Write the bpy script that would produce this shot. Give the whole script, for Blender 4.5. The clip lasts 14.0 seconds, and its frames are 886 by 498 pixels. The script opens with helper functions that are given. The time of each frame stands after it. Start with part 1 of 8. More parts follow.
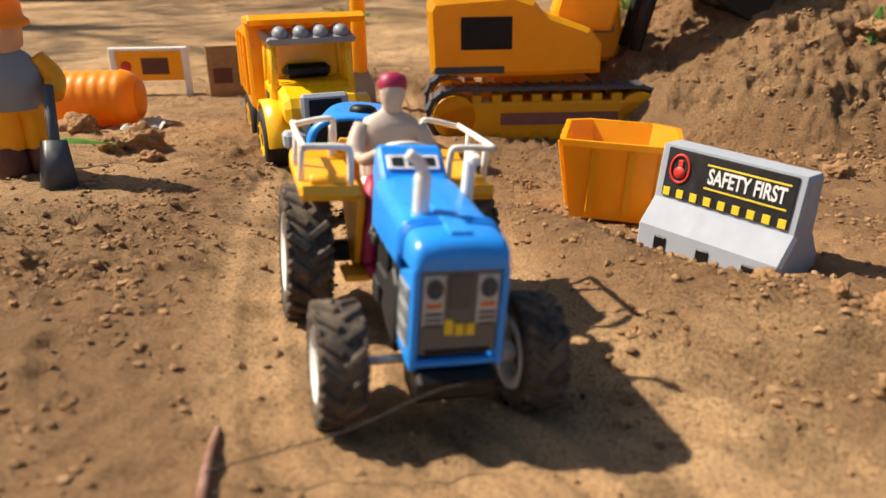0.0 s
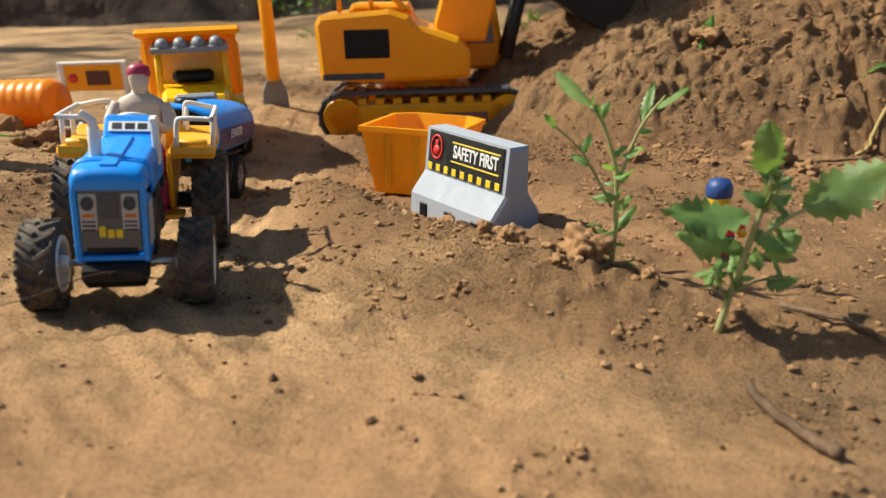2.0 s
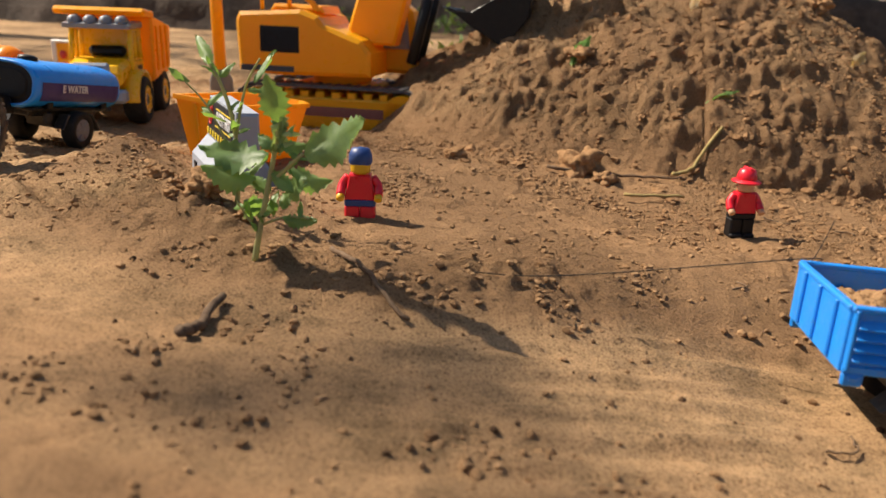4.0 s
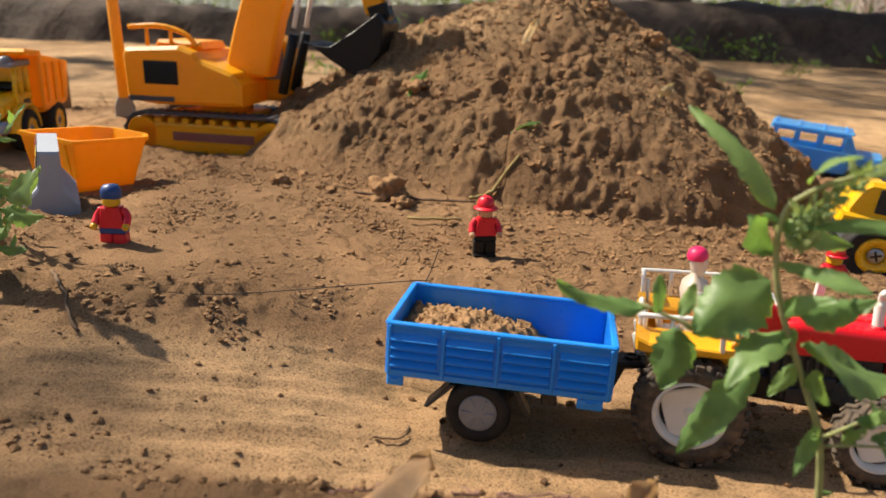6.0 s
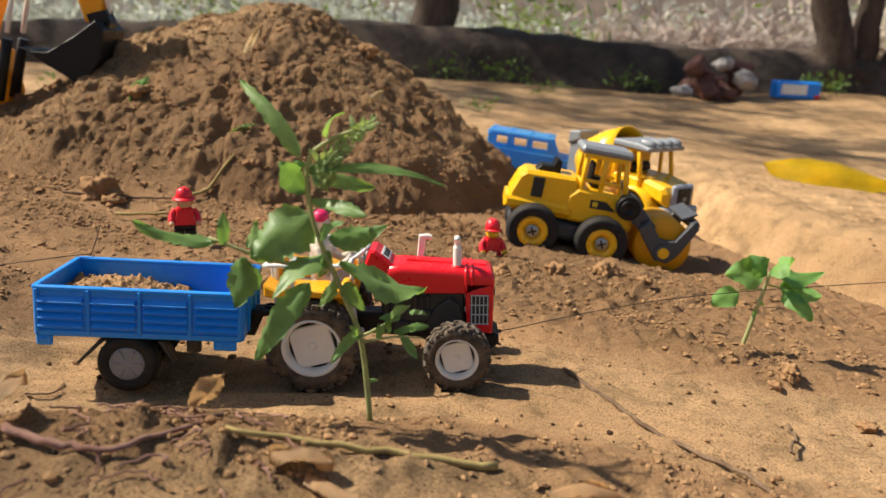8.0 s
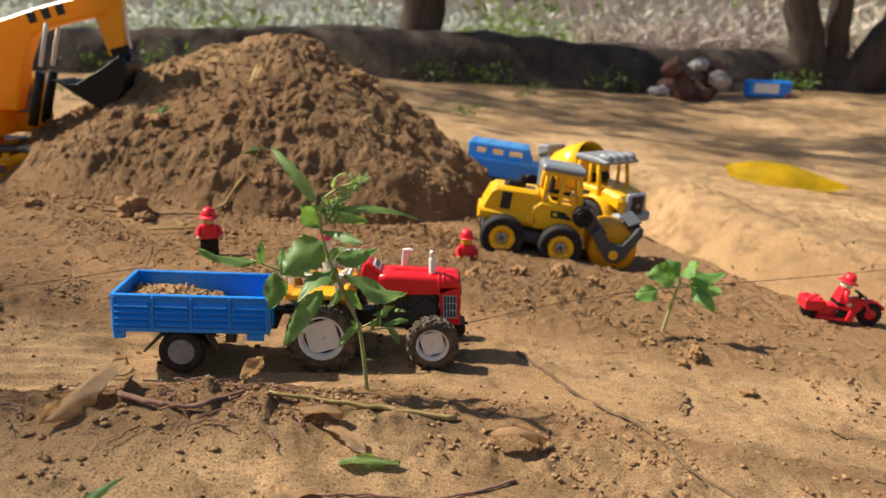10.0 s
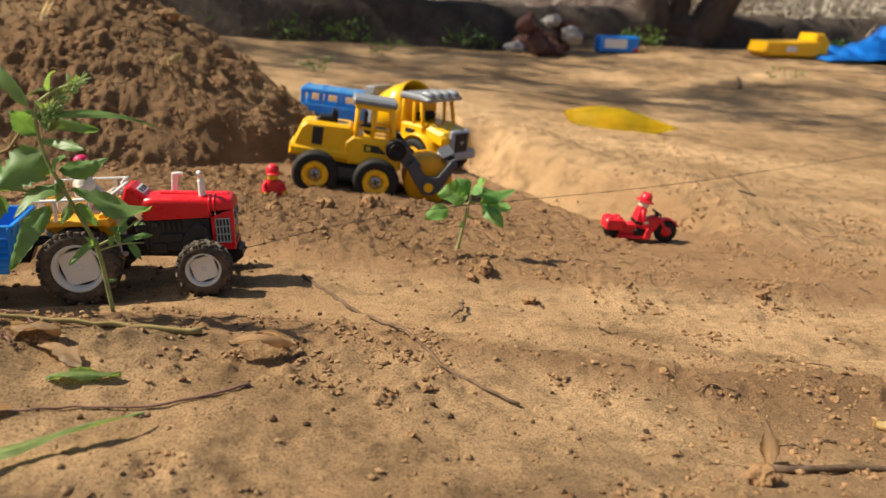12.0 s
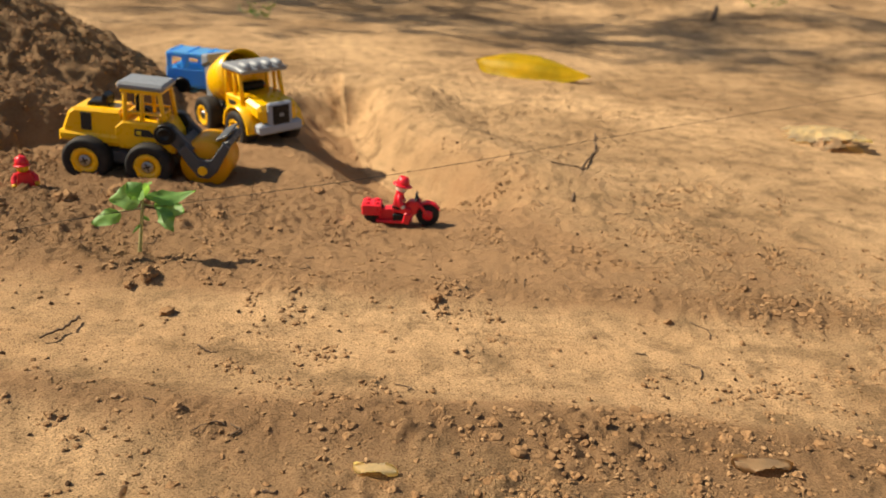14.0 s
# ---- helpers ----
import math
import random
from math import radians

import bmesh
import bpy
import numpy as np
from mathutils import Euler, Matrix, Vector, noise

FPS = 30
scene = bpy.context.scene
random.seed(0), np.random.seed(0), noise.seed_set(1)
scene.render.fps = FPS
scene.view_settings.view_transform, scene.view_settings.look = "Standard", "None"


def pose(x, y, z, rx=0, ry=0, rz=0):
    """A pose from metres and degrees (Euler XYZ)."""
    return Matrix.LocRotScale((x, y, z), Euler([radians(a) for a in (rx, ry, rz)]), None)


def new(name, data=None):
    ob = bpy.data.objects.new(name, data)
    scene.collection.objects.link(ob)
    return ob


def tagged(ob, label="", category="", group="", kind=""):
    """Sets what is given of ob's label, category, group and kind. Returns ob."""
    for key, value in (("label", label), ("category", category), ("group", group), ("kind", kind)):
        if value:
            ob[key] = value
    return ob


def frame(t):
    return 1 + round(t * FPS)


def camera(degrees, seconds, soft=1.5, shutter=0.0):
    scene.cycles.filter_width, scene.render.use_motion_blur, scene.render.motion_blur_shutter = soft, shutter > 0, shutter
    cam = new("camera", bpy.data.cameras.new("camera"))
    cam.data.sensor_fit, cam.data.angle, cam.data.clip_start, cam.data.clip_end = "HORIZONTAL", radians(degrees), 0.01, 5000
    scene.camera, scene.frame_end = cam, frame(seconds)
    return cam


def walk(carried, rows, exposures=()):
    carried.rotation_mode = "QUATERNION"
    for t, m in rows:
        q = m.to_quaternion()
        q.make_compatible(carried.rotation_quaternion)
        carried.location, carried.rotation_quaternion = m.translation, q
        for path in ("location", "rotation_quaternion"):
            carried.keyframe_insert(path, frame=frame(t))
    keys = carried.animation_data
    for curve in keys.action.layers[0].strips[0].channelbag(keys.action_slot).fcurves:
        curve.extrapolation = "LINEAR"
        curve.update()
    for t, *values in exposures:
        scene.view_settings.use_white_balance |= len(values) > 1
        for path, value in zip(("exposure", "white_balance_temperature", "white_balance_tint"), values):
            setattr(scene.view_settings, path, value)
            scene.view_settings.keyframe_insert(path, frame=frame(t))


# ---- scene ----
cam = camera(61.4, 14.0)
METRES, EYE, TILT, LEAN, TURN = 1.3, 0.12, -22.0, 0.8, 0.0
ROWS = [
    (0.0, 0.0, 0.0, 0.0, 0.0, -0.0, 0.0),
    (0.5, 0.0161, -0.0155, -0.0056, 0.34, -0.32, 0.37),
    (1.0, 0.0422, -0.0281, -0.0156, 0.99, -0.24, 0.61),
    (1.5, 0.0876, -0.046, -0.0175, 1.88, 0.24, 0.48),
    (2.0, 0.1039, -0.0585, -0.0254, 2.37, 1.53, -0.01),
    (4.5, 0.3205, -0.0734, -0.0477, 12.69, 3.18, -8.84),
    (5.0, 0.3482, -0.08, -0.0351, 14.35, 2.82, -9.28),
    (5.5, 0.394, -0.073, -0.0455, 14.35, 3.18, -8.55),
    (6.0, 0.4203, -0.0982, -0.026, 11.89, 3.68, -7.31),
    (6.5, 0.4383, -0.1006, -0.0215, 8.1, 4.53, -5.86),
    (7.0, 0.4656, -0.1321, -0.0238, 3.84, 5.54, -4.69),
    (7.5, 0.4814, -0.1438, -0.0453, -0.0, 6.29, -3.78),
    (8.0, 0.4885, -0.1354, -0.0463, -2.72, 6.66, -3.15),
    (10.5, 0.4917, -0.2463, -0.0512, -3.58, 5.82, -1.79),
    (11.0, 0.4922, -0.2538, -0.0548, -5.89, 5.36, -0.98),
    (11.5, 0.5083, -0.2404, -0.0568, -9.03, 4.73, 0.07),
    (12.0, 0.5481, -0.2209, -0.0719, -11.77, 3.88, 1.19),
    (12.5, 0.5721, -0.212, -0.0594, -13.07, 2.75, 2.09),
    (13.0, 0.6296, -0.2354, -0.0573, -12.72, 1.52, 2.69),
    (13.5, 0.6782, -0.2513, -0.0565, -10.84, -0.02, 2.65),
    (14.0, 0.7706, -0.2527, -0.0332, -7.56, -1.61, 1.74),
]
walk(cam, [(t, pose(0, 0, EYE, TILT, LEAN, TURN) @ pose(METRES * x, METRES * y, METRES * z, 90 + pitch, roll, yaw)) for t, x, y, z, yaw, pitch, roll in ROWS],
     [(0.0, 0.70, 6450, 12), (2.2, 0.68, 6100, 6), (4.4, 0.72, 6480, 14), (6.5, 0.76, 6260, 11), (10.5, 0.62, 6180, 9), (12.5, 0.55, 6360, 8), (13.4, 0.50, 6600, 8), (14.0, 0.58, 6720, 9)])

# depth of field of a small hand-held lens
cam.data.dof.use_dof = True
cam.data.dof.focus_distance = 0.41
cam.data.dof.aperture_fstop = 12.5

# ---------------------------------------------------------------- light
SUN_TRAVEL = Vector((0.652, -0.147, -0.743)).normalized()
world = bpy.data.worlds.new("sky")
scene.world = world
world.use_nodes = True
wn = world.node_tree.nodes
wn.clear()
sky = wn.new("ShaderNodeTexSky")
sky.sky_type = "NISHITA"
sky.sun_disc = False
sky.sun_elevation = math.asin(-SUN_TRAVEL.z)
sky.sun_rotation = math.atan2(-SUN_TRAVEL.x, -SUN_TRAVEL.y)
sky.air_density, sky.dust_density = 1.2, 2.0
bg = wn.new("ShaderNodeBackground")
bg.inputs["Strength"].default_value = 0.056
out = wn.new("ShaderNodeOutputWorld")
world.node_tree.links.new(sky.outputs[0], bg.inputs["Color"])
world.node_tree.links.new(bg.outputs[0], out.inputs["Surface"])
sun_data = bpy.data.lights.new("sun", "SUN")
sun_data.energy, sun_data.angle, sun_data.color = 4.9, radians(1.1), (1.0, 0.89, 0.70)
sun = new("sun", sun_data)
sun.rotation_euler = SUN_TRAVEL.to_track_quat("-Z", "Y").to_euler()
sun.location = (-3, 2, 6)

# ---------------------------------------------------------------- materials
def nodes_of(name):
    m = bpy.data.materials.new(name)
    m.use_nodes = True
    nt = m.node_tree
    return m, nt, nt.nodes["Principled BSDF"]


def noise_node(nt, scale, detail=4.0, rough=0.55, coord=None):
    n = nt.nodes.new("ShaderNodeTexNoise")
    n.inputs["Scale"].default_value = scale
    n.inputs["Detail"].default_value = detail
    n.inputs["Roughness"].default_value = rough
    if coord is not None:
        nt.links.new(coord, n.inputs["Vector"])
    return n.outputs["Fac"]


def ramp_node(nt, fac, stops):
    r = nt.nodes.new("ShaderNodeValToRGB")
    els = r.color_ramp.elements
    while len(els) < len(stops):
        els.new(0.5)
    for e, (p, c) in zip(els, stops):
        e.position = p
        e.color = (*c, 1) if len(c) == 3 else c
    nt.links.new(fac, r.inputs["Fac"])
    return r.outputs["Color"]


def mix_node(nt, fac, a, b, blend="MIX"):
    m = nt.nodes.new("ShaderNodeMix")
    m.data_type, m.blend_type = "RGBA", blend
    for sock, v in ((m.inputs[0], fac), (m.inputs[6], a), (m.inputs[7], b)):
        if isinstance(v, bpy.types.NodeSocket):
            nt.links.new(v, sock)
        elif isinstance(v, (int, float)):
            sock.default_value = v
        else:
            sock.default_value = (*v, 1)
    return m.outputs[2]


def bump_node(nt, bsdf, height, strength, dist, after=None):
    b = nt.nodes.new("ShaderNodeBump")
    b.inputs["Strength"].default_value = strength
    b.inputs["Distance"].default_value = dist
    nt.links.new(height, b.inputs["Height"])
    if after is not None:
        nt.links.new(after, b.inputs["Normal"])
    nt.links.new(b.outputs["Normal"], bsdf.inputs["Normal"])
    return b.outputs["Normal"]


def objcoord(nt):
    return nt.nodes.new("ShaderNodeTexCoord").outputs["Object"]


DUST = (0.40, 0.25, 0.13)


def plastic(name, colour, rough=0.35, dust=0.25, vary=0.12, sss=0.0, spec=0.5):
    """Moulded toy plastic: faint mottling, fine scratches in the gloss, settled dust."""
    m, nt, b = nodes_of(name)
    c = objcoord(nt)
    dark = tuple(v * (1 - vary) for v in colour)
    light = tuple(min(1, v * (1 + vary)) for v in colour)
    col = mix_node(nt, noise_node(nt, 60, 3, 0.6, c), dark, light)
    speck = ramp_node(nt, noise_node(nt, 420, 5, 0.7, c), [(0.52, (0, 0, 0)), (0.72, (1, 1, 1))])
    film = ramp_node(nt, noise_node(nt, 45, 5, 0.65, c), [(0.4, (0, 0, 0)), (0.75, (1, 1, 1))])
    amount = mix_node(nt, 1.0, speck, film, "MULTIPLY")
    amount = mix_node(nt, 1.0, amount, (dust * 2.2,) * 3, "MULTIPLY")
    sep = nt.nodes.new("ShaderNodeSeparateColor")
    nt.links.new(amount, sep.inputs[0])
    col = mix_node(nt, sep.outputs[0], col, DUST)
    nt.links.new(col, b.inputs["Base Color"])
    rr = ramp_node(nt, noise_node(nt, 160, 4, 0.6, c), [(0.3, (rough * 0.8,) * 3), (0.75, (min(1, rough * 1.5 + dust * 0.3),) * 3)])
    nt.links.new(rr, b.inputs["Roughness"])
    b.inputs["Specular IOR Level"].default_value = spec
    if sss:
        b.inputs["Subsurface Weight"].default_value = sss
        b.inputs["Subsurface Radius"].default_value = (0.004, 0.003, 0.002)
        b.inputs["Subsurface Scale"].default_value = 0.5
    bump_node(nt, b, noise_node(nt, 250, 3, 0.5, c), 0.12, 0.0006)
    return m


def rubber(name, colour, dust):
    m, nt, b = nodes_of(name)
    c = objcoord(nt)
    f = ramp_node(nt, noise_node(nt, 130, 6, 0.7, c), [(0.35, (0, 0, 0)), (0.7, (dust,) * 3)])
    sep = nt.nodes.new("ShaderNodeSeparateColor")
    nt.links.new(f, sep.inputs[0])
    nt.links.new(mix_node(nt, sep.outputs[0], colour, (0.3, 0.21, 0.13)), b.inputs["Base Color"])
    b.inputs["Roughness"].default_value = 0.72
    b.inputs["Specular IOR Level"].default_value = 0.35
    bump_node(nt, b, noise_node(nt, 500, 3, 0.6, c), 0.25, 0.0006)
    return m


def metal(name, colour, rough=0.35):
    m, nt, b = nodes_of(name)
    nt.links.new(mix_node(nt, noise_node(nt, 300, 3), tuple(v * 0.8 for v in colour), colour), b.inputs["Base Color"])
    b.inputs["Metallic"].default_value = 1.0
    b.inputs["Roughness"].default_value = rough
    return m


def earth():
    """Dry sand with painted dapple, and a darker loam colour where the mesh attribute 'loam' is high."""
    m, nt, b = nodes_of("sandy_earth")
    c = objcoord(nt)
    at = nt.nodes.new("ShaderNodeAttribute")
    at.attribute_name = "loam"
    big = noise_node(nt, 3.2, 5, 0.6, c)
    mid = noise_node(nt, 34, 6, 0.65, c)
    fine = noise_node(nt, 850, 4, 0.75, c)
    # broad dark and pale sand: dappled tree shade and sun put into the colour
    dapple = nt.nodes.new("ShaderNodeSeparateColor")
    nt.links.new(ramp_node(nt, big, [(0.34, (0, 0, 0)), (0.70, (1, 1, 1))]), dapple.inputs[0])
    sand = mix_node(nt, dapple.outputs[0], (0.29, 0.176, 0.088), (0.66, 0.426, 0.226))
    sand = mix_node(nt, ramp_node(nt, mid, [(0.33, (0.52,) * 3), (0.5, (0.88,) * 3), (0.66, (1.1, 1.07, 1.03))]), (0, 0, 0), sand, "MIX")
    sand = mix_node(nt, 1.0, sand, ramp_node(nt, fine, [(0.34, (0.30, 0.26, 0.22)), (0.46, (0.90,) * 3), (0.64, (1.34, 1.32, 1.28))]), "MULTIPLY")
    loam = mix_node(nt, mid, (0.235, 0.133, 0.066), (0.44, 0.264, 0.135))
    loam = mix_node(nt, 1.0, loam, ramp_node(nt, fine, [(0.28, (0.45, 0.4, 0.36)), (0.5, (1.0,) * 3), (0.7, (1.28, 1.24, 1.18))]), "MULTIPLY")
    add = nt.nodes.new("ShaderNodeMath")
    add.operation = "MULTIPLY_ADD"
    nt.links.new(mid, add.inputs[0])
    add.inputs[1].default_value = 0.8
    nt.links.new(at.outputs["Fac"], add.inputs[2])
    f = ramp_node(nt, add.outputs[0], [(0.50, (0, 0, 0)), (0.88, (1, 1, 1))])
    sep = nt.nodes.new("ShaderNodeSeparateColor")
    nt.links.new(f, sep.inputs[0])
    nt.links.new(mix_node(nt, sep.outputs[0], sand, loam), b.inputs["Base Color"])
    b.inputs["Roughness"].default_value = 0.93
    b.inputs["Specular IOR Level"].default_value = 0.15
    tk = nt.nodes.new("ShaderNodeAttribute")
    tk.attribute_name = "loose"
    n1 = bump_node(nt, b, noise_node(nt, 170, 8, 0.72, c), 1.0, 0.0056)
    n2 = bump_node(nt, b, fine, 0.7, 0.0030, n1)
    for nd in nt.nodes:
        if nd.type == "BUMP":
            nt.links.new(tk.outputs["Fac"], nd.inputs["Strength"])
    return m


def clod_mat(name, a, bcol):
    m, nt, b = nodes_of(name)
    c = objcoord(nt)
    g = nt.nodes.new("ShaderNodeNewGeometry")
    base = mix_node(nt, g.outputs["Random Per Island"], a, bcol)
    fine = noise_node(nt, 600, 4, 0.7, c)
    col = mix_node(nt, 1.0, base, ramp_node(nt, fine, [(0.25, (0.6, 0.56, 0.52)), (0.75, (1.15, 1.12, 1.08))]), "MULTIPLY")
    nt.links.new(col, b.inputs["Base Color"])
    b.inputs["Roughness"].default_value = 0.95
    b.inputs["Specular IOR Level"].default_value = 0.12
    bump_node(nt, b, noise_node(nt, 330, 6, 0.7, c), 0.7, 0.002)
    return m


def leafy(name, c1, c2, rough=0.5, trans=0.35, scale=90, tint=(1.5, 1.45, 0.7)):
    """Leaf tissue: mottled, slightly translucent."""
    m, nt, b = nodes_of(name)
    c = objcoord(nt)
    oi = nt.nodes.new("ShaderNodeObjectInfo")
    g = nt.nodes.new("ShaderNodeNewGeometry")
    mixr = nt.nodes.new("ShaderNodeMath")
    mixr.operation = "ADD"
    nt.links.new(oi.outputs["Random"], mixr.inputs[0])
    nt.links.new(g.outputs["Random Per Island"], mixr.inputs[1])
    half = nt.nodes.new("ShaderNodeMath")
    half.operation = "MULTIPLY"
    half.inputs[1].default_value = 0.5
    nt.links.new(mixr.outputs[0], half.inputs[0])
    col = mix_node(nt, half.outputs[0], c1, c2)
    col = mix_node(nt, 1.0, col, ramp_node(nt, noise_node(nt, scale, 5, 0.6, c), [(0.3, (0.72,) * 3), (0.7, (1.2, 1.15, 1.0))]), "MULTIPLY")
    nt.links.new(col, b.inputs["Base Color"])
    b.inputs["Roughness"].default_value = rough
    tr = nt.nodes.new("ShaderNodeBsdfTranslucent")
    nt.links.new(mix_node(nt, 1.0, col, tint, "MULTIPLY"), tr.inputs["Color"])
    ms = nt.nodes.new("ShaderNodeMixShader")
    ms.inputs[0].default_value = trans
    nt.links.new(b.outputs[0], ms.inputs[1])
    nt.links.new(tr.outputs[0], ms.inputs[2])
    nt.links.new(ms.outputs[0], nt.nodes["Material Output"].inputs["Surface"])
    bump_node(nt, b, noise_node(nt, 240, 4, 0.6, c), 0.3, 0.0008)
    return m


def rough_mat(name, c1, c2, scale=40, bump=0.5, dist=0.004, rough=0.9, stretch=None):
    m, nt, b = nodes_of(name)
    c = objcoord(nt)
    if stretch:
        mp = nt.nodes.new("ShaderNodeMapping")
        mp.inputs["Scale"].default_value = stretch
        nt.links.new(c, mp.inputs["Vector"])
        c = mp.outputs["Vector"]
    n1 = noise_node(nt, scale, 6, 0.65, c)
    col = ramp_node(nt, n1, [(0.3, c1), (0.7, c2)])
    col = mix_node(nt, 1.0, col, ramp_node(nt, noise_node(nt, scale * 9, 4, 0.7, c), [(0.3, (0.75,) * 3), (0.7, (1.15,) * 3)]), "MULTIPLY")
    nt.links.new(col, b.inputs["Base Color"])
    b.inputs["Roughness"].default_value = rough
    b.inputs["Specular IOR Level"].default_value = 0.2
    bump_node(nt, b, n1, bump, dist)
    return m


EARTH = earth()
CLOD = clod_mat("loam_clods", (0.235, 0.135, 0.068), (0.40, 0.240, 0.122))
LOAD = clod_mat("dry_load_soil", (0.38, 0.235, 0.122), (0.52, 0.330, 0.180))
PATCH = clod_mat("brown_crumbs", (0.27, 0.162, 0.083), (0.46, 0.290, 0.155))
CRUMB = clod_mat("dry_crumbs", (0.33, 0.205, 0.110), (0.48, 0.305, 0.165))
GRIT = clod_mat("dark_specks", (0.06, 0.035, 0.02), (0.20, 0.12, 0.07))
BLUE = plastic("blue_plastic", (0.014, 0.265, 0.85), 0.3, 0.12)
BLUE_BED = plastic("blue_bed_plastic", (0.012, 0.25, 0.80), 0.33, 0.16)
RED = plastic("red_plastic", (0.74, 0.008, 0.016), 0.28, 0.1)
RED_FIG = plastic("red_figure_plastic", (0.74, 0.014, 0.03), 0.3, 0.1)
MUSTARD = plastic("mustard_plastic", (0.85, 0.39, 0.007), 0.34, 0.12)
ORANGE = plastic("orange_yellow_plastic", (0.98, 0.45, 0.005), 0.30, 0.06)
DEEP_ORANGE = plastic("deep_orange_plastic", (1.0, 0.34, 0.006), 0.33, 0.08)
YELLOW = plastic("yellow_plastic", (0.94, 0.49, 0.004), 0.27, 0.04)
WHITE = plastic("white_plastic", (0.76, 0.74, 0.70), 0.38, 0.12, sss=0.1)
CREAM_GREY = plastic("greyed_cream_plastic", (0.50, 0.41, 0.345), 0.5, 0.12, sss=0.1)
CREAM = plastic("cream_plastic", (0.74, 0.62, 0.50), 0.42, 0.08, sss=0.25)
PINK = plastic("pink_paint", (0.80, 0.02, 0.13), 0.4, 0.06)
MAROON = plastic("maroon_paint", (0.34, 0.012, 0.06), 0.45, 0.12)
BLACK = plastic("black_plastic", (0.006, 0.006, 0.007), 0.4, 0.03, spec=0.3)
DARK = plastic("dark_chassis_plastic", (0.018, 0.018, 0.020), 0.42, 0.14)
GREY = plastic("grey_plastic", (0.22, 0.235, 0.26), 0.42, 0.12)
DARKGREY = plastic("dark_grey_plastic", (0.06, 0.065, 0.075), 0.42, 0.12)
CONCRETE = plastic("pale_grey_moulding", (0.34, 0.37, 0.43), 0.70, 0.05, spec=0.25)
PANEL = plastic("grille_print", (0.10, 0.10, 0.105), 0.4, 0.08)
LAMPGREY = plastic("lamp_print", (0.42, 0.43, 0.44), 0.3, 0.05)
PURPLE = plastic("purple_band", (0.045, 0.03, 0.16), 0.35, 0.08)
SKIN = plastic("toy_skin_plastic", (0.62, 0.36, 0.20), 0.4, 0.06)
FACEYEL = plastic("yellow_figure_plastic", (0.75, 0.42, 0.01), 0.35, 0.06)
STICKER = plastic("faded_maroon_print", (0.20, 0.075, 0.065), 0.5, 0.2)
BROWN = plastic("brown_plastic", (0.10, 0.025, 0.015), 0.4, 0.15)
NAVY = plastic("navy_plastic", (0.02, 0.06, 0.22), 0.4, 0.08)
RUBBER = rubber("tractor_tyre_rubber", (0.018, 0.018, 0.019), 0.55)
TYRE = rubber("small_tyre_rubber", (0.010, 0.010, 0.011), 0.08)
STEEL = metal("axle_steel", (0.62, 0.62, 0.63))
SCREW = metal("screw_steel", (0.42, 0.43, 0.46), 0.4)
LEAF = leafy("weed_leaf", (0.10, 0.22, 0.065), (0.27, 0.42, 0.15), 0.45, 0.42)
LEAF_PALE = leafy("seedling_leaf", (0.14, 0.33, 0.08), (0.28, 0.50, 0.17), 0.5, 0.45)
STEM = leafy("weed_stem", (0.34, 0.38, 0.17), (0.50, 0.49, 0.26), 0.6, 0.25)
SEEDS = leafy("seed_spike", (0.24, 0.35, 0.14), (0.40, 0.50, 0.25), 0.7, 0.35)
DRYLEAF = leafy("dry_leaf", (0.38, 0.26, 0.155), (0.68, 0.52, 0.36), 0.7, 0.4, 60, (1.2, 1.05, 0.75))
YELLOWLEAF = leafy("yellow_leaf", (0.62, 0.46, 0.010), (0.74, 0.55, 0.015), 0.4, 0.3, 14)
WHITELEAF = leafy("bleached_leaf", (0.60, 0.52, 0.42), (0.72, 0.64, 0.53), 0.8, 0.5, 60)
CANOPY = leafy("tree_leaf", (0.03, 0.08, 0.02), (0.08, 0.16, 0.03), 0.5, 0.3, 10)
BRUSH_GREEN = leafy("brush_leaf", (0.06, 0.13, 0.03), (0.22, 0.30, 0.08), 0.6, 0.3, 10)
# far brush: bright sun and blur put into a whitish leaf colour
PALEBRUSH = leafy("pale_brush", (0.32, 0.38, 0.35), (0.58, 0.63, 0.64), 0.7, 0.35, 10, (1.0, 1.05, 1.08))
def shine_through(m, colour, amount):
    """Thin-walled plastic that lets some light through."""
    nt = m.node_tree
    tr = nt.nodes.new("ShaderNodeBsdfTranslucent")
    tr.inputs["Color"].default_value = (*colour, 1)
    ms = nt.nodes.new("ShaderNodeMixShader")
    ms.inputs[0].default_value = amount
    nt.links.new(nt.nodes["Principled BSDF"].outputs[0], ms.inputs[1])
    nt.links.new(tr.outputs[0], ms.inputs[2])
    nt.links.new(ms.outputs[0], nt.nodes["Material Output"].inputs["Surface"])


JEEPBLUE = plastic("jeep_blue", (0.20, 0.58, 1.0), 0.10, 0.02, sss=0.3)
STRAW = leafy("straw", (0.42, 0.37, 0.32), (0.64, 0.58, 0.52), 0.8, 0.2, 30, (1.0, 0.98, 0.95))
DRYBRUSH = leafy("dry_brush", (0.34, 0.28, 0.27), (0.54, 0.47, 0.46), 0.85, 0.2, 30, (1.0, 0.95, 0.95))
TWIG = rough_mat("twig_bark", (0.09, 0.055, 0.035), (0.22, 0.145, 0.09), 160, 0.5, 0.001)
PALETWIG = rough_mat("straw_stalk", (0.28, 0.20, 0.075), (0.44, 0.34, 0.14), 120, 0.3, 0.0006)
REDTWIG = rough_mat("reddish_stalk", (0.16, 0.075, 0.05), (0.34, 0.20, 0.16), 120, 0.3, 0.0006)
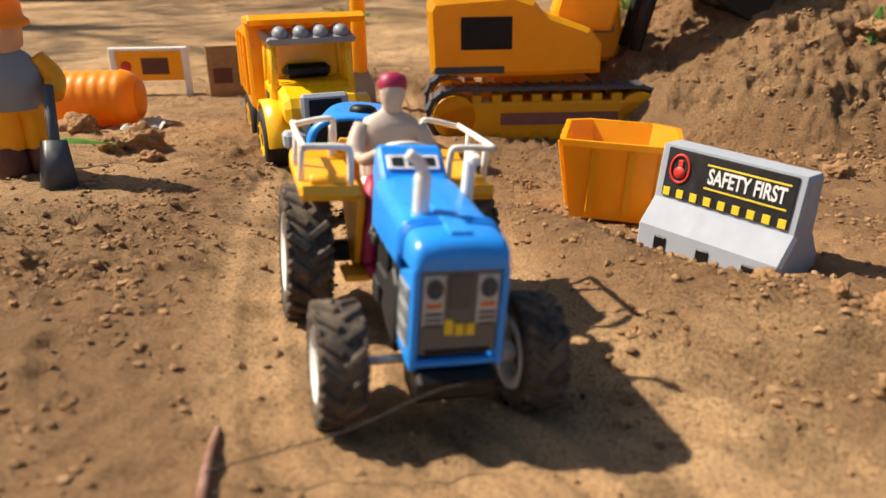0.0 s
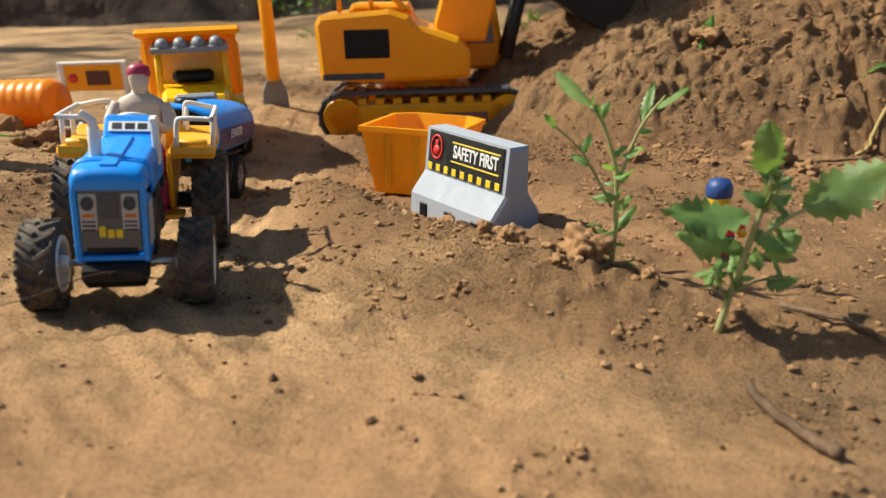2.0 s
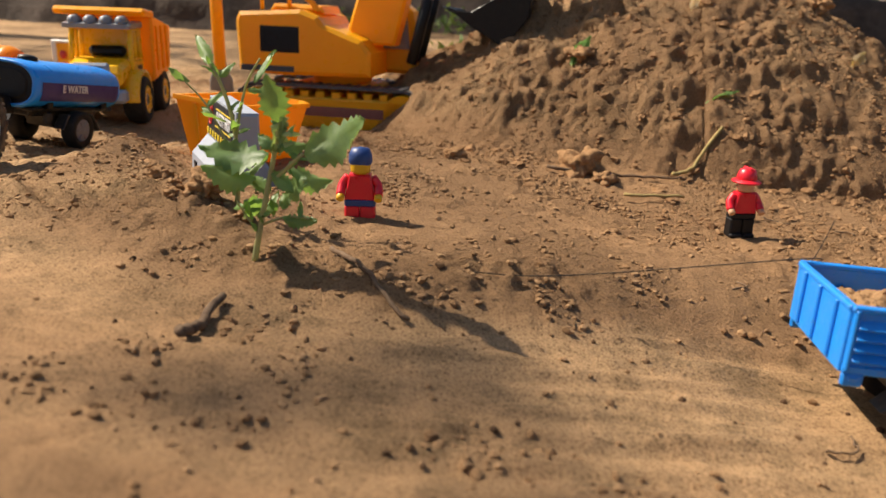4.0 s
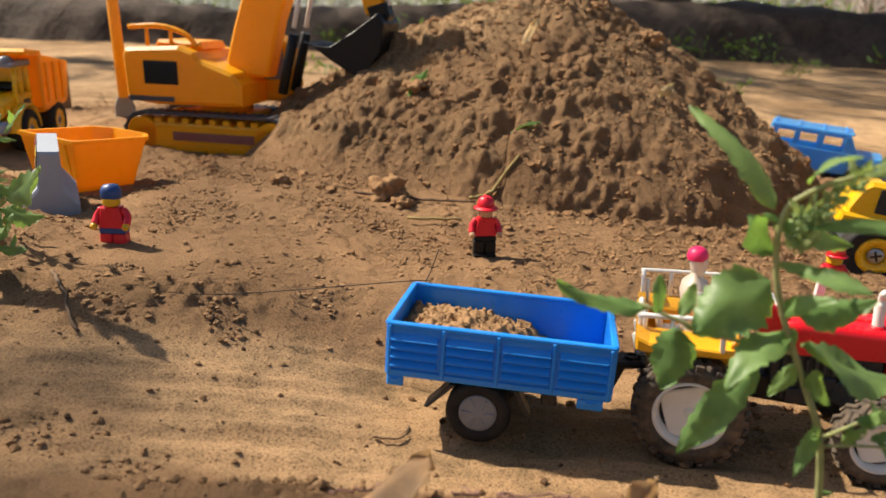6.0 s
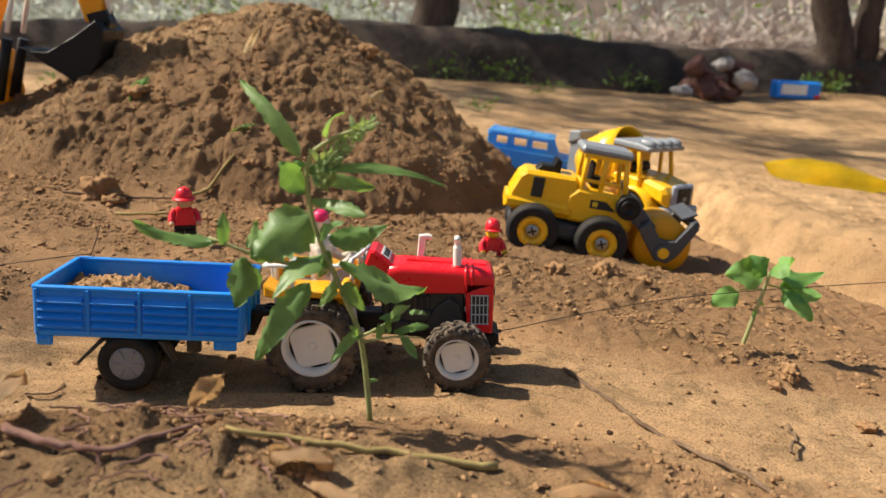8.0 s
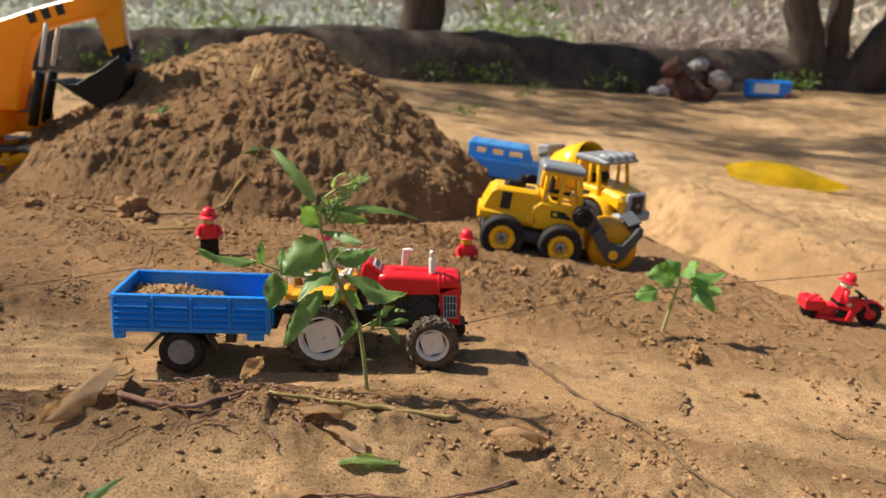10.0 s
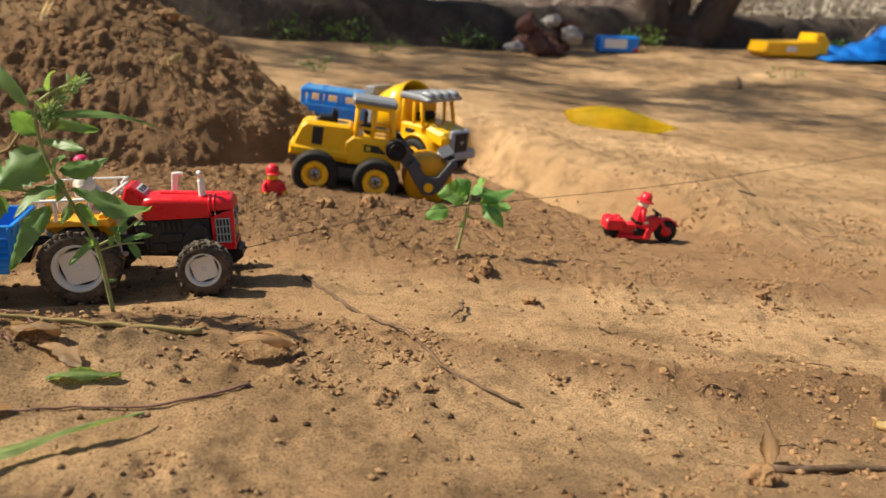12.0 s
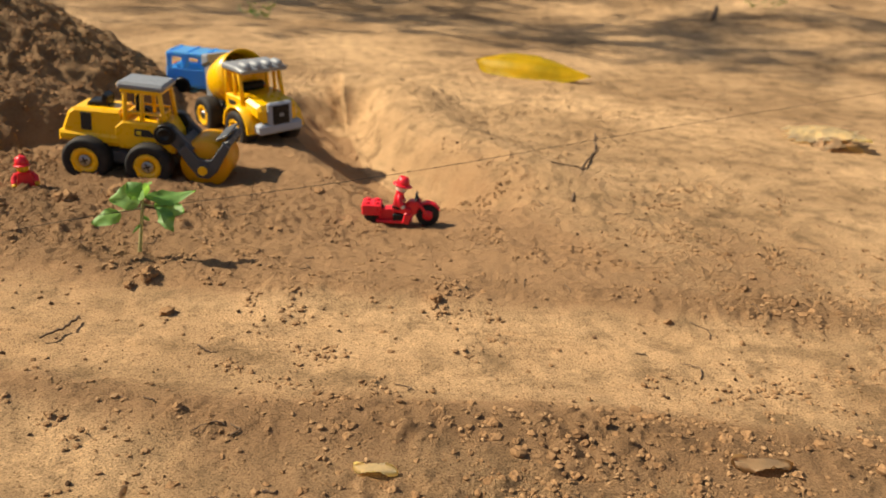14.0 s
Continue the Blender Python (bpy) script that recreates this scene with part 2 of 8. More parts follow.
STRING = rough_mat("dark_thread", (0.03, 0.025, 0.02), (0.07, 0.055, 0.045), 400, 0.4, 0.0004)
BARK = rough_mat("tree_bark", (0.045, 0.032, 0.026), (0.12, 0.09, 0.072), 14, 1.0, 0.02, 0.95, (1, 1, 0.25))
MUD = rough_mat("mud_wall", (0.045, 0.034, 0.027), (0.12, 0.088, 0.068), 9, 0.9, 0.02)
PLASTER = rough_mat("pale_wall", (0.46, 0.45, 0.43), (0.62, 0.61, 0.58), 3, 0.4, 0.01)
BRICKRED = rough_mat("broken_brick", (0.10, 0.045, 0.035), (0.20, 0.10, 0.08), 30, 0.7, 0.006)
RAG = rough_mat("pale_rag", (0.30, 0.27, 0.26), (0.50, 0.46, 0.44), 30, 0.4, 0.005)
CARD = rough_mat("brown_card", (0.30, 0.17, 0.08), (0.42, 0.25, 0.12), 40, 0.2, 0.001)
TARP = plastic("blue_sheet", (0.012, 0.22, 0.80), 0.35, 0.08)
shine_through(JEEPBLUE, (0.30, 0.68, 1.0), 0.5)
shine_through(ORANGE, (1.0, 0.50, 0.01), 0.28)
shine_through(DEEP_ORANGE, (1.0, 0.36, 0.006), 0.3)
INK_YELLOW = plastic("yellow_ink", (0.72, 0.52, 0.02), 0.45, 0.03)
INK_WHITE = plastic("white_ink", (0.75, 0.75, 0.75), 0.45, 0.03)
INK_RED = plastic("red_ink", (0.62, 0.03, 0.02), 0.45, 0.03)
INK_BLACK = plastic("black_ink", (0.015, 0.015, 0.016), 0.4, 0.05)
INK_AMBER = plastic("amber_ink", (0.55, 0.16, 0.01), 0.4, 0.05)

# ---------------------------------------------------------------- mesh helpers
def put(bm, verts, faces, m=None, smooth=False, slot=0):
    vs = [bm.verts.new(m @ Vector(v) if m is not None else v) for v in verts]
    for f in faces:
        try:
            face = bm.faces.new([vs[i] for i in f])
        except ValueError:
            continue
        face.smooth = smooth
        face.material_index = slot


def box(bm, c, s, b=0.0006, m=None, slot=0, taper=(1, 1)):
    """A box with chamfered edges; taper shrinks the top in x and y."""
    hx, hy, hz = (v / 2 for v in s)
    b = min(b, hx * 0.7, hy * 0.7, hz * 0.7)
    verts, idx = [], {}
    for sx in (-1, 1):
        for sy in (-1, 1):
            for sz in (-1, 1):
                tx, ty = taper if sz > 0 else (1, 1)
                for a in range(3):
                    p = [hx * tx, hy * ty, hz]
                    for k in range(3):
                        if k != a:
                            p[k] -= b
                    idx[sx, sy, sz, a] = len(verts)
                    verts.append((c[0] + sx * p[0], c[1] + sy * p[1], c[2] + sz * p[2]))
    f = []
    for a in range(3):
        u, w = [k for k in range(3) if k != a]
        for s0 in (-1, 1):
            loop = []
            for su, sw in ((-1, -1), (1, -1), (1, 1), (-1, 1)):
                k = [0, 0, 0]
                k[a], k[u], k[w] = s0, su, sw
                loop.append(idx[(*k, a)])
            flip = (s0 > 0) == (a == 1)
            f.append(loop[::-1] if flip else loop)
        for su in (-1, 1):
            for sw in (-1, 1):
                k0, k1 = [0, 0, 0], [0, 0, 0]
                k0[a], k1[a] = -1, 1
                k0[u] = k1[u] = su
                k0[w] = k1[w] = sw
                f.append([idx[(*k0, u)], idx[(*k1, u)], idx[(*k1, w)], idx[(*k0, w)]])
    for sx in (-1, 1):
        for sy in (-1, 1):
            for sz in (-1, 1):
                f.append([idx[sx, sy, sz, 0], idx[sx, sy, sz, 1], idx[sx, sy, sz, 2]])
    put(bm, verts, f, m, False, slot)


def offset_loop(pts, d):
    """A closed 2D outline moved inwards by d (outline counter-clockwise)."""
    n, out_pts = len(pts), []
    for i in range(n):
        p0, p1, p2 = (Vector(pts[i - 1]), Vector(pts[i]), Vector(pts[(i + 1) % n]))
        e0, e1 = (p1 - p0).normalized(), (p2 - p1).normalized()
        n0, n1 = Vector((-e0.y, e0.x)), Vector((-e1.y, e1.x))
        k = n0 + n1
        k = k / max(0.35, k.dot(k) / 2) if k.length > 1e-6 else n0
        out_pts.append(p1 + k * d)
    return out_pts


def prism(bm, pts, a0, a1, b=0.0006, m=None, slot=0, axis="y", smooth=False):
    """An outline in (x, z) drawn out along y (or in (x, y) along z, or (y, z) along x), with chamfered rims."""
    area = sum(pts[i - 1][0] * pts[i][1] - pts[i][0] * pts[i - 1][1] for i in range(len(pts)))
    if area < 0:
        pts = pts[::-1]
    inner = offset_loop(pts, b)
    rings = [(inner, a0), (pts, a0 + b), (pts, a1 - b), (inner, a1)]
    verts = []
    for ring, a in rings:
        for p in ring:
            verts.append({"y": (p[0], a, p[1]), "z": (p[0], p[1], a), "x": (a, p[0], p[1])}[axis])
    n = len(pts)
    faces = [list(range(n)), [3 * n + i for i in range(n)][::-1]]
    for r in range(3):
        for i in range(n):
            j = (i + 1) % n
            faces.append([r * n + j, r * n + i, (r + 1) * n + i, (r + 1) * n + j])
    put(bm, verts, faces, m, smooth, slot)


def frame_along(p0, p1):
    """A pose at p0 whose z points to p1."""
    d = Vector(p1) - Vector(p0)
    return Matrix.Translation(p0) @ d.to_track_quat("Z", "Y").to_matrix().to_4x4(), d.length


def lathe(bm, prof, m=None, n=24, slot=0, smooth=True, close=False, arc=math.tau):
    """A profile of (radius, height) turned about z."""
    full = abs(arc - math.tau) < 1e-6
    steps = n if full else n + 1
    verts = [(r * math.cos(arc * i / n), r * math.sin(arc * i / n), z) for r, z in prof for i in range(steps)]
    faces = []
    k = len(prof)
    for a in range(k if close else k - 1):
        b = (a + 1) % k
        for i in range(n):
            j = (i + 1) % steps
            faces.append([a * steps + i, a * steps + j, b * steps + j, b * steps + i])
    put(bm, verts, faces, m, smooth, slot)
    if not close and full:
        for ring, flip in ((0, True), (k - 1, False)):
            if prof[ring][0] > 1e-6:
                r, z = prof[ring]
                vs = [(r * math.cos(math.tau * i / n), r * math.sin(math.tau * i / n), z) for i in range(n)]
                put(bm, vs, [list(range(n))[::-1] if flip else list(range(n))], m, False, slot)


def rod(bm, p0, p1, r, r1=None, n=10, b=0.0004, slot=0):
    m, length = frame_along(p0, p1)
    r1 = r if r1 is None else r1
    b = min(b, r * 0.5, r1 * 0.5, length * 0.3)
    lathe(bm, [(r - b, 0), (r, b), (r1, length - b), (r1 - b, length)], m, n, slot)


def tube(bm, pts, r, n=8, slot=0, caps=True):
    """A round bar along points; r may be one radius or one for each point."""
    pts = [Vector(p) for p in pts]
    rs = r if isinstance(r, (list, tuple)) else [r] * len(pts)
    rings, up = [], None
    for i, p in enumerate(pts):
        t = (pts[min(i + 1, len(pts) - 1)] - pts[max(i - 1, 0)]).normalized()
        if up is None:
            up = Vector((0, 0, 1)) if abs(t.z) < 0.9 else Vector((1, 0, 0))
        side = t.cross(up).normalized()
        up = side.cross(t).normalized()
        rings.append([p + (side * math.cos(math.tau * k / n) + up * math.sin(math.tau * k / n)) * rs[i] for k in range(n)])
    verts = [v for ring in rings for v in ring]
    faces = []
    for i in range(len(pts) - 1):
        for k in range(n):
            j = (k + 1) % n
            faces.append([i * n + k, (i + 1) * n + k, (i + 1) * n + j, i * n + j])
    if caps:
        faces.append(list(range(n)))
        faces.append([(len(pts) - 1) * n + k for k in range(n)][::-1])
    put(bm, verts, faces, None, True, slot)


def smooth_path(pts, per=6):
    """Points along a soft curve through pts."""
    ps = [Vector(p) for p in pts]
    out_pts = []
    for i in range(len(ps) - 1):
        p0, p1, p2, p3 = ps[max(i - 1, 0)], ps[i], ps[i + 1], ps[min(i + 2, len(ps) - 1)]
        for k in range(per):
            t = k / per
            out_pts.append(0.5 * ((2 * p1) + (p2 - p0) * t + (2 * p0 - 5 * p1 + 4 * p2 - p3) * t * t + (3 * p1 - p0 - 3 * p2 + p3) * t ** 3))
    out_pts.append(ps[-1])
    return out_pts


def finish(name, bm, mats):
    bmesh.ops.recalc_face_normals(bm, faces=bm.faces)
    me = bpy.data.meshes.new(name)
    bm.to_mesh(me)
    bm.free()
    for mt in mats if isinstance(mats, (list, tuple)) else [mats]:
        me.materials.append(mt)
    return me


def part(name, bm, material, parent, label=""):
    """One mesh object under a thing or under a part."""
    ob = new(name, finish(name, bm, material))
    ob.parent = parent
    if label:
        tagged(ob, label)
    return ob


def thing(name, label, category, m=None, group="", kind=""):
    ob = new(name)
    ob.empty_display_size = 0.01
    ob.matrix_basis = m if m is not None else Matrix()
    return tagged(ob, label, category, group, kind)


def solid(name, bm, material, label, category, m=None, group="", kind=""):
    ob = new(name, finish(name, bm, material))
    if m is not None:
        ob.matrix_basis = m
    return tagged(ob, label, category, group, kind)


def B():
    return bmesh.new()


def letters(text, size, m, material, parent, name, label="", bold=0.022):
    """Raised lettering with the built-in font, standing in the plane of m."""
    cu = bpy.data.curves.new(name, "FONT")
    cu.body, cu.size, cu.extrude = text, size, size * 0.02
    cu.offset = size * bold
    cu.align_x, cu.align_y = "CENTER", "CENTER"
    tmp = bpy.data.objects.new(name, cu)
    me = bpy.data.meshes.new_from_object(tmp)
    bpy.data.objects.remove(tmp)
    me.materials.clear()
    me.materials.append(material)
    me.transform(m)
    ob = new(name, me)
    ob.parent = parent
    return tagged(ob, label)


def shift(mesh, fn):
    """Move every vertex of a bmesh by fn."""
    for v in mesh.verts:
        v.co = fn(v.co)


# ---------------------------------------------------------------- terrain
def lattice(ix, iy, seed):
    h = (ix.astype(np.int64) * 374761393 + iy.astype(np.int64) * 668265263 + seed * 974711) & 0x7FFFFFFF
    h = ((h ^ (h >> 13)) * 1274126177) & 0x7FFFFFFF
    h = ((h ^ (h >> 16)) * 2246822519) & 0x7FFFFFFF
    return (h & 0xFFFFFF) / 0xFFFFFF * math.tau


def perlin(x, y, seed=0):
    ix, iy = np.floor(x), np.floor(y)
    fx, fy = x - ix, y - iy
    u, v = fx ** 3 * (fx * (fx * 6 - 15) + 10), fy ** 3 * (fy * (fy * 6 - 15) + 10)

    def g(dx, dy):
        a = lattice(ix + dx, iy + dy, seed)
        return np.cos(a) * (fx - dx) + np.sin(a) * (fy - dy)
    top = g(0, 0) * (1 - u) + g(1, 0) * u
    low = g(0, 1) * (1 - u) + g(1, 1) * u
    return (top * (1 - v) + low * v) * 1.4


def fbm(x, y, freq, octaves, seed=0, gain=0.5, ridged=False):
    s, a = 0.0, 1.0
    for o in range(octaves):
        n = perlin(x * freq + 17.3 * o, y * freq - 9.1 * o, seed + o)
        s = s + a * ((0.5 - np.abs(n)) if ridged else n)
        freq, a = freq * 2.03, a * gain
    return s


def billow(x, y, freq, octaves, seed=0, gain=0.5):
    """Rounded lumps parted by creases."""
    s, a = 0.0, 1.0
    for o in range(octaves):
        s = s + a * np.abs(perlin(x * freq + 5.7 * o, y * freq + 3.9 * o, seed + o))
        freq, a = freq * 2.03, a * gain
    return s


def clods(x, y, freq, seed):
    """Separate rounded bumps on a level floor."""
    return np.clip(perlin(x * freq, y * freq, seed) - 0.04, 0, None) ** 0.8


def step(a, b, v):
    t = np.clip((v - a) / (b - a), 0, 1)
    return t * t * (3 - 2 * t)


def line_distance(x, y, pts):
    """Distance to a polyline, and the signed side of it."""
    best, side = np.full(np.shape(x), 1e9), np.zeros(np.shape(x))
    for (x0, y0), (x1, y1) in zip(pts, pts[1:]):
        dx, dy = x1 - x0, y1 - y0
        t = np.clip(((x - x0) * dx + (y - y0) * dy) / (dx * dx + dy * dy), 0, 1)
        d = np.hypot(x - x0 - t * dx, y - y0 - t * dy)
        s = np.sign(dx * (y - y0) - dy * (x - x0))
        side = np.where(d < best, s, side)
        best = np.minimum(best, d)
    return best, side


ROAD = [(-0.08, 0.75), (-0.05, 0.42), (-0.025, 0.26), (-0.005, 0.18), (0.05, 0.115), (0.15, 0.09), (0.3, 0.09), (0.42, 0.145), (0.55, 0.185),
        (0.66, 0.19), (0.8, 0.145), (0.95, 0.115), (1.15, 0.1), (1.5, 0.03), (2.2, -0.15)]
RIDGE = [(0.03, 0.37), (0.10, 0.27), (0.16, 0.215), (0.24, 0.185), (0.33, 0.19)]
TRENCH = [(1.15, 0.41), (1.09, 0.50), (1.03, 0.65), (1.01, 0.88)]
HEAP = (0.451, 0.808)


def soil(x, y):
    """Height of the ground, and a mask of loose dark loam with some painted shade in it."""
    x, y = np.asarray(x, float), np.asarray(y, float)
    cx, cy = np.clip(x, -0.6, 2.3), np.clip(y, -0.5, 2.7)
    h = 0.0091 - 0.0462 * cx - 0.0402 * cx ** 2 + 0.0159 * cx ** 3 - 0.0494 * cy + 0.0226 * cx * cy + 0.0166 * cy ** 2
    h = h - 0.021 * np.exp(-((x - 0.02) / 0.16) ** 2 - ((y - 0.46) / 0.15) ** 2) + 0.010 * np.exp(-((x + 0.09) ** 2 + (y - 0.68) ** 2) / 0.004)
    h = h - 0.014 * np.exp(-((x - 0.42) / 0.12) ** 2 - ((y - 0.36) / 0.08) ** 2) - 0.011 * np.exp(-((x - 1.05) ** 2 + (y - 0.36) ** 2) / 0.008)
    near = np.exp(-np.maximum(0, np.hypot(x - 0.6, y - 0.3) - 0.9) * 1.2)
    h = h + fbm(x, y, 1.1, 3, 5) * 0.016 * (0.35 + 0.65 * (1 - near))
    d_road, side = line_distance(x, y, ROAD)
    road = 1 - step(0.045, 0.085, d_road + 0.012 * fbm(x, y, 16, 2, 8))
    ruts = np.exp(-((d_road - 0.024) / 0.007) ** 2)
    dip = 1 - step(0.045, 0.150, d_road)
    h = h - road * 0.0035 - dip * 0.0250 * np.exp(-((x - 0.49) / 0.17) ** 2) - 0.0012 * ruts
    h = h + road * 0.0007 * fbm(x + 0.2 * y, y * 1.0, 60, 3, 21) + road * 0.0003 * np.sin(d_road * 1500 + 3 * fbm(x, y, 12, 2, 23)) * step(-0.1, 0.3, fbm(x, y, 9, 2, 25))
    berm = np.exp(-((d_road - 0.09) / 0.022) ** 2) * np.exp(-np.maximum(0, x - 1.2) * 3)
    h = h + berm * (0.0015 + 0.0030 * step(0.1, 0.35, x))
    d_ridge, _ = line_distance(x, y, RIDGE)
    ridge = np.exp(-(d_ridge / 0.028) ** 2) * (1 - 0.75 * step(0.17, 0.27, x))
    h = h + 0.014 * ridge - 0.009 * np.exp(-((x - 0.138) ** 2 + (y - 0.318) ** 2) / 0.0030)
    h = h - 0.011 * np.exp(-((x - 0.225) ** 2 + (y - 0.165) ** 2) / 0.0035) - 0.014 * np.exp(-((x - 0.07) / 0.13) ** 2 - ((y - 0.66) / 0.10) ** 2)
    d_tr, s_tr = line_distance(x, y, TRENCH)
    wide = np.where(s_tr < 0, 0.062, 0.11)
    trench = 1 - step(0.12, 1.0, d_tr / wide + 0.10 * fbm(x, y, 22, 2, 31))
    trench = trench * step(0.36, 0.52, y)
    h = h - 0.050 * trench
    bank = np.exp(-((d_tr - 0.100) / 0.06) ** 2) * (s_tr < 0) * step(0.37, 0.50, y)
    h = h + 0.024 * bank
    fore = np.exp(-((x - 0.54) / 0.13) ** 2 - ((y - 0.050) / 0.036) ** 2)
    h = h + 0.015 * fore - 0.007 * np.exp(-((x - 0.870) ** 2 + (y - 0.470) ** 2) / 0.0016)
    hump = np.exp(-((x - 0.95) / 0.20) ** 2 - ((y + 0.14) / 0.065) ** 2)
    h = h + 0.030 * hump
    left = np.exp(-((x + 0.17) / 0.09) ** 2 - ((y - 0.20) / 0.20) ** 2) + np.exp(-((x + 0.02) / 0.05) ** 2 - ((y - 0.07) / 0.02) ** 2) * 0.4
    h = h + 0.004 * left
    # the dug heap: steeper towards +x, a long tail towards the excavator
    hx, hy = x - HEAP[0], y - HEAP[1]
    q = np.sqrt((hx / np.where(hx < 0, 0.383, 0.322)) ** 2 + (hy / np.where(hy < 0, 0.322, 0.294)) ** 2)
    q = np.clip(q * (1 + 0.05 * fbm(x, y, 5, 2, 44)), 0, 3)
    cone = np.clip(1 - q, 0, 1)
    body = 0.201 * np.minimum(cone ** np.where(hx < 0, 0.857, 0.718), 0.93 + 0.05 * fbm(x, y, 14, 2, 47))
    heap = step(0.0, 0.12, cone)
    body = body + heap * (0.011 * fbm(x, y, 8, 3, 50, 0.5) + 0.005 * fbm(x, y, 26, 3, 61, 0.55))
    h = h + body
    skirt = np.clip((2.0 - q) / 0.75, 0, 1) * (1 - heap) * (1 - step(0.85, 1.0, y)) * (1 - step(0.92, 1.02, x))
    h = h + 0.012 * np.clip(1.4 - q, 0, 1) ** 2 * (y < 0.8)
    rough = np.clip(heap * 1.0 + skirt * (0.62 + 0.5 * fbm(x, y, 14, 3, 73)) + berm * 0.35 + ridge * 0.8 + fore * 0.9 + hump * 0.55 + left * 0.85, 0, 1) * (1 - 0.85 * road)
    zone = np.exp(-((x - 1.12) / 0.26) ** 2 - ((y + 0.03) / 0.10) ** 2) + 0.8 * np.exp(-((x - 1.33) / 0.10) ** 2 - ((y - 0.20) / 0.12) ** 2)
    rough = np.clip(rough + 0.75 * zone * (1 - road), 0, 1)
    turned = np.exp(-((x - 0.79) / 0.25) ** 2 - ((y - 0.36) / 0.12) ** 2)
    rough = np.clip(rough + 0.9 * turned * (1 - road), 0, 1)
    du, dv = 0.816 * x - 0.578 * y, 0.578 * x + 0.816 * y
    drag = np.exp(-((x - 0.10) / 0.075) ** 2 - ((y - 0.205) / 0.050) ** 2)
    # oval on the near bank with less loam and smoother relief, so paler
    dry = np.exp(-((x - 0.74) / 0.13) ** 2 - ((y - 0.01) / 0.065) ** 2)
    low_bank = np.exp(-((dv - 0.322) / 0.017) ** 2 - ((du + 0.005) / 0.060) ** 2)
    h = h + 0.0065 * low_bank
    rough = np.clip(rough + 0.8 * low_bank - 0.25 * dry, 0, 1)
    rough = np.clip(rough + 0.35 * step(0.1, 0.5, fbm(x, y, 4.5, 3, 70)) * near * (1 - road) * (1 - dry), 0, 1)
    close = step(-0.60, -0.30, x) * (1 - step(1.45, 2.0, x)) * step(-0.5, -0.2, y) * (1 - step(1.0, 1.6, y))
    crumbly = 0.55 + 0.9 * step(-0.25, 0.45, fbm(x, y, 11, 2, 78))
    # rounded clods standing out of smoother slides
    grains = heap * (0.0066 * clods(x, y, 31, 80) + 0.0052 * clods(x, y, 66, 86) + 0.0036 * clods(x, y, 135, 88) + 0.0030 * fbm(x, y, 70, 3, 83, 0.6))
    grains = grains + (1 - heap) * (0.0034 * clods(x, y, 62, 81) + 0.0036 * clods(x, y, 130, 84) + 0.0016 * fbm(x, y, 80, 3, 85, 0.6))
    crust = fbm(x, y, 120, 4, 90, 0.62, True)
    swell = fbm(x, y, 13, 3, 99, 0.5) * (0.35 + 0.65 * step(-0.1, 0.3, fbm(x, y, 5, 2, 98)))
    patchy = step(-0.02, 0.35, fbm(x, y, 10, 3, 78))
    fine = close * (rough * crumbly * grains + (1 - rough) * (1 - road) * (0.0034 * swell + 0.0016 * fbm(x, y, 44, 4, 95, 0.66) + 0.0010 * crust + patchy * (0.0034 * clods(x, y, 75, 92) + 0.0030 * clods(x, y, 150, 93)))
                     + drag * 0.0050 * fbm(du * 0.10, dv, 75, 3, 201, 0.62) + road * (0.0022 * fbm(x * 0.10, d_road * np.sign(side), 85, 3, 211, 0.6) + 0.0006 * fbm(x, y, 70, 4, 97, 0.6) + 0.0004 * crust + 0.0011 * patchy * clods(x, y, 110, 94)))
    # the d_tr term darkens the trench's left slope: shade painted as loam colour
    loam = np.clip((0.14 + 0.32 * fbm(x, y, 7, 3, 71)) * heap + skirt * (0.45 + 0.40 * step(0.5, 0.75, x)) * (1 + 0.5 * fbm(x, y, 10, 3, 72)) + 0.6 * np.exp(-((x - 0.90) / 0.17) ** 2 - ((y - 0.42) / 0.14) ** 2) + 0.55 * np.exp(-(d_tr / 0.14) ** 2) * (s_tr > 0) * (y < 0.85) + 0.25 * ridge + 0.40 * zone * (0.7 + 0.8 * fbm(x, y, 9, 3, 77)) + 0.22 * fore + 0.5 * turned + 0.2 * hump + 0.35 * berm + 0.3 * left, 0, 1) * (1 - 0.6 * road) * (1 - trench * (s_tr < 0))
    # adds loam colour over a wide oval, browner towards its middle
    broad_brown = 0.55 * np.exp(-((x - 0.62) / 0.66) ** 2 - ((y - 0.2) / 0.42) ** 2) * (1 + 0.7 * fbm(x, y, 4, 3, 160))
    loam = np.clip(loam + broad_brown * (1 - 0.75 * road) * (0.25 + 0.75 * step(0.0, 0.11, y + 0.03 * fbm(x, y, 9, 2, 161))) - 0.40 * drag - 0.5 * dry + 0.25 * low_bank + 0.40 * np.exp(-((x - 0.10) / 0.24) ** 2 - ((y - 0.05) / 0.10) ** 2), 0, 1)
    fine = fine + close * turned * (1 - heap) * (1 - road) * (0.0050 * clods(x, y, 44, 181) + 0.0036 * clods(x, y, 96, 182))
    fine = fine * (1 - 0.75 * 4 * trench * (1 - trench) * (s_tr < 0))
    return h + fine, loam, rough, fine


def ground_z(x, y):
    return float(soil(np.array([x]), np.array([y]))[0][0])


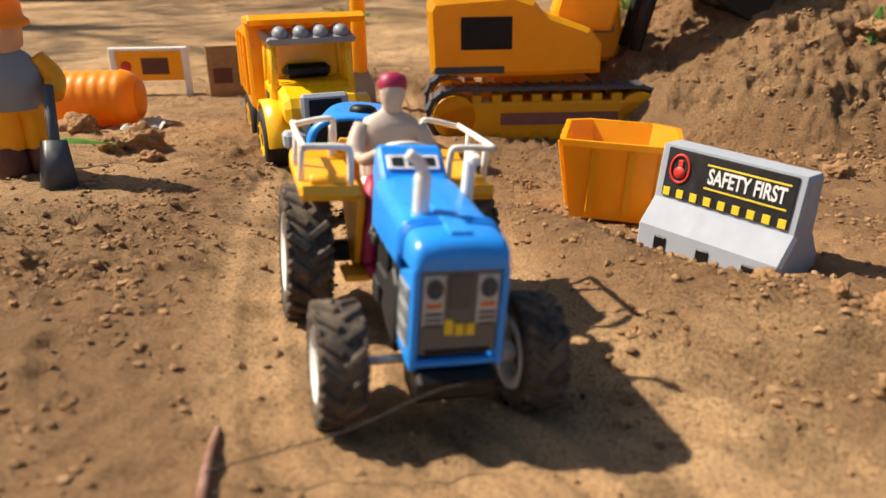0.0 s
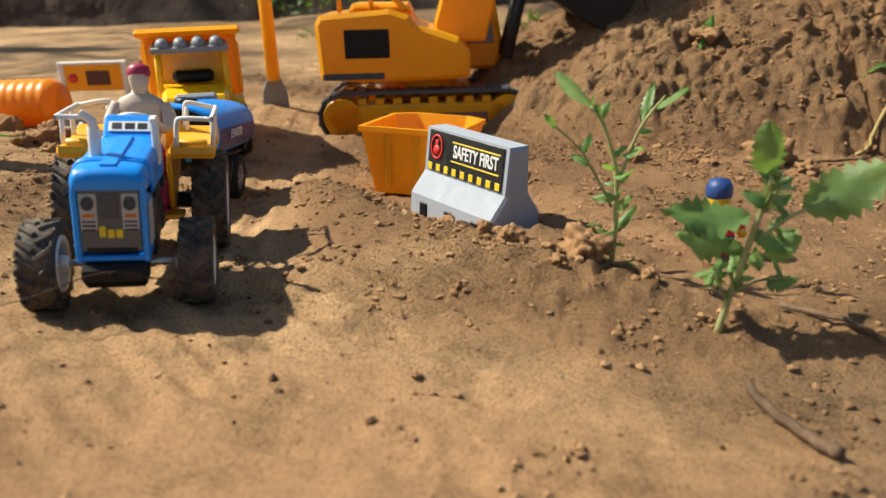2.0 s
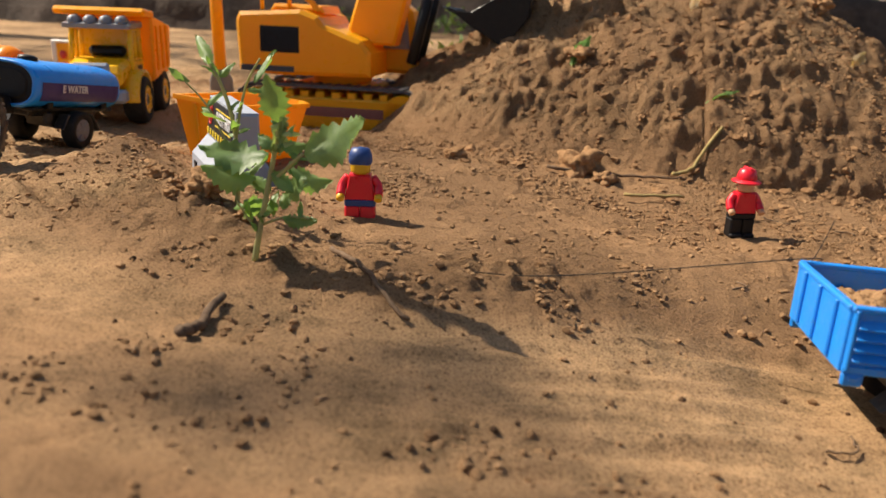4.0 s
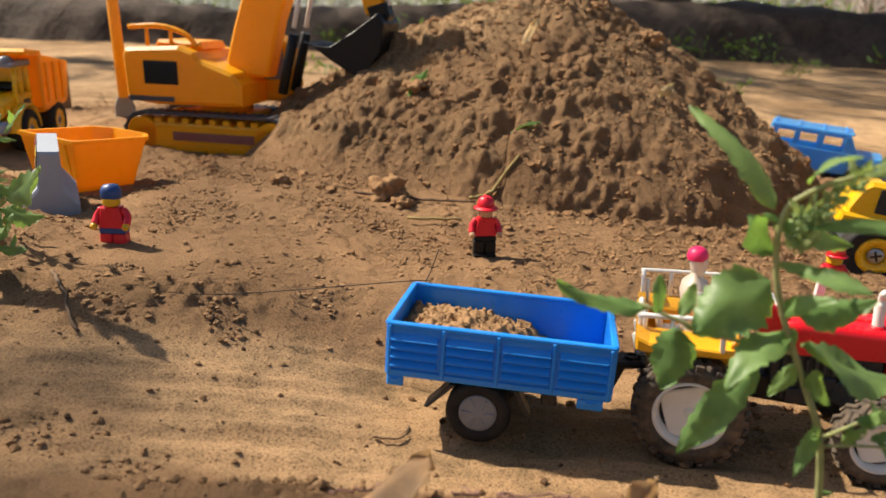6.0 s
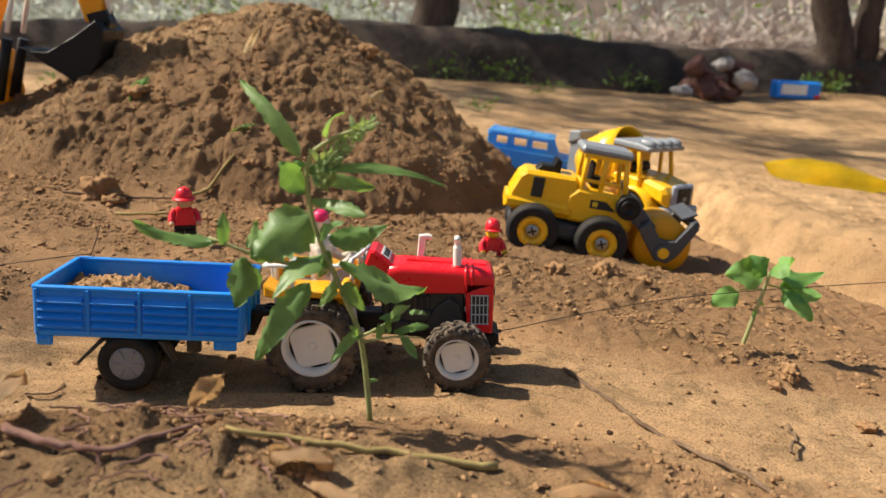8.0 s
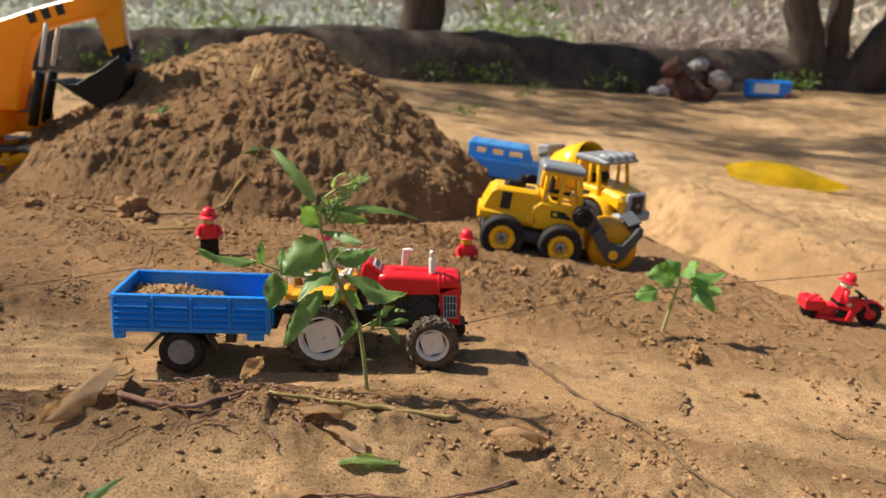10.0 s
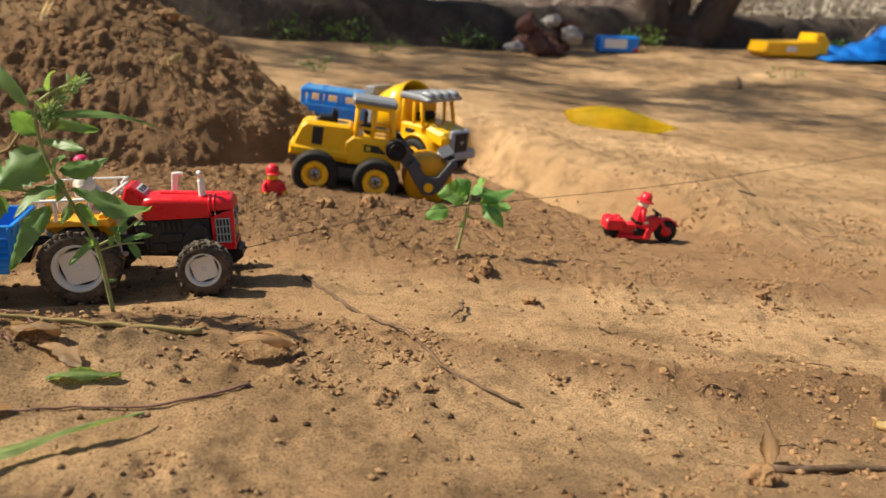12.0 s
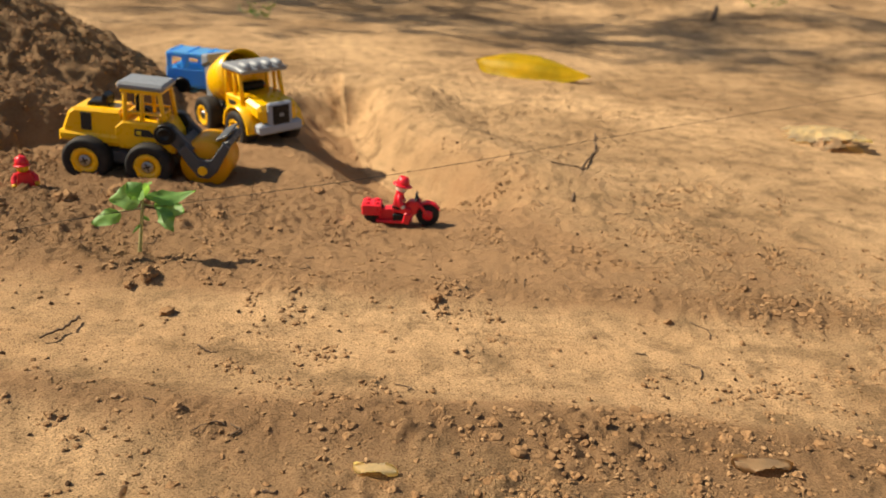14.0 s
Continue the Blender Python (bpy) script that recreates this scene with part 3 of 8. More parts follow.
def graded(a, b, fine, lo, hi, grow=1.16, cap=4.0):
    """Grid lines: even from a to b, then ever wider out to lo and hi."""
    mid = list(np.arange(a, b + fine / 2, fine))
    for sgn, end in ((-1, lo), (1, hi)):
        s, v = fine, mid[0] if sgn < 0 else mid[-1]
        while (v > end) if sgn < 0 else (v < end):
            s = min(s * grow, cap)
            v += sgn * s
            mid.insert(0, v) if sgn < 0 else mid.append(v)
    return np.array(mid)


def sheet(name, xs, ys, fn, material):
    gx, gy = np.meshgrid(xs, ys)
    h, loam, rough, fine = fn(gx, gy)
    base = h - fine
    sy, sx = np.gradient(base, ys, xs)
    off_heap = step(0.37, 0.41, np.hypot(gx - HEAP[0], gy - HEAP[1]))
    fine = fine * (1 - 0.85 * off_heap * step(0.30, 0.70, np.hypot(sx, sy)))
    k = fine / np.sqrt(1 + sx * sx + sy * sy)
    gx, gy, h = gx - sx * k, gy - sy * k, base + k
    nx, ny = len(xs), len(ys)
    co = np.stack([gx, gy, h], -1).reshape(-1, 3)
    i = np.arange(nx * ny).reshape(ny, nx)
    quads = np.stack([i[:-1, :-1], i[:-1, 1:], i[1:, 1:], i[1:, :-1]], -1).reshape(-1, 4)
    me = bpy.data.meshes.new(name)
    me.vertices.add(len(co))
    me.vertices.foreach_set("co", co.ravel().astype(np.float32))
    me.loops.add(quads.size)
    me.loops.foreach_set("vertex_index", quads.ravel().astype(np.int32))
    me.polygons.add(len(quads))
    me.polygons.foreach_set("loop_start", np.arange(0, quads.size, 4, dtype=np.int32))
    me.polygons.foreach_set("use_smooth", np.ones(len(quads), bool))
    me.update(calc_edges=True)
    at = me.attributes.new("loam", "FLOAT", "POINT")
    at.data.foreach_set("value", loam.ravel().astype(np.float32))
    d = line_distance(gx, gy, ROAD)[0]
    loose = 0.40 + 0.12 * step(0.02, 0.085, d + 0.02 * fbm(gx, gy, 14, 2, 8)) + 0.36 * rough
    at = me.attributes.new("loose", "FLOAT", "POINT")
    at.data.foreach_set("value", loose.ravel().astype(np.float32))
    me.materials.append(material)
    return new(name, me)


ground = sheet("ground", graded(-0.30, 1.42, 0.0023, -60, 70, 1.07), graded(-0.20, 0.98, 0.0023, -30, 90, 1.07), soil, EARTH)
tagged(ground, "dry sandy earth with ruts, loose loam and a dug heap", "ground", kind="structure")


def lump_verts(rng, n_sub=1):
    bm = bmesh.new()
    bmesh.ops.create_icosphere(bm, subdivisions=n_sub, radius=1.0)
    off = rng.uniform(0, 50, 3)
    sc = np.array([1.0, rng.uniform(0.7, 1.0), rng.uniform(0.55, 0.85)])
    vs = []
    for v in bm.verts:
        k = 1 + 0.55 * noise.noise(Vector(v.co * 1.5) + Vector(off)) + 0.35 * noise.noise(Vector(v.co * 3.5) + Vector(off)) + 0.22 * noise.noise(Vector(v.co * 8) + Vector(off))
        vs.append(np.array(v.co) * k * sc)
    fs = [[v.index for v in f.verts] for f in bm.faces]
    bm.free()
    return np.array(vs), np.array(fs)


def scatter_lumps(name, spots, sizes, material, label, sub=1, seed=3, sink=0.3):
    """Loose lumps, each an island of one joined mesh."""
    rng = np.random.default_rng(seed)
    kinds = [lump_verts(rng, sub) for _ in range(12)]
    vs, fs, base = [], [], 0
    zs = soil(spots[:, 0], spots[:, 1])[0]
    for (x, y), z, s in zip(spots, zs, sizes):
        v, f = kinds[rng.integers(12)]
        a = rng.uniform(0, math.tau)
        r = np.array([[math.cos(a), -math.sin(a), 0], [math.sin(a), math.cos(a), 0], [0, 0, 1]])
        vs.append((v @ r.T) * s + (x, y, z + s * (0.55 - sink)))
        fs.append(f + base)
        base += len(v)
    vs, fs = np.concatenate(vs), np.concatenate(fs)
    me = bpy.data.meshes.new(name)
    me.vertices.add(len(vs))
    me.vertices.foreach_set("co", vs.ravel().astype(np.float32))
    me.loops.add(fs.size)
    me.loops.foreach_set("vertex_index", fs.ravel().astype(np.int32))
    me.polygons.add(len(fs))
    me.polygons.foreach_set("loop_start", np.arange(0, fs.size, 3, dtype=np.int32))
    me.polygons.foreach_set("use_smooth", np.full(len(fs), sub > 2))
    me.update(calc_edges=True)
    me.materials.append(material)
    return tagged(new(name, me), label, "soil", kind="stuff")


def pick_spots(count, x0, x1, y0, y1, weight, seed):
    rng = np.random.default_rng(seed)
    got = []
    total = 0
    while total < count:
        p = np.column_stack([rng.uniform(x0, x1, count * 2), rng.uniform(y0, y1, count * 2)])
        _, loam, rough, _ = soil(p[:, 0], p[:, 1])
        keep = p[rng.uniform(0, 1, len(p)) < weight(p[:, 0], p[:, 1], loam, rough)]
        got.append(keep)
        total += len(keep)
    return np.concatenate(got)[:count]


rng = np.random.default_rng(11)
s_spots = pick_spots(30000, -0.3, 1.3, -0.2, 0.95, lambda x, y, l, r: 0.008 + 0.9 * r ** 3 * (0.45 + 0.55 * (np.hypot(x - HEAP[0], y - HEAP[1]) < 0.42)), 1)
scatter_lumps("soil_crumbs", s_spots, 0.0005 + 0.0019 * rng.uniform(0, 1, len(s_spots)) ** 6, CLOD, "small loose crumbs of brown loam on the earth", 1, 2)
s_spots = pick_spots(3000, -0.1, 1.1, 0.36, 1.0, lambda x, y, l, r: 0.9 * r ** 2 * (np.hypot(x - HEAP[0], y - HEAP[1]) < 0.42), 5)
scatter_lumps("soil_clods", s_spots, 0.0014 + 0.0042 * rng.uniform(0, 1, len(s_spots)) ** 6, CLOD, "larger crumbling clods of brown loam", 2, 3, 0.62)
s_spots = pick_spots(30000, -0.3, 1.5, -0.2, 0.5, lambda x, y, l, r: np.clip(step(-0.02, 0.40, fbm(x, y, 10, 3, 78)) + 0.7 * r, 0, 1) * step(-0.15, 0.35, fbm(x, y, 34, 2, 79)), 21)
scatter_lumps("crumb_patches", s_spots, 0.0004 + 0.0018 * rng.uniform(0, 1, len(s_spots)) ** 3.5, PATCH, "patches of loose brown crumbs on the trodden sand", 1, 12)
s_spots = pick_spots(9000, -0.3, 1.7, -0.2, 1.2, lambda x, y, l, r: 0.08 + 0.3 * r * (1 - l), 7)
scatter_lumps("sand_grit", s_spots, 0.0006 + 0.0016 * rng.uniform(0, 1, len(s_spots)) ** 4, CRUMB, "scattered dry sand grit and crumbs", 1, 4)
s_spots = pick_spots(2600, -0.3, 1.7, -0.2, 1.2, lambda x, y, l, r: (0.25 + 0.3 * step(0.0, 0.4, fbm(x, y, 7, 2, 140))) * np.clip(1 - 1.6 * l, 0, 1), 9)
scatter_lumps("dark_grit", s_spots, 0.0005 + 0.0016 * rng.uniform(0, 1, len(s_spots)) ** 3, GRIT, "scattered dark specks of soil and bark on the sand", 1, 6)
s_spots = pick_spots(1100, 0.75, 1.5, -0.12, 0.32, lambda x, y, l, r: 0.03 + 0.9 * r ** 2 * (np.exp(-((x - 1.10) / 0.20) ** 2 - ((y + 0.02) / 0.07) ** 2) + np.exp(-((x - 1.34) / 0.08) ** 2 - ((y - 0.20) / 0.08) ** 2)), 15)
scatter_lumps("bank_clods", s_spots, 0.0006 + 0.0034 * rng.uniform(0, 1, len(s_spots)) ** 5, CLOD, "loose crumbling clods along the sandy bank", 2, 8, 0.62)



# ---------------------------------------------------------------- tractors and trailers
SIDEWAYS = Matrix.Rotation(-math.pi / 2, 4, "X")


def lugged_tyre(r, w, n, lug):
    """A farm tyre: rounded carcass with chevron lugs."""
    bm = B()
    ri = r * 0.62
    h = w / 2
    prof = [(ri, -h * 0.80), (r * 0.70, -h), (r * 0.90, -h * 0.97), (r - lug, -h * 0.72), (r - lug, h * 0.72), (r * 0.90, h * 0.97), (r * 0.70, h), (ri, h * 0.80)]
    lathe(bm, prof, SIDEWAYS, 40, close=True)
    for i in range(n):
        a = math.tau * i / n
        for s in (-1, 1):
            m = Matrix.Rotation(a + (math.pi / n if s > 0 else 0), 4, "Y") @ Matrix.Translation((0, s * h * 0.48, r - lug * 0.7)) @ Matrix.Rotation(s * radians(38), 4, "Z")
            box(bm, (0, 0, 0), (r * 0.155, h * 1.12, lug * 1.9), lug * 0.35, m, taper=(0.7, 0.95))
            m2 = Matrix.Rotation(a + (math.pi / n if s > 0 else 0) + s * 0.0 - radians(14), 4, "Y") @ Matrix.Translation((0, s * h * 0.90, r * 0.925))
            box(bm, (0, 0, 0), (r * 0.15, h * 0.2, r * 0.13), lug * 0.3, m2)
    return bm


def dish_rim(r, w, side):
    """White dished rim with four slots round a square hub plate; side: +1 faces left."""
    bm = B()
    m = SIDEWAYS if side > 0 else Matrix.Rotation(math.pi / 2, 4, "X")
    h = w / 2
    lathe(bm, [(r, -h), (r * 1.02, h * 0.86), (r * 0.93, h * 0.94), (r * 0.86, h * 0.5), (r * 0.80, h * 0.2), (r * 0.78, -h)], m, 36, close=True)
    pts = []
    for i in range(40):
        a = math.tau * i / 40
        c, d = math.cos(a), math.sin(a)
        k = 0.70 / (abs(c) ** 6 + abs(d) ** 6) ** (1 / 6)
        k = min(k, 0.86)
        pts.append((r * k * math.cos(a + 0.25), r * k * math.sin(a + 0.25)))
    prism(bm, pts, h * 0.10, h * 0.40, 0.0006, m, axis="z")
    lathe(bm, [(r * 0.16, h * 0.39), (r * 0.14, h * 0.45), (0.0001, h * 0.45)], m, 20)
    return bm


def farm_wheel(root, name, x, y, r, w, n, side):
    rim = part(name, dish_rim(r * 0.64, w, side), WHITE, root, "white dished plastic wheel")
    rim.location = (x, y, r)
    t = part("tyre", lugged_tyre(r, w, n, r * 0.050), RUBBER, rim, "dusty black rubber tyre with chevron lugs")
    b = B()
    lathe(b, [(0.0001, -w * 0.1), (r * 0.60, -w * 0.1), (r * 0.60, w * 0.0), (0.0001, w * 0.0)], SIDEWAYS, 24)
    part("hub_back", b, DARK, rim)
    return rim


def hood_ring(x, hw, z0, z1, r):
    """Cross-section of the bonnet: an arch with rounded shoulders and a slightly crowned top."""
    pts = [(x, -hw, z0), (x, -hw, (z0 + z1 - r) / 2), (x, -hw, z1 - r)]
    for k in range(1, 6):
        a = math.pi - k * math.pi / 12
        pts.append((x, -hw + r + r * math.cos(a), z1 - r + r * math.sin(a)))
    for k in range(-3, 4):
        y = k / 4 * (hw - r)
        pts.append((x, y, z1 + 0.0006 * (1 - (k / 4) ** 2)))
    return pts + [(px, -py, pz) for px, py, pz in pts[:8][::-1]]


def hood_shell(b):
    rings = []
    for x, hw, z0, z1, r in ((0.0360, 0.0140, 0.0460, 0.0585, 0.0040), (0.0380, 0.0148, 0.0460, 0.0602, 0.0042), (0.0440, 0.0150, 0.0460, 0.0606, 0.0042), (0.0700, 0.0150, 0.0460, 0.0591, 0.0042),
                             (0.0772, 0.0150, 0.0460, 0.0587, 0.0042), (0.0780, 0.0150, 0.0505, 0.0587, 0.0042), (0.0880, 0.0150, 0.0505, 0.0581, 0.0042), (0.0905, 0.0147, 0.0505, 0.0573, 0.0040), (0.0920, 0.0141, 0.0505, 0.0557, 0.0036), (0.0925, 0.0134, 0.0507, 0.0535, 0.0020)):
        rings.append(hood_ring(x, hw, z0, z1, r))
    n = len(rings[0])
    put(b, [p for r in rings for p in r], [[i * n + k, i * n + k + 1, (i + 1) * n + k + 1, (i + 1) * n + k] for i in range(len(rings) - 1) for k in range(n - 1)], None, True)
    put(b, rings[-1], [list(range(n))])
    put(b, rings[0], [list(range(n))[::-1]])
    put(b, [rings[5][0], rings[5][-1], rings[-1][-1], rings[-1][0]], [[0, 1, 2, 3]])
    put(b, [rings[0][0], rings[0][-1], rings[4][-1], rings[4][0]], [[0, 1, 2, 3]])


def tractor(name, paint, label, m):
    root = thing(name, label, "toy tractor", m, "toy tractors")
    # wheels
    for s in (-1, 1):
        farm_wheel(root, "rear_wheel", 0, s * 0.0295, 0.0237, 0.0155, 17, s)
        farm_wheel(root, "front_wheel", 0.073, s * 0.0280, 0.0172, 0.0130, 15, s)
    b = B()
    rod(b, (0.073, -0.027, 0.0172), (0.073, 0.027, 0.0172), 0.0013)
    part("front_axle", b, STEEL, root, "bare steel axle")
    for s in (-1, 1):
        b = B()
        rod(b, (0.073, s * 0.0195, 0.0172), (0.073, s * 0.0235, 0.0172), 0.0030)
        part("axle_collar", b, WHITE, root)
    b = B()
    rod(b, (0, -0.024, 0.0237), (0, 0.024, 0.0237), 0.004)
    box(b, (0, 0, 0.0237), (0.018, 0.022, 0.018), 0.002)
    part("rear_axle_housing", b, DARK, root)
    # bonnet
    b = B()
    hood_shell(b)
    prism(b, [(0.046, 0.0600), (0.0885, 0.0570), (0.0885, 0.0593), (0.046, 0.0622)], -0.0036, 0.0036, 0.0006)
    for x in (0.0775, 0.0805):
        tube(b, hood_ring(x, 0.0152, 0.0470 if x < 0.078 else 0.0505, 0.0606 - 0.058 * (x - 0.044), 0.0042), 0.0009, 6)
    # nose: shell round the grille
    for s in (-1, 1):
        prism(b, [(0.0775, 0.0460), (0.0775, 0.0400), (0.0785, 0.0250), (0.0918, 0.0235), (0.0922, 0.0510)], s * 0.0134 - 0.0013, s * 0.0134 + 0.0013, 0.0005)
    box(b, (0.0850, 0, 0.0247), (0.0132, 0.0270, 0.0022), 0.0006)
    part("bonnet", b, paint, root)
    b = B()
    prism(b, [(0.0235, 0.0585), (0.0285, 0.0520), (0.0370, 0.0500), (0.0400, 0.0600), (0.0300, 0.0680), (0.0270, 0.0680)], -0.0105, 0.0105, 0.0012)
    cowl = part("cowl", b, paint, root)
    # bars in place of the maker's name, on a white plate
    n = Vector((0.008, 0, 0.010)).normalized()
    pm = Matrix.Translation((0.0352, 0, 0.0642)) @ n.to_track_quat("Z", "Y").to_matrix().to_4x4()
    b = B()
    box(b, (0, 0, 0.0002), (0.0165, 0.0056, 0.0006), 0.0002, pm)
    plate = part("name_plate", b, INK_WHITE, cowl, "white plate with black bars")
    b = B()
    for i in range(3):
        box(b, (-0.005 + 0.005 * i, 0, 0.0006), (0.0036, 0.0032, 0.0004), 0.0001, pm)
    part("plate_bars", b, INK_BLACK, root)
    b = B()
    dm = Matrix.Translation((0.0255, 0, 0.0625)) @ Vector((-0.95, 0, 0.32)).to_track_quat("Z", "Y").to_matrix().to_4x4()
    box(b, (0, 0, 0.0010), (0.0155, 0.0085, 0.0014), 0.0005, dm)
    dash = part("dashboard", b, LAMPGREY, root, "grey printed dashboard")
    b = B()
    for i in (-1, 0, 1):
        lathe(b, [(0.0018, 0.0015), (0.0018, 0.0021), (0.0001, 0.0022)], dm @ Matrix.Translation((i * 0.0047, 0, 0)), 14)
    part("dial", b, INK_BLACK, dash)
    # grille
    b = B()
    box(b, (0.0909, 0, 0.0393), (0.0016, 0.0240, 0.0235), 0.0004)
    grille = part("grille", b, PANEL, root, "dark printed grille with lamps and bars")
    b = B()
    for s in (-1, 1):
        box(b, (0.0918, s * 0.0082, 0.0425), (0.0007, 0.0066, 0.0135), 0.0002)
    part("lamp_panel", b, LAMPGREY, grille)
    b = B()
    box(b, (0.0918, 0, 0.0447), (0.0007, 0.0070, 0.0092), 0.0002)
    part("centre_panel", b, DARKGREY, grille)
    for s in (-1, 1):
        b = B()
        hm = Matrix.Translation((0.0921, s * 0.0082, 0.0458)) @ Matrix.Rotation(math.pi / 2, 4, "Y")
        lathe(b, [(0.0026, 0), (0.0026, 0.0007), (0.0020, 0.0009), (0.0020, 0.0006), (0.0001, 0.0007)], hm, 20)
        box(b, (0, 0, 0.0008), (0.0032, 0.0004, 0.0003), 0.0001, hm)
        box(b, (0, 0, 0.0008), (0.0004, 0.0032, 0.0003), 0.0001, hm)
        part("headlight", b, DARKGREY, root)
        b = B()
        box(b, (0.0922, s * 0.0082, 0.0412), (0.0006, 0.0046, 0.0013), 0.0002)
        part("indicator", b, INK_AMBER, root)
        b = B()
        for k in range(3):
            box(b, (0.0922, s * 0.0082, 0.0390 - 0.0015 * k), (0.0006, 0.0052, 0.0006), 0.0001)
        part("vent_slot", b, INK_BLACK, grille)
    b = B()
    for i in range(3):
        box(b, (0.0921, -0.0032 + 0.0033 * i, 0.0345 + (0.0008 if i == 0 else 0)), (0.0006, 0.0026, 0.0042 if i == 0 else 0.0032), 0.0001)
    part("name_bars", b, INK_YELLOW, grille)
    b = B()
    box(b, (0.0918, 0, 0.0282), (0.0008, 0.0200, 0.0016), 0.0003)
    part("lower_slot", b, BLACK, grille)
    for s in (-1, 1):
        b = B()
        box(b, (0.0848, s * 0.0146, 0.0370), (0.0098, 0.0008, 0.0160), 0.0003)
        side_vent = part("side_vent", b, INK_BLACK, root, "white lattice side vent")
        b = B()
        for i in range(5):
            box(b, (0.0806 + 0.0021 * i, s * 0.0151, 0.0370), (0.0006, 0.0006, 0.0160), 0.0002)
        for i in range(4):
            box(b, (0.0848, s * 0.0151, 0.0292 + 0.0052 * i), (0.0098, 0.0006, 0.0007), 0.0002)
        part("lattice", b, LAMPGREY, side_vent)
    # the nose is narrower than the wheels leave room for
    for ob in list(root.children):
        if ob.name.split(".")[0] in ("bonnet", "grille", "headlight", "indicator", "side_vent"):
            for o in [ob] + list(ob.children):
                for v in o.data.vertices:
                    v.co.y *= 0.86
    # engine and frame
    b = B()
    box(b, (0.0570, 0, 0.0345), (0.0400, 0.0210, 0.0225), 0.001)
    for s in (-1, 1):
        for i in range(4):
            box(b, (0.0475 + 0.0034 * i, s * 0.0112, 0.0408), (0.0020, 0.0016, 0.0070), 0.0004)
        box(b, (0.0520, s * 0.0112, 0.0330), (0.0150, 0.0022, 0.0060), 0.0006)
        box(b, (0.0440, s * 0.0114, 0.0265), (0.0090, 0.0020, 0.0070), 0.0006)
        rod(b, (0.0430, s * 0.010, 0.0425), (0.0430, s * 0.0135, 0.0425), 0.0022, n=14)
        prism(b, [(0.0560, 0.0260), (0.0740, 0.0200), (0.0760, 0.0330), (0.0740, 0.0400), (0.0690, 0.0430), (0.0620, 0.0380), (0.0580, 0.0320)], s * 0.0118 - 0.0010, s * 0.0118 + 0.0010, 0.0006)
        rod(b, (0.0300, s * 0.010, 0.0440), (0.0345, s * 0.012, 0.0405), 0.0012)
    prism(b, [(0.0320, 0.0440), (0.0400, 0.0475), (0.0400, 0.0230), (0.0340, 0.0260)], -0.0085, 0.0085, 0.0008)
    part("engine", b, DARK, root, "black moulded engine block")
    b = B()
    prism(b, [(-0.010, 0.0330), (0.0360, 0.0325), (0.0400, 0.0270), (0.0800, 0.0240), (0.0840, 0.0140), (0.0680, 0.0120), (0.0520, 0.0190), (0.020, 0.0215), (-0.010, 0.0200)], -0.0065, 0.0065, 0.001)
    part("chassis", b, BLACK, root)
    b = B()
    prism(b, [(0.0770, 0.0225), (0.0930, 0.0232), (0.0955, 0.0215), (0.0955, 0.0172), (0.0900, 0.0130), (0.0800, 0.0140)], -0.0108, 0.0108, 0.0010)
    rod(b, (0.0945, 0, 0.0205), (0.0975, 0, 0.0205), 0.0010)
    part("front_weight", b, BLACK, root)
    # mudguards, seat, rails
    for s in (-1, 1):
        b = B()
        prism(b, [(-0.0235, 0.0560), (-0.0235, 0.0500), (-0.0200, 0.0490), (0.0170, 0.0490), (0.0200, 0.0478), (0.0212, 0.0500), (0.0200, 0.0530), (0.0120, 0.0525), (-0.0180, 0.0535)], min(s * 0.0130, s * 0.0330), max(s * 0.0130, s * 0.0330), 0.0009)
        prism(b, [(-0.0215, 0.0500), (0.0185, 0.0500), (0.0195, 0.0450), (0.0150, 0.0240), (0.0090, 0.0210), (-0.0060, 0.0300), (-0.0190, 0.0400)], min(s * 0.0115, s * 0.0140), max(s * 0.0115, s * 0.0140), 0.0007)
        rod(b, (0.0165, s * 0.0175, 0.0535), (0.0165, s * 0.0295, 0.0535), 0.0024, n=12)
        box(b, (0.0150, s * 0.0135, 0.0205), (0.0120, 0.0090, 0.0022), 0.0006)
        guard = part("mudguard", b, MUSTARD, root, "mustard-yellow plastic mudguard")
        b = B()
        z0, z1 = 0.0525, 0.0655
        tube(b, smooth_path([(0.0185, s * 0.0165, z0), (0.0188, s * 0.0170, z1 - 0.0020), (0.0190, s * 0.0195, z1), (0.0190, s * 0.0300, z1), (0.0172, s * 0.0318, z1),
                             (-0.0200, s * 0.0318, z1), (-0.0218, s * 0.0300, z1), (-0.0220, s * 0.0195, z1 + 0.002), (-0.0220, s * 0.0170, z1), (-0.0220, s * 0.0165, z0)], 3), 0.00115, 8)
        rod(b, (-0.0090, s * 0.0318, z0 - 0.001), (-0.0090, s * 0.0318, z1), 0.0011)
        rod(b, (0.0110, s * 0.0318, z0 - 0.001), (0.0110, s * 0.0318, z1), 0.0011)
        rod(b, (-0.0200, s * 0.0180, z0), (-0.0200, s * 0.0180, z1), 0.0010)
        part("rail", b, WHITE, root, "white plastic grab rail")
    b = B()
    prism(b, [(-0.0240, 0.0440), (-0.0205, 0.0440), (-0.0205, 0.0600), (-0.0240, 0.0600)], -0.0150, 0.0150, 0.001)
    box(b, (-0.0120, 0, 0.0430), (0.0220, 0.0240, 0.0030), 0.0008)
    part("rear_panel", b, MUSTARD, root)
    b = B()
    box(b, (-0.0060, 0, 0.0462), (0.0150, 0.0160, 0.0036), 0.0014)
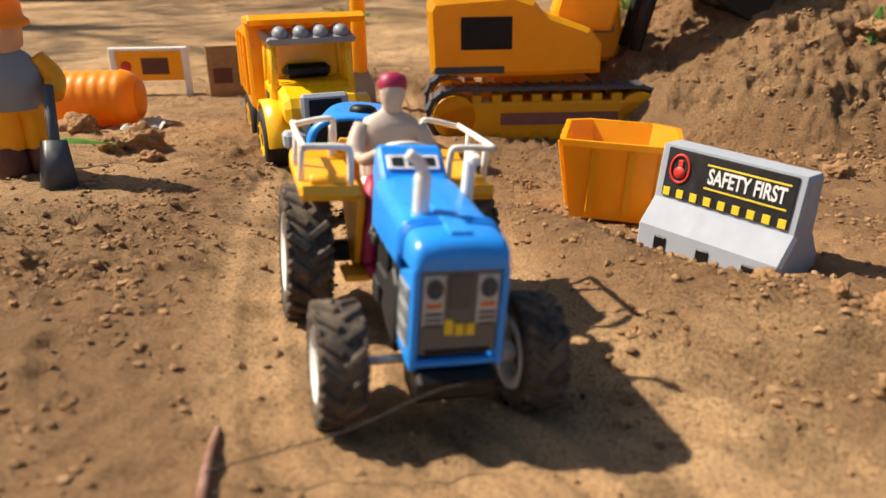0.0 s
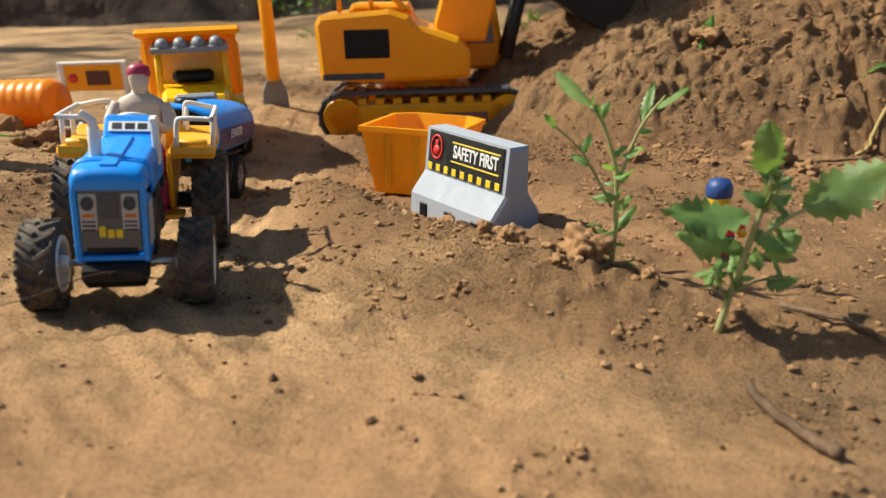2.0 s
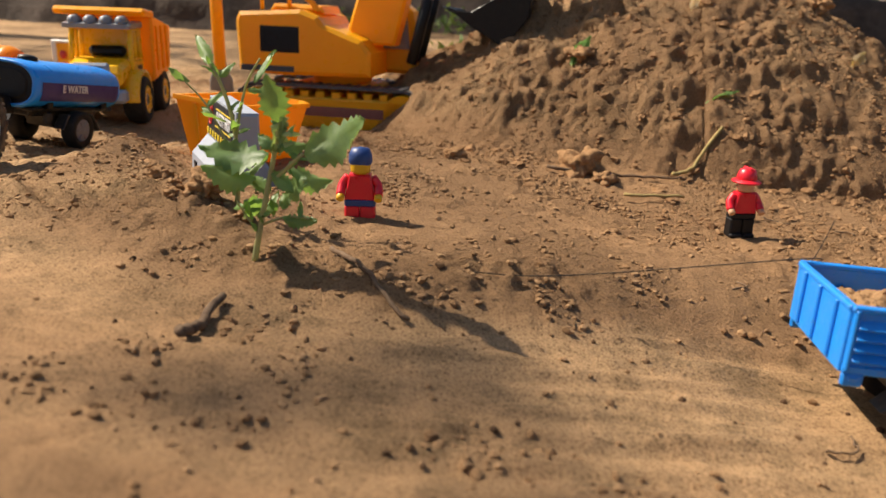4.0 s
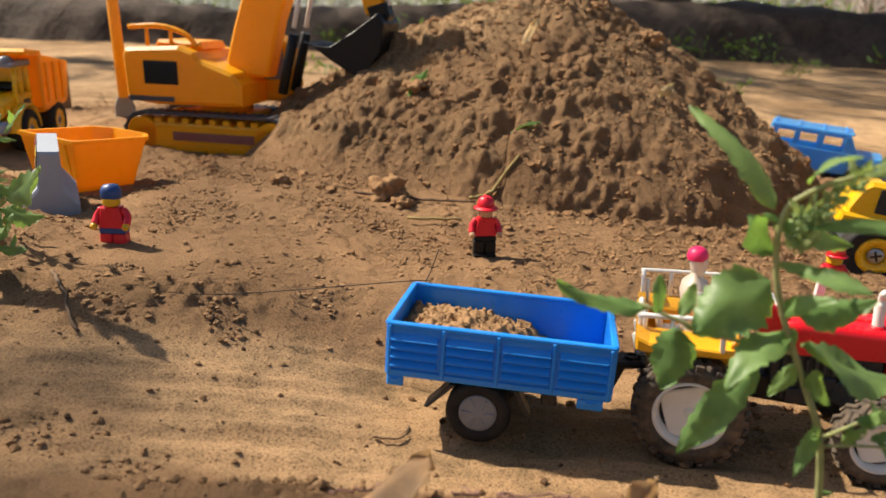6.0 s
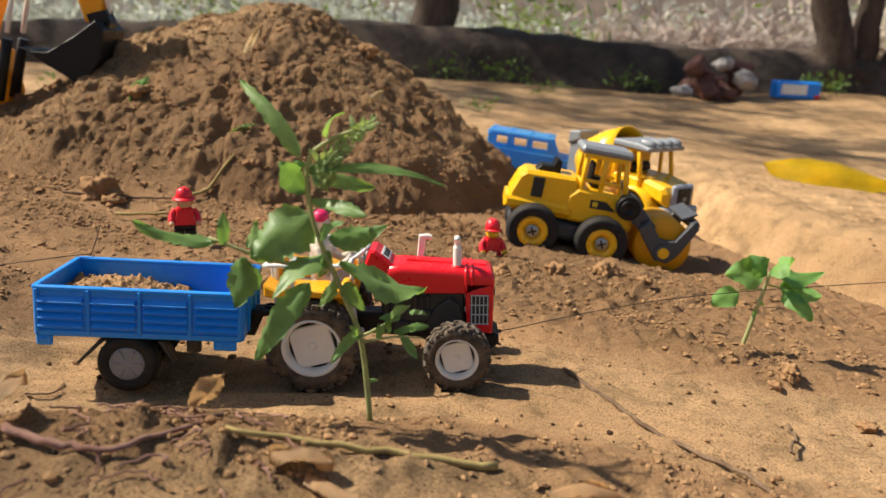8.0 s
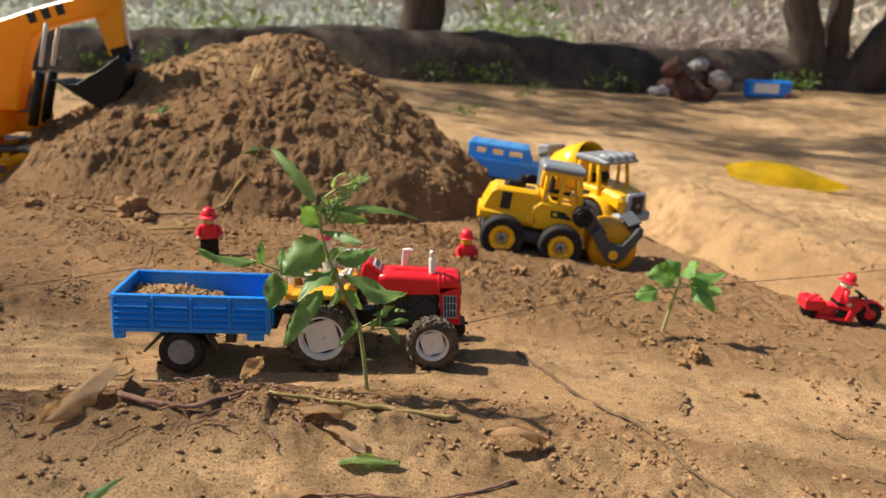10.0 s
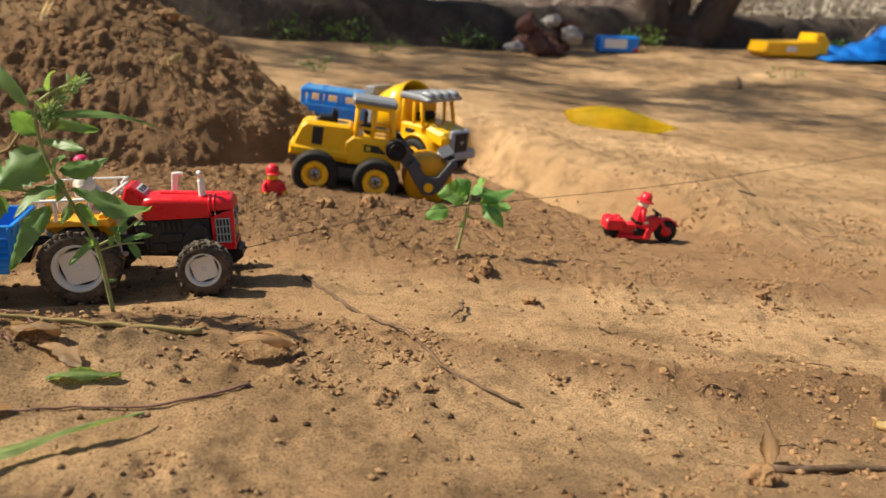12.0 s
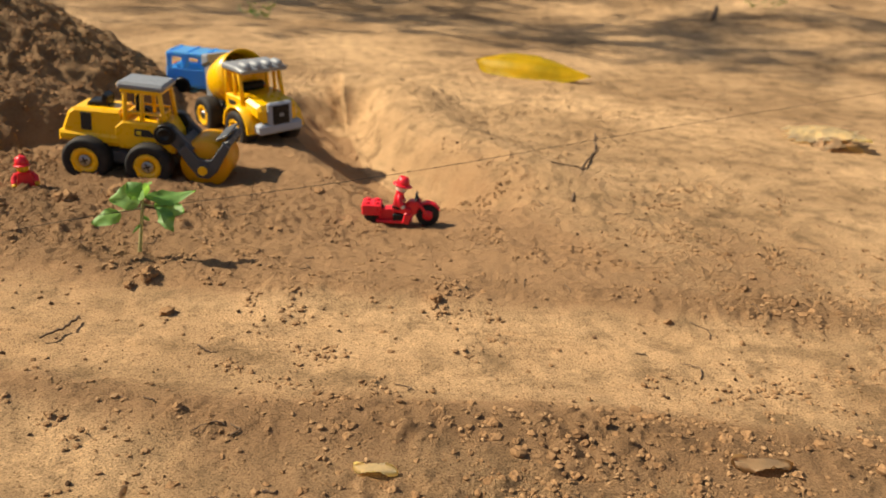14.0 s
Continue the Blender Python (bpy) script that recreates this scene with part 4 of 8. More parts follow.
    prism(b, [(-0.0150, 0.0460), (-0.0120, 0.0460), (-0.0135, 0.0600), (-0.0165, 0.0600)], -0.0080, 0.0080, 0.0012)
    part("seat", b, WHITE, root)
    b = B()
    wm = Matrix.Translation((0.0190, 0, 0.0635)) @ Vector((-0.55, 0, 0.83)).to_track_quat("Z", "Y").to_matrix().to_4x4()
    ring = [wm @ Vector((0.0082 * math.cos(math.tau * i / 24), 0.0082 * math.sin(math.tau * i / 24), 0)) for i in range(25)]
    tube(b, ring, 0.0011, 8, caps=False)
    for i in range(3):
        a = math.tau * i / 3 + 0.5
        rod(b, wm @ Vector((0, 0, 0)), wm @ Vector((0.0080 * math.cos(a), 0.0080 * math.sin(a), 0)), 0.0009)
    rod(b, wm @ Vector((0, 0, 0.001)), (0.0290, 0, 0.0560), 0.0012)
    part("steering_wheel", b, WHITE, root)
    b = B()
    lathe(b, [(0.0034, 0.0560), (0.0034, 0.0592), (0.0030, 0.0597), (0.0021, 0.0598)], Matrix.Translation((0.0730, -0.0066, 0)), 18)
    part("exhaust_base", b, paint, root)
    b = B()
    tube(b, smooth_path([(0.0730, -0.0066, 0.0580), (0.0730, -0.0066, 0.0640), (0.0730, -0.0066, 0.0695), (0.0730, -0.0076, 0.0728), (0.0728, -0.0108, 0.0752)], 5), [0.0023] * 11 + [0.0016] * 10, 12)
    part("exhaust_pipe", b, WHITE, root)
    b = B()
    prism(b, [(0.0500, 0.0520), (0.0542, 0.0520), (0.0558, 0.0690), (0.0590, 0.0690), (0.0592, 0.0712), (0.0570, 0.0720), (0.0520, 0.0716)], 0.0108, 0.0138, 0.0006)
    part("air_intake", b, WHITE, root)
    b = B()
    lathe(b, [(0.0013, 0.0605), (0.0013, 0.0613), (0.0008, 0.0616), (0.0001, 0.0616)], Matrix.Translation((0.0500, 0.0, 0)), 12)
    box(b, (0.0500, 0, 0.0616), (0.0018, 0.0004, 0.0004), 0.0001)
    part("screw", b, SCREW, root)
    # hitch
    b = B()
    prism(b, [(-0.0100, 0.0420), (-0.0160, 0.0420), (-0.0215, 0.0330), (-0.0200, 0.0300), (-0.0150, 0.0260), (-0.0100, 0.0260)], -0.0090, 0.0090, 0.0010)
    for s in (-1, 1):
        rod(b, (-0.0205, s * 0.0085, 0.0330), (-0.0235, s * 0.0085, 0.0480), 0.0022, n=12)
        box(b, (-0.0215, s * 0.0035, 0.0445), (0.0040, 0.0030, 0.0090), 0.0008)
    rod(b, (-0.0205, 0, 0.0310), (-0.0205, 0, 0.0470), 0.0020, n=12)
    part("hitch", b, WHITE, root, "white plastic towing hitch")
    return root


def small_wheel(root, x, y, r, w, side):
    b = B()
    mm = SIDEWAYS if side > 0 else Matrix.Rotation(math.pi / 2, 4, "X")
    h = w / 2
    lathe(b, [(r * 0.60, h * 0.55), (r * 0.58, h * 0.85), (r * 0.50, h * 0.78), (r * 0.18, h * 0.95), (0.0001, h * 1.0)], mm, 28)
    for i in range(6):
        box(b, (r * 0.34, 0, h * 0.86), (r * 0.34, r * 0.10, h * 0.24), 0.0003, mm @ Matrix.Rotation(math.tau * i / 6, 4, "Z"))
    hub = part("wheel", b, GREY, root, "grey six-spoke hub cap")
    hub.location = (x, y, r)
    b = B()
    lathe(b, [(r * 0.30, -h * 0.7), (r * 0.62, -h * 0.9), (r * 0.90, -h), (r, -h * 0.65), (r, h * 0.65), (r * 0.90, h), (r * 0.62, h * 0.9), (r * 0.55, h * 0.5), (r * 0.30, h * 0.5)], mm, 32, close=True)
    part("tyre", b, TYRE, hub)


def trailer_frame(root, length, back):
    """Black running gear shared by both trailers."""
    b = B()
    box(b, (back + length / 2, 0, 0.0255), (length * 0.80, 0.026, 0.0045), 0.0008)
    prism(b, [(-0.020, 0.0255), (0.020, 0.0255), (0.012, 0.0140), (-0.012, 0.0140)], -0.011, 0.011, 0.001)
    rod(b, (0, -0.022, 0.0143), (0, 0.022, 0.0143), 0.0015)
    for s in (-1, 1):
        prism(b, [(-0.0130, 0.0262), (-0.0240, 0.0140), (-0.0225, 0.0135), (-0.0100, 0.0262)], s * 0.0215 - 0.005, s * 0.0215 + 0.005, 0.0004)
        prism(b, [(0.0140, 0.0262), (0.0210, 0.0150), (0.0225, 0.0155), (0.0170, 0.0262)], s * 0.0215 - 0.004, s * 0.0215 + 0.004, 0.0004)
        box(b, (0.0300, s * 0.018, 0.0225), (0.0070, 0.0035, 0.0075), 0.0006)
    part("chassis", b, DARK, root, "black plastic chassis with mud flaps")
    b = B()
    prism(b, [(0.050, 0.0300), (0.0560, 0.0370), (0.0680, 0.0385), (0.0710, 0.0385), (0.0710, 0.0360), (0.0620, 0.0345), (0.0580, 0.0240), (0.050, 0.0240)], -0.0065, 0.0065, 0.0008)
    lathe(b, [(0.0034, 0.0383), (0.0034, 0.0392), (0.0022, 0.0392), (0.0022, 0.0384)], Matrix.Translation((0.0650, 0, 0)), 18)
    part("drawbar", b, BLACK, root)
    for s in (-1, 1):
        small_wheel(root, 0, s * 0.0225, 0.0143, 0.0105, s)


def tipping_trailer(m):
    root = thing("toy_trailer", "blue plastic toy farm trailer carrying a little soil", "toy trailer", m)
    x0, x1, hw, z0, z1 = -0.0410, 0.0550, 0.0280, 0.0285, 0.0530
    xm, ln = (x0 + x1) / 2, x1 - x0
    b = B()
    box(b, (xm, 0, z0 + 0.0010), (ln - 0.002, hw * 2 - 0.002, 0.0020), 0.0004)
    for i in range(12):
        box(b, (xm, -hw + 0.005 + i * 0.0044, z0 + 0.0022), (ln - 0.006, 0.0016, 0.0008), 0.0003)
    part("bed_floor", b, BLUE_BED, root)
    for s in (-1, 1):
        b = B()
        y = s * hw
        box(b, (xm, y, (z0 + z1) / 2), (ln, 0.0018, z1 - z0), 0.0004)
        box(b, (xm, y + s * 0.0002, z1 - 0.0010), (ln + 0.001, 0.0032, 0.0022), 0.0005)
        box(b, (xm, y + s * 0.0004, z0 + 0.0016), (ln, 0.0028, 0.0032), 0.0005)
        side_panel = part("side_panel", b, BLUE_BED, root)
        b = B()
        box(b, (0, s * 0.0012, 0), (0.0018, 0.0024, z1 - z0 - 0.002), 0.0005)
        stake = finish("stake", b, BLUE_BED)
        for i in range(5):
            ob = new("stake", stake)
            ob.parent = side_panel
            ob.location = (x0 + 0.0012 + i * (ln - 0.0024) / 4, y, (z0 + z1) / 2)
        b = B()
        prism(b, [(s * 0.0006, -0.0016), (s * 0.0034, -0.0010), (s * 0.0006, 0.0016)], -ln * 0.105, ln * 0.105, 0.0002, axis="x")
        louvre = finish("louvre", b, BLUE_BED)
        for i in range(4):
            for k in range(4):
                ob = new("louvre", louvre)
                ob.parent = side_panel
                ob.location = (x0 + (i + 0.5) * ln / 4, y, z0 + 0.0064 + k * 0.0040)
        for xc in (x0 + 0.004, x1 - 0.008):
            b = B()
            box(b, (xc, y + s * 0.0006, z0 - 0.0022), (0.0075 if xc < 0 else 0.0110, 0.0022, 0.0052), 0.0010)
            box(b, (xc, y + s * 0.0018, z0 - 0.0016), (0.0034, 0.0010, 0.0016), 0.0004)
            part("latch", b, BLUE_BED, root)
    for xe, nm in ((x0, "tailgate"), (x1, "front_panel")):
        b = B()
        box(b, (xe, 0, (z0 + z1) / 2), (0.0018, hw * 2, z1 - z0), 0.0004)
        box(b, (xe, 0, z1 - 0.0010), (0.0030, hw * 2, 0.0022), 0.0005)
        so = -1 if xe < 0 else 1
        for i in range(3):
            box(b, (xe + so * 0.0012, -hw * 0.6 + i * hw * 0.6, (z0 + z1) / 2), (0.0020, 0.0018, z1 - z0 - 0.003), 0.0005)
        part(nm, b, BLUE_BED, root)
    trailer_frame(root, ln, x0)
    return root


def water_tanker(m):
    root = thing("toy_water_tanker", "blue plastic toy water tanker with a printed purple band", "toy trailer", m)
    n = 40

    def ring(x, k, zc=0.0450):
        return [(x, 0.0255 * k * math.copysign(abs(math.cos(a)) ** 0.75, math.cos(a)), zc + 0.0165 * k * math.copysign(abs(math.sin(a)) ** 0.75, math.sin(a))) for a in (math.tau * i / n for i in range(n))]
    rings = [(-0.0520, 0.90), (-0.0505, 0.97), (-0.0480, 1.0), (0.0500, 1.0), (0.0530, 0.97), (0.0545, 0.90), (0.0540, 0.84), (0.0520, 0.83)]
    vs = [p for x, k in rings for p in ring(x, k)]
    fs = [[r * n + i, r * n + (i + 1) % n, (r + 1) * n + (i + 1) % n, (r + 1) * n + i] for r in range(len(rings) - 1) for i in range(n)]
    fs.append(list(range(n)))
    b = B()
    put(b, vs, fs, None, True)
    tank = part("tank", b, BLUE, root)
    b = B()
    put(b, ring(0.0520, 0.84), [list(range(n))[::-1]])
    put(b, ring(0.0528, 0.60) + ring(0.0522, 0.66), [[i, (i + 1) % n, n + (i + 1) % n, n + i] for i in range(n)])
    part("end_panel", b, BLACK, tank, "black end panel")
    for s in (-1, 1):
        b = B()
        vs, fs = [], []
        arcs = [radians(-27 + 5 * k) for k in range(8)]
        for x in (-0.0465, 0.0490):
            for a in arcs:
                vs.append((x, s * 0.0259 * abs(math.cos(a)) ** 0.75, 0.0450 + 0.0168 * math.copysign(abs(math.sin(a)) ** 0.75, math.sin(a))))
        for k in range(7):
            fs.append([k, k + 1, 8 + k + 1, 8 + k])
        put(b, vs, fs, None, True)
        part("band", b, PURPLE, tank, "dark purple printed band")
        mm = Matrix.Translation((0.012, s * 0.0268, 0.0447)) @ Matrix.Rotation(0 if s < 0 else math.pi, 4, "Z") @ Matrix.Rotation(math.pi / 2, 4, "X")
        letters("E WATER", 0.0074, mm, INK_WHITE, tank, "lettering", "white printed word on the band")
    b = B()
    lathe(b, [(0.0064, 0.0605), (0.0068, 0.0620), (0.0062, 0.0640), (0.0040, 0.0650), (0.0001, 0.0652)], Matrix.Translation((0.030, 0, 0)), 24)
    part("filler_cap", b, BLACK, root)
    b = B()
    box(b, (0.0, 0, 0.0290), (0.100, 0.040, 0.0030), 0.0008)
    for xx in (-0.034, 0.034):
        box(b, (xx, 0, 0.0320), (0.006, 0.046, 0.0060), 0.001)
    part("cradle", b, BLACK, root)
    trailer_frame(root, 0.104, -0.049)
    return root


def resting(x, y, heading, base, width, dz=0.0):
    """Pose of a vehicle whose rear axle is at (x, y): tilted to the ground under its wheels."""
    c, s = math.cos(radians(heading)), math.sin(radians(heading))
    def avg(px, py):
        return np.mean([ground_z(px + dx, py + dy) for dx in (-0.004, 0, 0.004) for dy in (-0.004, 0, 0.004)])
    zr = [avg(x - s * k, y + c * k) for k in (width, -width)]
    zf = [avg(x + c * base - s * k, y + s * base + c * k) for k in (width, -width)]
    fore = math.atan2(np.mean(zf) - np.mean(zr), base)
    side = math.atan2((zr[0] + zf[0] - zr[1] - zf[1]) / 2, 2 * width)
    return Matrix.Translation((x, y, float(np.mean(zr)) + dz)) @ Matrix.Rotation(radians(heading), 4, "Z") @ Matrix.Rotation(-fore, 4, "Y") @ Matrix.Rotation(side, 4, "X")


def driver(m, label, legs, skin, cap):
    """A moulded seated doll as one plain mesh: pale body, coloured cap and legs."""
    b = B()
    lathe(b, [(0.0001, 0.046), (0.0062, 0.047), (0.0070, 0.052), (0.0066, 0.060), (0.0078, 0.067), (0.0068, 0.0705), (0.0030, 0.0730), (0.0022, 0.0750)], Matrix.Diagonal((0.72, 1.12, 1, 1)), 20)
    lathe(b, [(0.0020, 0.0730), (0.0030, 0.0760), (0.0036, 0.0790), (0.0036, 0.0815), (0.0028, 0.0836), (0.0001, 0.0846)], Matrix.Translation((0.0010, 0, 0)), 18)
    lathe(b, [(0.0039, 0.0805), (0.0042, 0.0820), (0.0036, 0.0845), (0.0018, 0.0858), (0.0001, 0.0860)], Matrix.Translation((0.0004, 0, 0)), 18, 1)
    for s in (-1, 1):
        tube(b, smooth_path([(0, s * 0.0078, 0.0685), (0.0030, s * 0.0102, 0.0620), (0.0085, s * 0.0090, 0.0585), (0.0150, s * 0.0060, 0.0625)], 4), [0.0026] * 6 + [0.0019] * 5 + [0.0016] * 2, 10)
        tube(b, smooth_path([(-0.0020, s * 0.0040, 0.0490), (0.0100, s * 0.0075, 0.0480), (0.0140, s * 0.0085, 0.0360), (0.0150, s * 0.0090, 0.0250)], 4), [0.0036] * 5 + [0.0030] * 8, 10, legs)
        box(b, (0.0175, s * 0.0090, 0.0235), (0.0070, 0.0036, 0.0030), 0.001, None, legs)
    shift(b, lambda c: Vector((c.x * 1.12, c.y * (1.0 + 0.24 * min(1, max(0, (c.z - 0.052) / 0.008))), 0.046 + (c.z - 0.046) * (1.04 if c.z > 0.046 else 1))))
    return solid("driver_figure", b, [skin, cap, MAROON], label, "toy figure", m, "toy drivers")


BLUE_POSE = resting(-0.0245, 0.2540, -74.5, 0.073, 0.027)
tractor("toy_tractor", BLUE, "bright blue plastic toy tractor with mustard mudguards, on the sand track", BLUE_POSE)
driver(BLUE_POSE, "cream plastic driver figure with maroon legs on the blue tractor", 2, CREAM_GREY, MAROON)
TANK_POSE = resting(-0.0490, 0.3870, -85.0, 0.075, 0.022)
water_tanker(TANK_POSE)

RED_POSE = resting(0.5880, 0.1985, -2.0, 0.073, 0.027)
tractor("toy_tractor", RED, "red plastic toy tractor with mustard mudguards towing the trailer", RED_POSE)
driver(RED_POSE, "cream plastic driver figure with a pink cap on the red tractor", 0, CREAM, PINK)
TRAILER_POSE = resting(0.4950, 0.1800, 4.0, 0.075, 0.022)
tipping_trailer(TRAILER_POSE)


def load_heap():
    """Crumbly soil lying in the rear of the trailer."""
    xs, ys = np.linspace(-0.0398, 0.036, 90), np.linspace(-0.0268, 0.0268, 64)
    gx, gy = np.meshgrid(xs, ys)
    h = 0.0165 * np.clip(1 - ((gx + 0.016) / 0.044) ** 2, 0, 1) ** 0.8 * np.clip(1 - (gy / 0.036) ** 2, 0, 1) ** 0.6
    h = h + 0.0035 * fbm(gx, gy, 90, 4, 120, 0.6) * step(0, 0.006, h) + 0.0020 * billow(gx, gy, 210, 3, 130, 0.65) + 0.0012 * fbm(gx, gy, 420, 2, 133, 0.6) * step(0, 0.006, h)
    h = np.maximum(h, 0.0) + 0.0304
    b = B()
    nx = len(xs)
    vs = [tuple(v) for v in np.stack([gx, gy, h], -1).reshape(-1, 3)]
    fs = [[j * nx + i, j * nx + i + 1, (j + 1) * nx + i + 1, (j + 1) * nx + i] for j in range(len(ys) - 1) for i in range(nx - 1) if h[j, i] + h[j + 1, i + 1] > 0.0612]
    put(b, vs, fs, None, True)
    r = random.Random(4)
    for _ in range(420):
        x, y = r.uniform(-0.036, 0.022), r.uniform(-0.024, 0.024)
        i, j = int(np.argmin(abs(xs - x))), int(np.argmin(abs(ys - y)))
        s = r.uniform(0.0003, 0.0008)
        bmesh.ops.create_icosphere(b, subdivisions=1, radius=s, matrix=Matrix.Translation((x, y, h[j, i] + s * 0.3)) @ Matrix.Diagonal((1, 0.8, 0.7, 1)))
    for x, y, s in ((0.027, 0.004, 0.0026), (0.036, -0.003, 0.0013), (0.022, 0.012, 0.0022), (0.018, -0.010, 0.0016)):
        bmesh.ops.create_icosphere(b, subdivisions=2, radius=s, matrix=Matrix.Translation((x, y, 0.0312 + s * 0.6)) @ Matrix.Diagonal((1, 0.8, 0.75, 1)))
    bmesh.ops.delete(b, geom=[v for v in b.verts if not v.link_faces], context="VERTS")
    return solid("soil_load", b, LOAD, "small heap of crumbly brown soil in the trailer bed", "soil", TRAILER_POSE)


load_heap()

# ---------------------------------------------------------------- building-site machines
def block_tyre(r, w, side):
    b = B()
    h = w / 2
    mm = SIDEWAYS if side > 0 else Matrix.Rotation(math.pi / 2, 4, "X")
    lathe(b, [(r * 0.50, -h), (r * 0.86, -h), (r * 0.97, -h * 0.8), (r, -h * 0.4), (r, h * 0.4), (r * 0.97, h * 0.8), (r * 0.86, h), (r * 0.74, h * 0.92), (r * 0.60, h * 0.98), (r * 0.56, h * 0.6), (r * 0.50, h * 0.5)], mm, 40, close=True)
    return b


def machine_wheel(root, x, y, r, w, side):
    """Yellow hub with notches and a cross-head screw, in a plain black tyre."""
    mm = SIDEWAYS if side > 0 else Matrix.Rotation(math.pi / 2, 4, "X")
    h = w / 2
    b = B()
    lathe(b, [(r * 0.60, -h), (r * 0.60, h * 0.80), (r * 0.55, h * 0.95), (r * 0.38, h * 0.95), (r * 0.33, h * 0.70), (0.0001, h * 0.70)], mm, 32)
    for i in range(8):
        box(b, (r * 0.52, 0, h * 0.96), (r * 0.12, r * 0.13, h * 0.10), 0.0004, mm @ Matrix.Rotation(math.tau * i / 8, 4, "Z"))
    hub = part("wheel", b, YELLOW, root, "yellow plastic hub")
    hub.location = (x, y, r)
    part("tyre", block_tyre(r, w, side), TYRE, hub, "plain black rubber tyre")
    b = B()
    lathe(b, [(r * 0.26, h * 0.6), (r * 0.26, h * 0.84), (r * 0.20, h * 0.92), (0.0001, h * 0.92)], mm, 20)
    part("screw_head", b, SCREW, hub, "grey screw head")
    b = B()
    for a in (0, 1):
        box(b, (0, 0, h * 0.93), (r * 0.34, r * 0.07, h * 0.06), 0.0001, mm @ Matrix.Rotation(a * math.pi / 2 + 0.4, 4, "Z"))
    part("screw_slot", b, INK_BLACK, hub)


def road_roller(m):
    root = thing("toy_road_roller", "yellow and grey plastic toy road roller by the heap", "toy vehicle", m)
    r = 0.0235
    for x in (0.0, 0.062):
        for s in (-1, 1):
            machine_wheel(root, x, s * 0.027, r, 0.021, s)
    b = B()
    prism(b, [(-0.020, 0.034), (0.082, 0.034), (0.088, 0.024), (0.078, 0.016), (-0.014, 0.016), (-0.022, 0.026)], -0.016, 0.016, 0.002)
    for s in (-1, 1):
        box(b, (0.031, s * 0.0175, 0.026), (0.020, 0.005, 0.012), 0.001)
    part("chassis", b, DARKGREY, root)
    # rear engine cover
    b = B()
    prism(b, [(-0.026, 0.040), (-0.026, 0.049), (-0.020, 0.062), (-0.014, 0.066), (0.030, 0.067), (0.034, 0.064), (0.034, 0.036), (-0.020, 0.036)], -0.021, 0.021, 0.0025)
    prism(b, [(-0.029, 0.038), (-0.029, 0.046), (0.034, 0.046), (0.034, 0.038)], -0.0235, 0.0235, 0.002)
    cover = part("engine_cover", b, YELLOW, root)
    for s in (-1, 1):
        b = B()
        box(b, (-0.002, s * 0.0213, 0.0555), (0.0105, 0.0012, 0.0145), 0.0004)
        part("air_grille", b, INK_BLACK, cover, "black printed air grille")
    b = B()
    prism(b, [(-0.006, 0.066), (0.016, 0.066), (0.016, 0.075), (0.011, 0.077), (0.009, 0.071), (-0.002, 0.0705)], -0.010, 0.010, 0.001)
    part("exhaust_box", b, BLACK, root)
    # cab
    b = B()
    x0, x1, zb, zt, hw = 0.034, 0.070, 0.042, 0.085, 0.0215
    prism(b, [(0.026, 0.046), (0.026, 0.054), (0.034, 0.060), (0.078, 0.060), (0.086, 0.050), (0.086, 0.036), (0.030, 0.036)], -hw - 0.002, hw + 0.002, 0.002)
    for s in (-1, 1):
        for x, tilt in ((x0 + 0.002, 0.0), (0.053, 0.0), (x1, -0.006)):
            rod(b, (x - tilt, s * (hw - 0.0015), 0.058), (x, s * (hw - 0.0025), zt), 0.0024, n=8)
        box(b, ((x0 + x1) / 2, s * (hw - 0.002), 0.0665), (x1 - x0, 0.0028, 0.0024), 0.0006)
        box(b, ((x0 + x1) / 2, s * (hw - 0.002), zt - 0.001), (x1 - x0 + 0.004, 0.0034, 0.0034), 0.0006)
    for x in (x0 + 0.002, x1):
        box(b, (x, 0, zt - 0.001), (0.0034, hw * 2 - 0.004, 0.0034), 0.0006)
        box(b, (x, 0, 0.0600), (0.0034, hw * 2 - 0.004, 0.010), 0.0006)
    cab = part("cab", b, YELLOW, root)
    b = B()
    box(b, ((x0 + x1) / 2, 0, zt + 0.0030), (x1 - x0 + 0.010, hw * 2 + 0.002, 0.0062), 0.0022)
    part("roof", b, GREY, root, "grey plastic cab roof")
    b = B()
    box(b, (0.050, 0, 0.0645), (0.012, 0.016, 0.008), 0.002)
    box(b, (0.0445, 0, 0.072), (0.004, 0.016, 0.014), 0.0015)
    part("seat", b, BLACK, root)
    for s in (-1, 1):
        b = B()
        prism(b, [(0.046, 0.054), (0.060, 0.054), (0.070, 0.048), (0.046, 0.048)], s * (hw + 0.0022) - 0.0004, s * (hw + 0.0022) + 0.0004, 0.0002)
        sticker = part("sticker", b, INK_BLACK, cab, "black side sticker with a pale bar")
        b = B()
        box(b, (0.0505, s * (hw + 0.0027), 0.0510), (0.0046, 0.0004, 0.0032), 0.0001)
        part("sticker_bar", b, INK_YELLOW, sticker)
    # taller bodywork over the wheels
    for ob in list(root.children):
        if ob.name.split(".")[0] in ("engine_cover", "exhaust_box", "cab", "roof", "seat"):
            for o in [ob] + list(ob.children) + [g for c in ob.children for g in c.children]:
                for v in o.data.vertices:
                    v.co.z = 0.034 + (v.co.z - 0.034) * 1.25
    # drum arm: two bars from the cab to a beam behind the drum, then V-shaped side plates to a beam before it
    dx, dz = 0.120, 0.0255
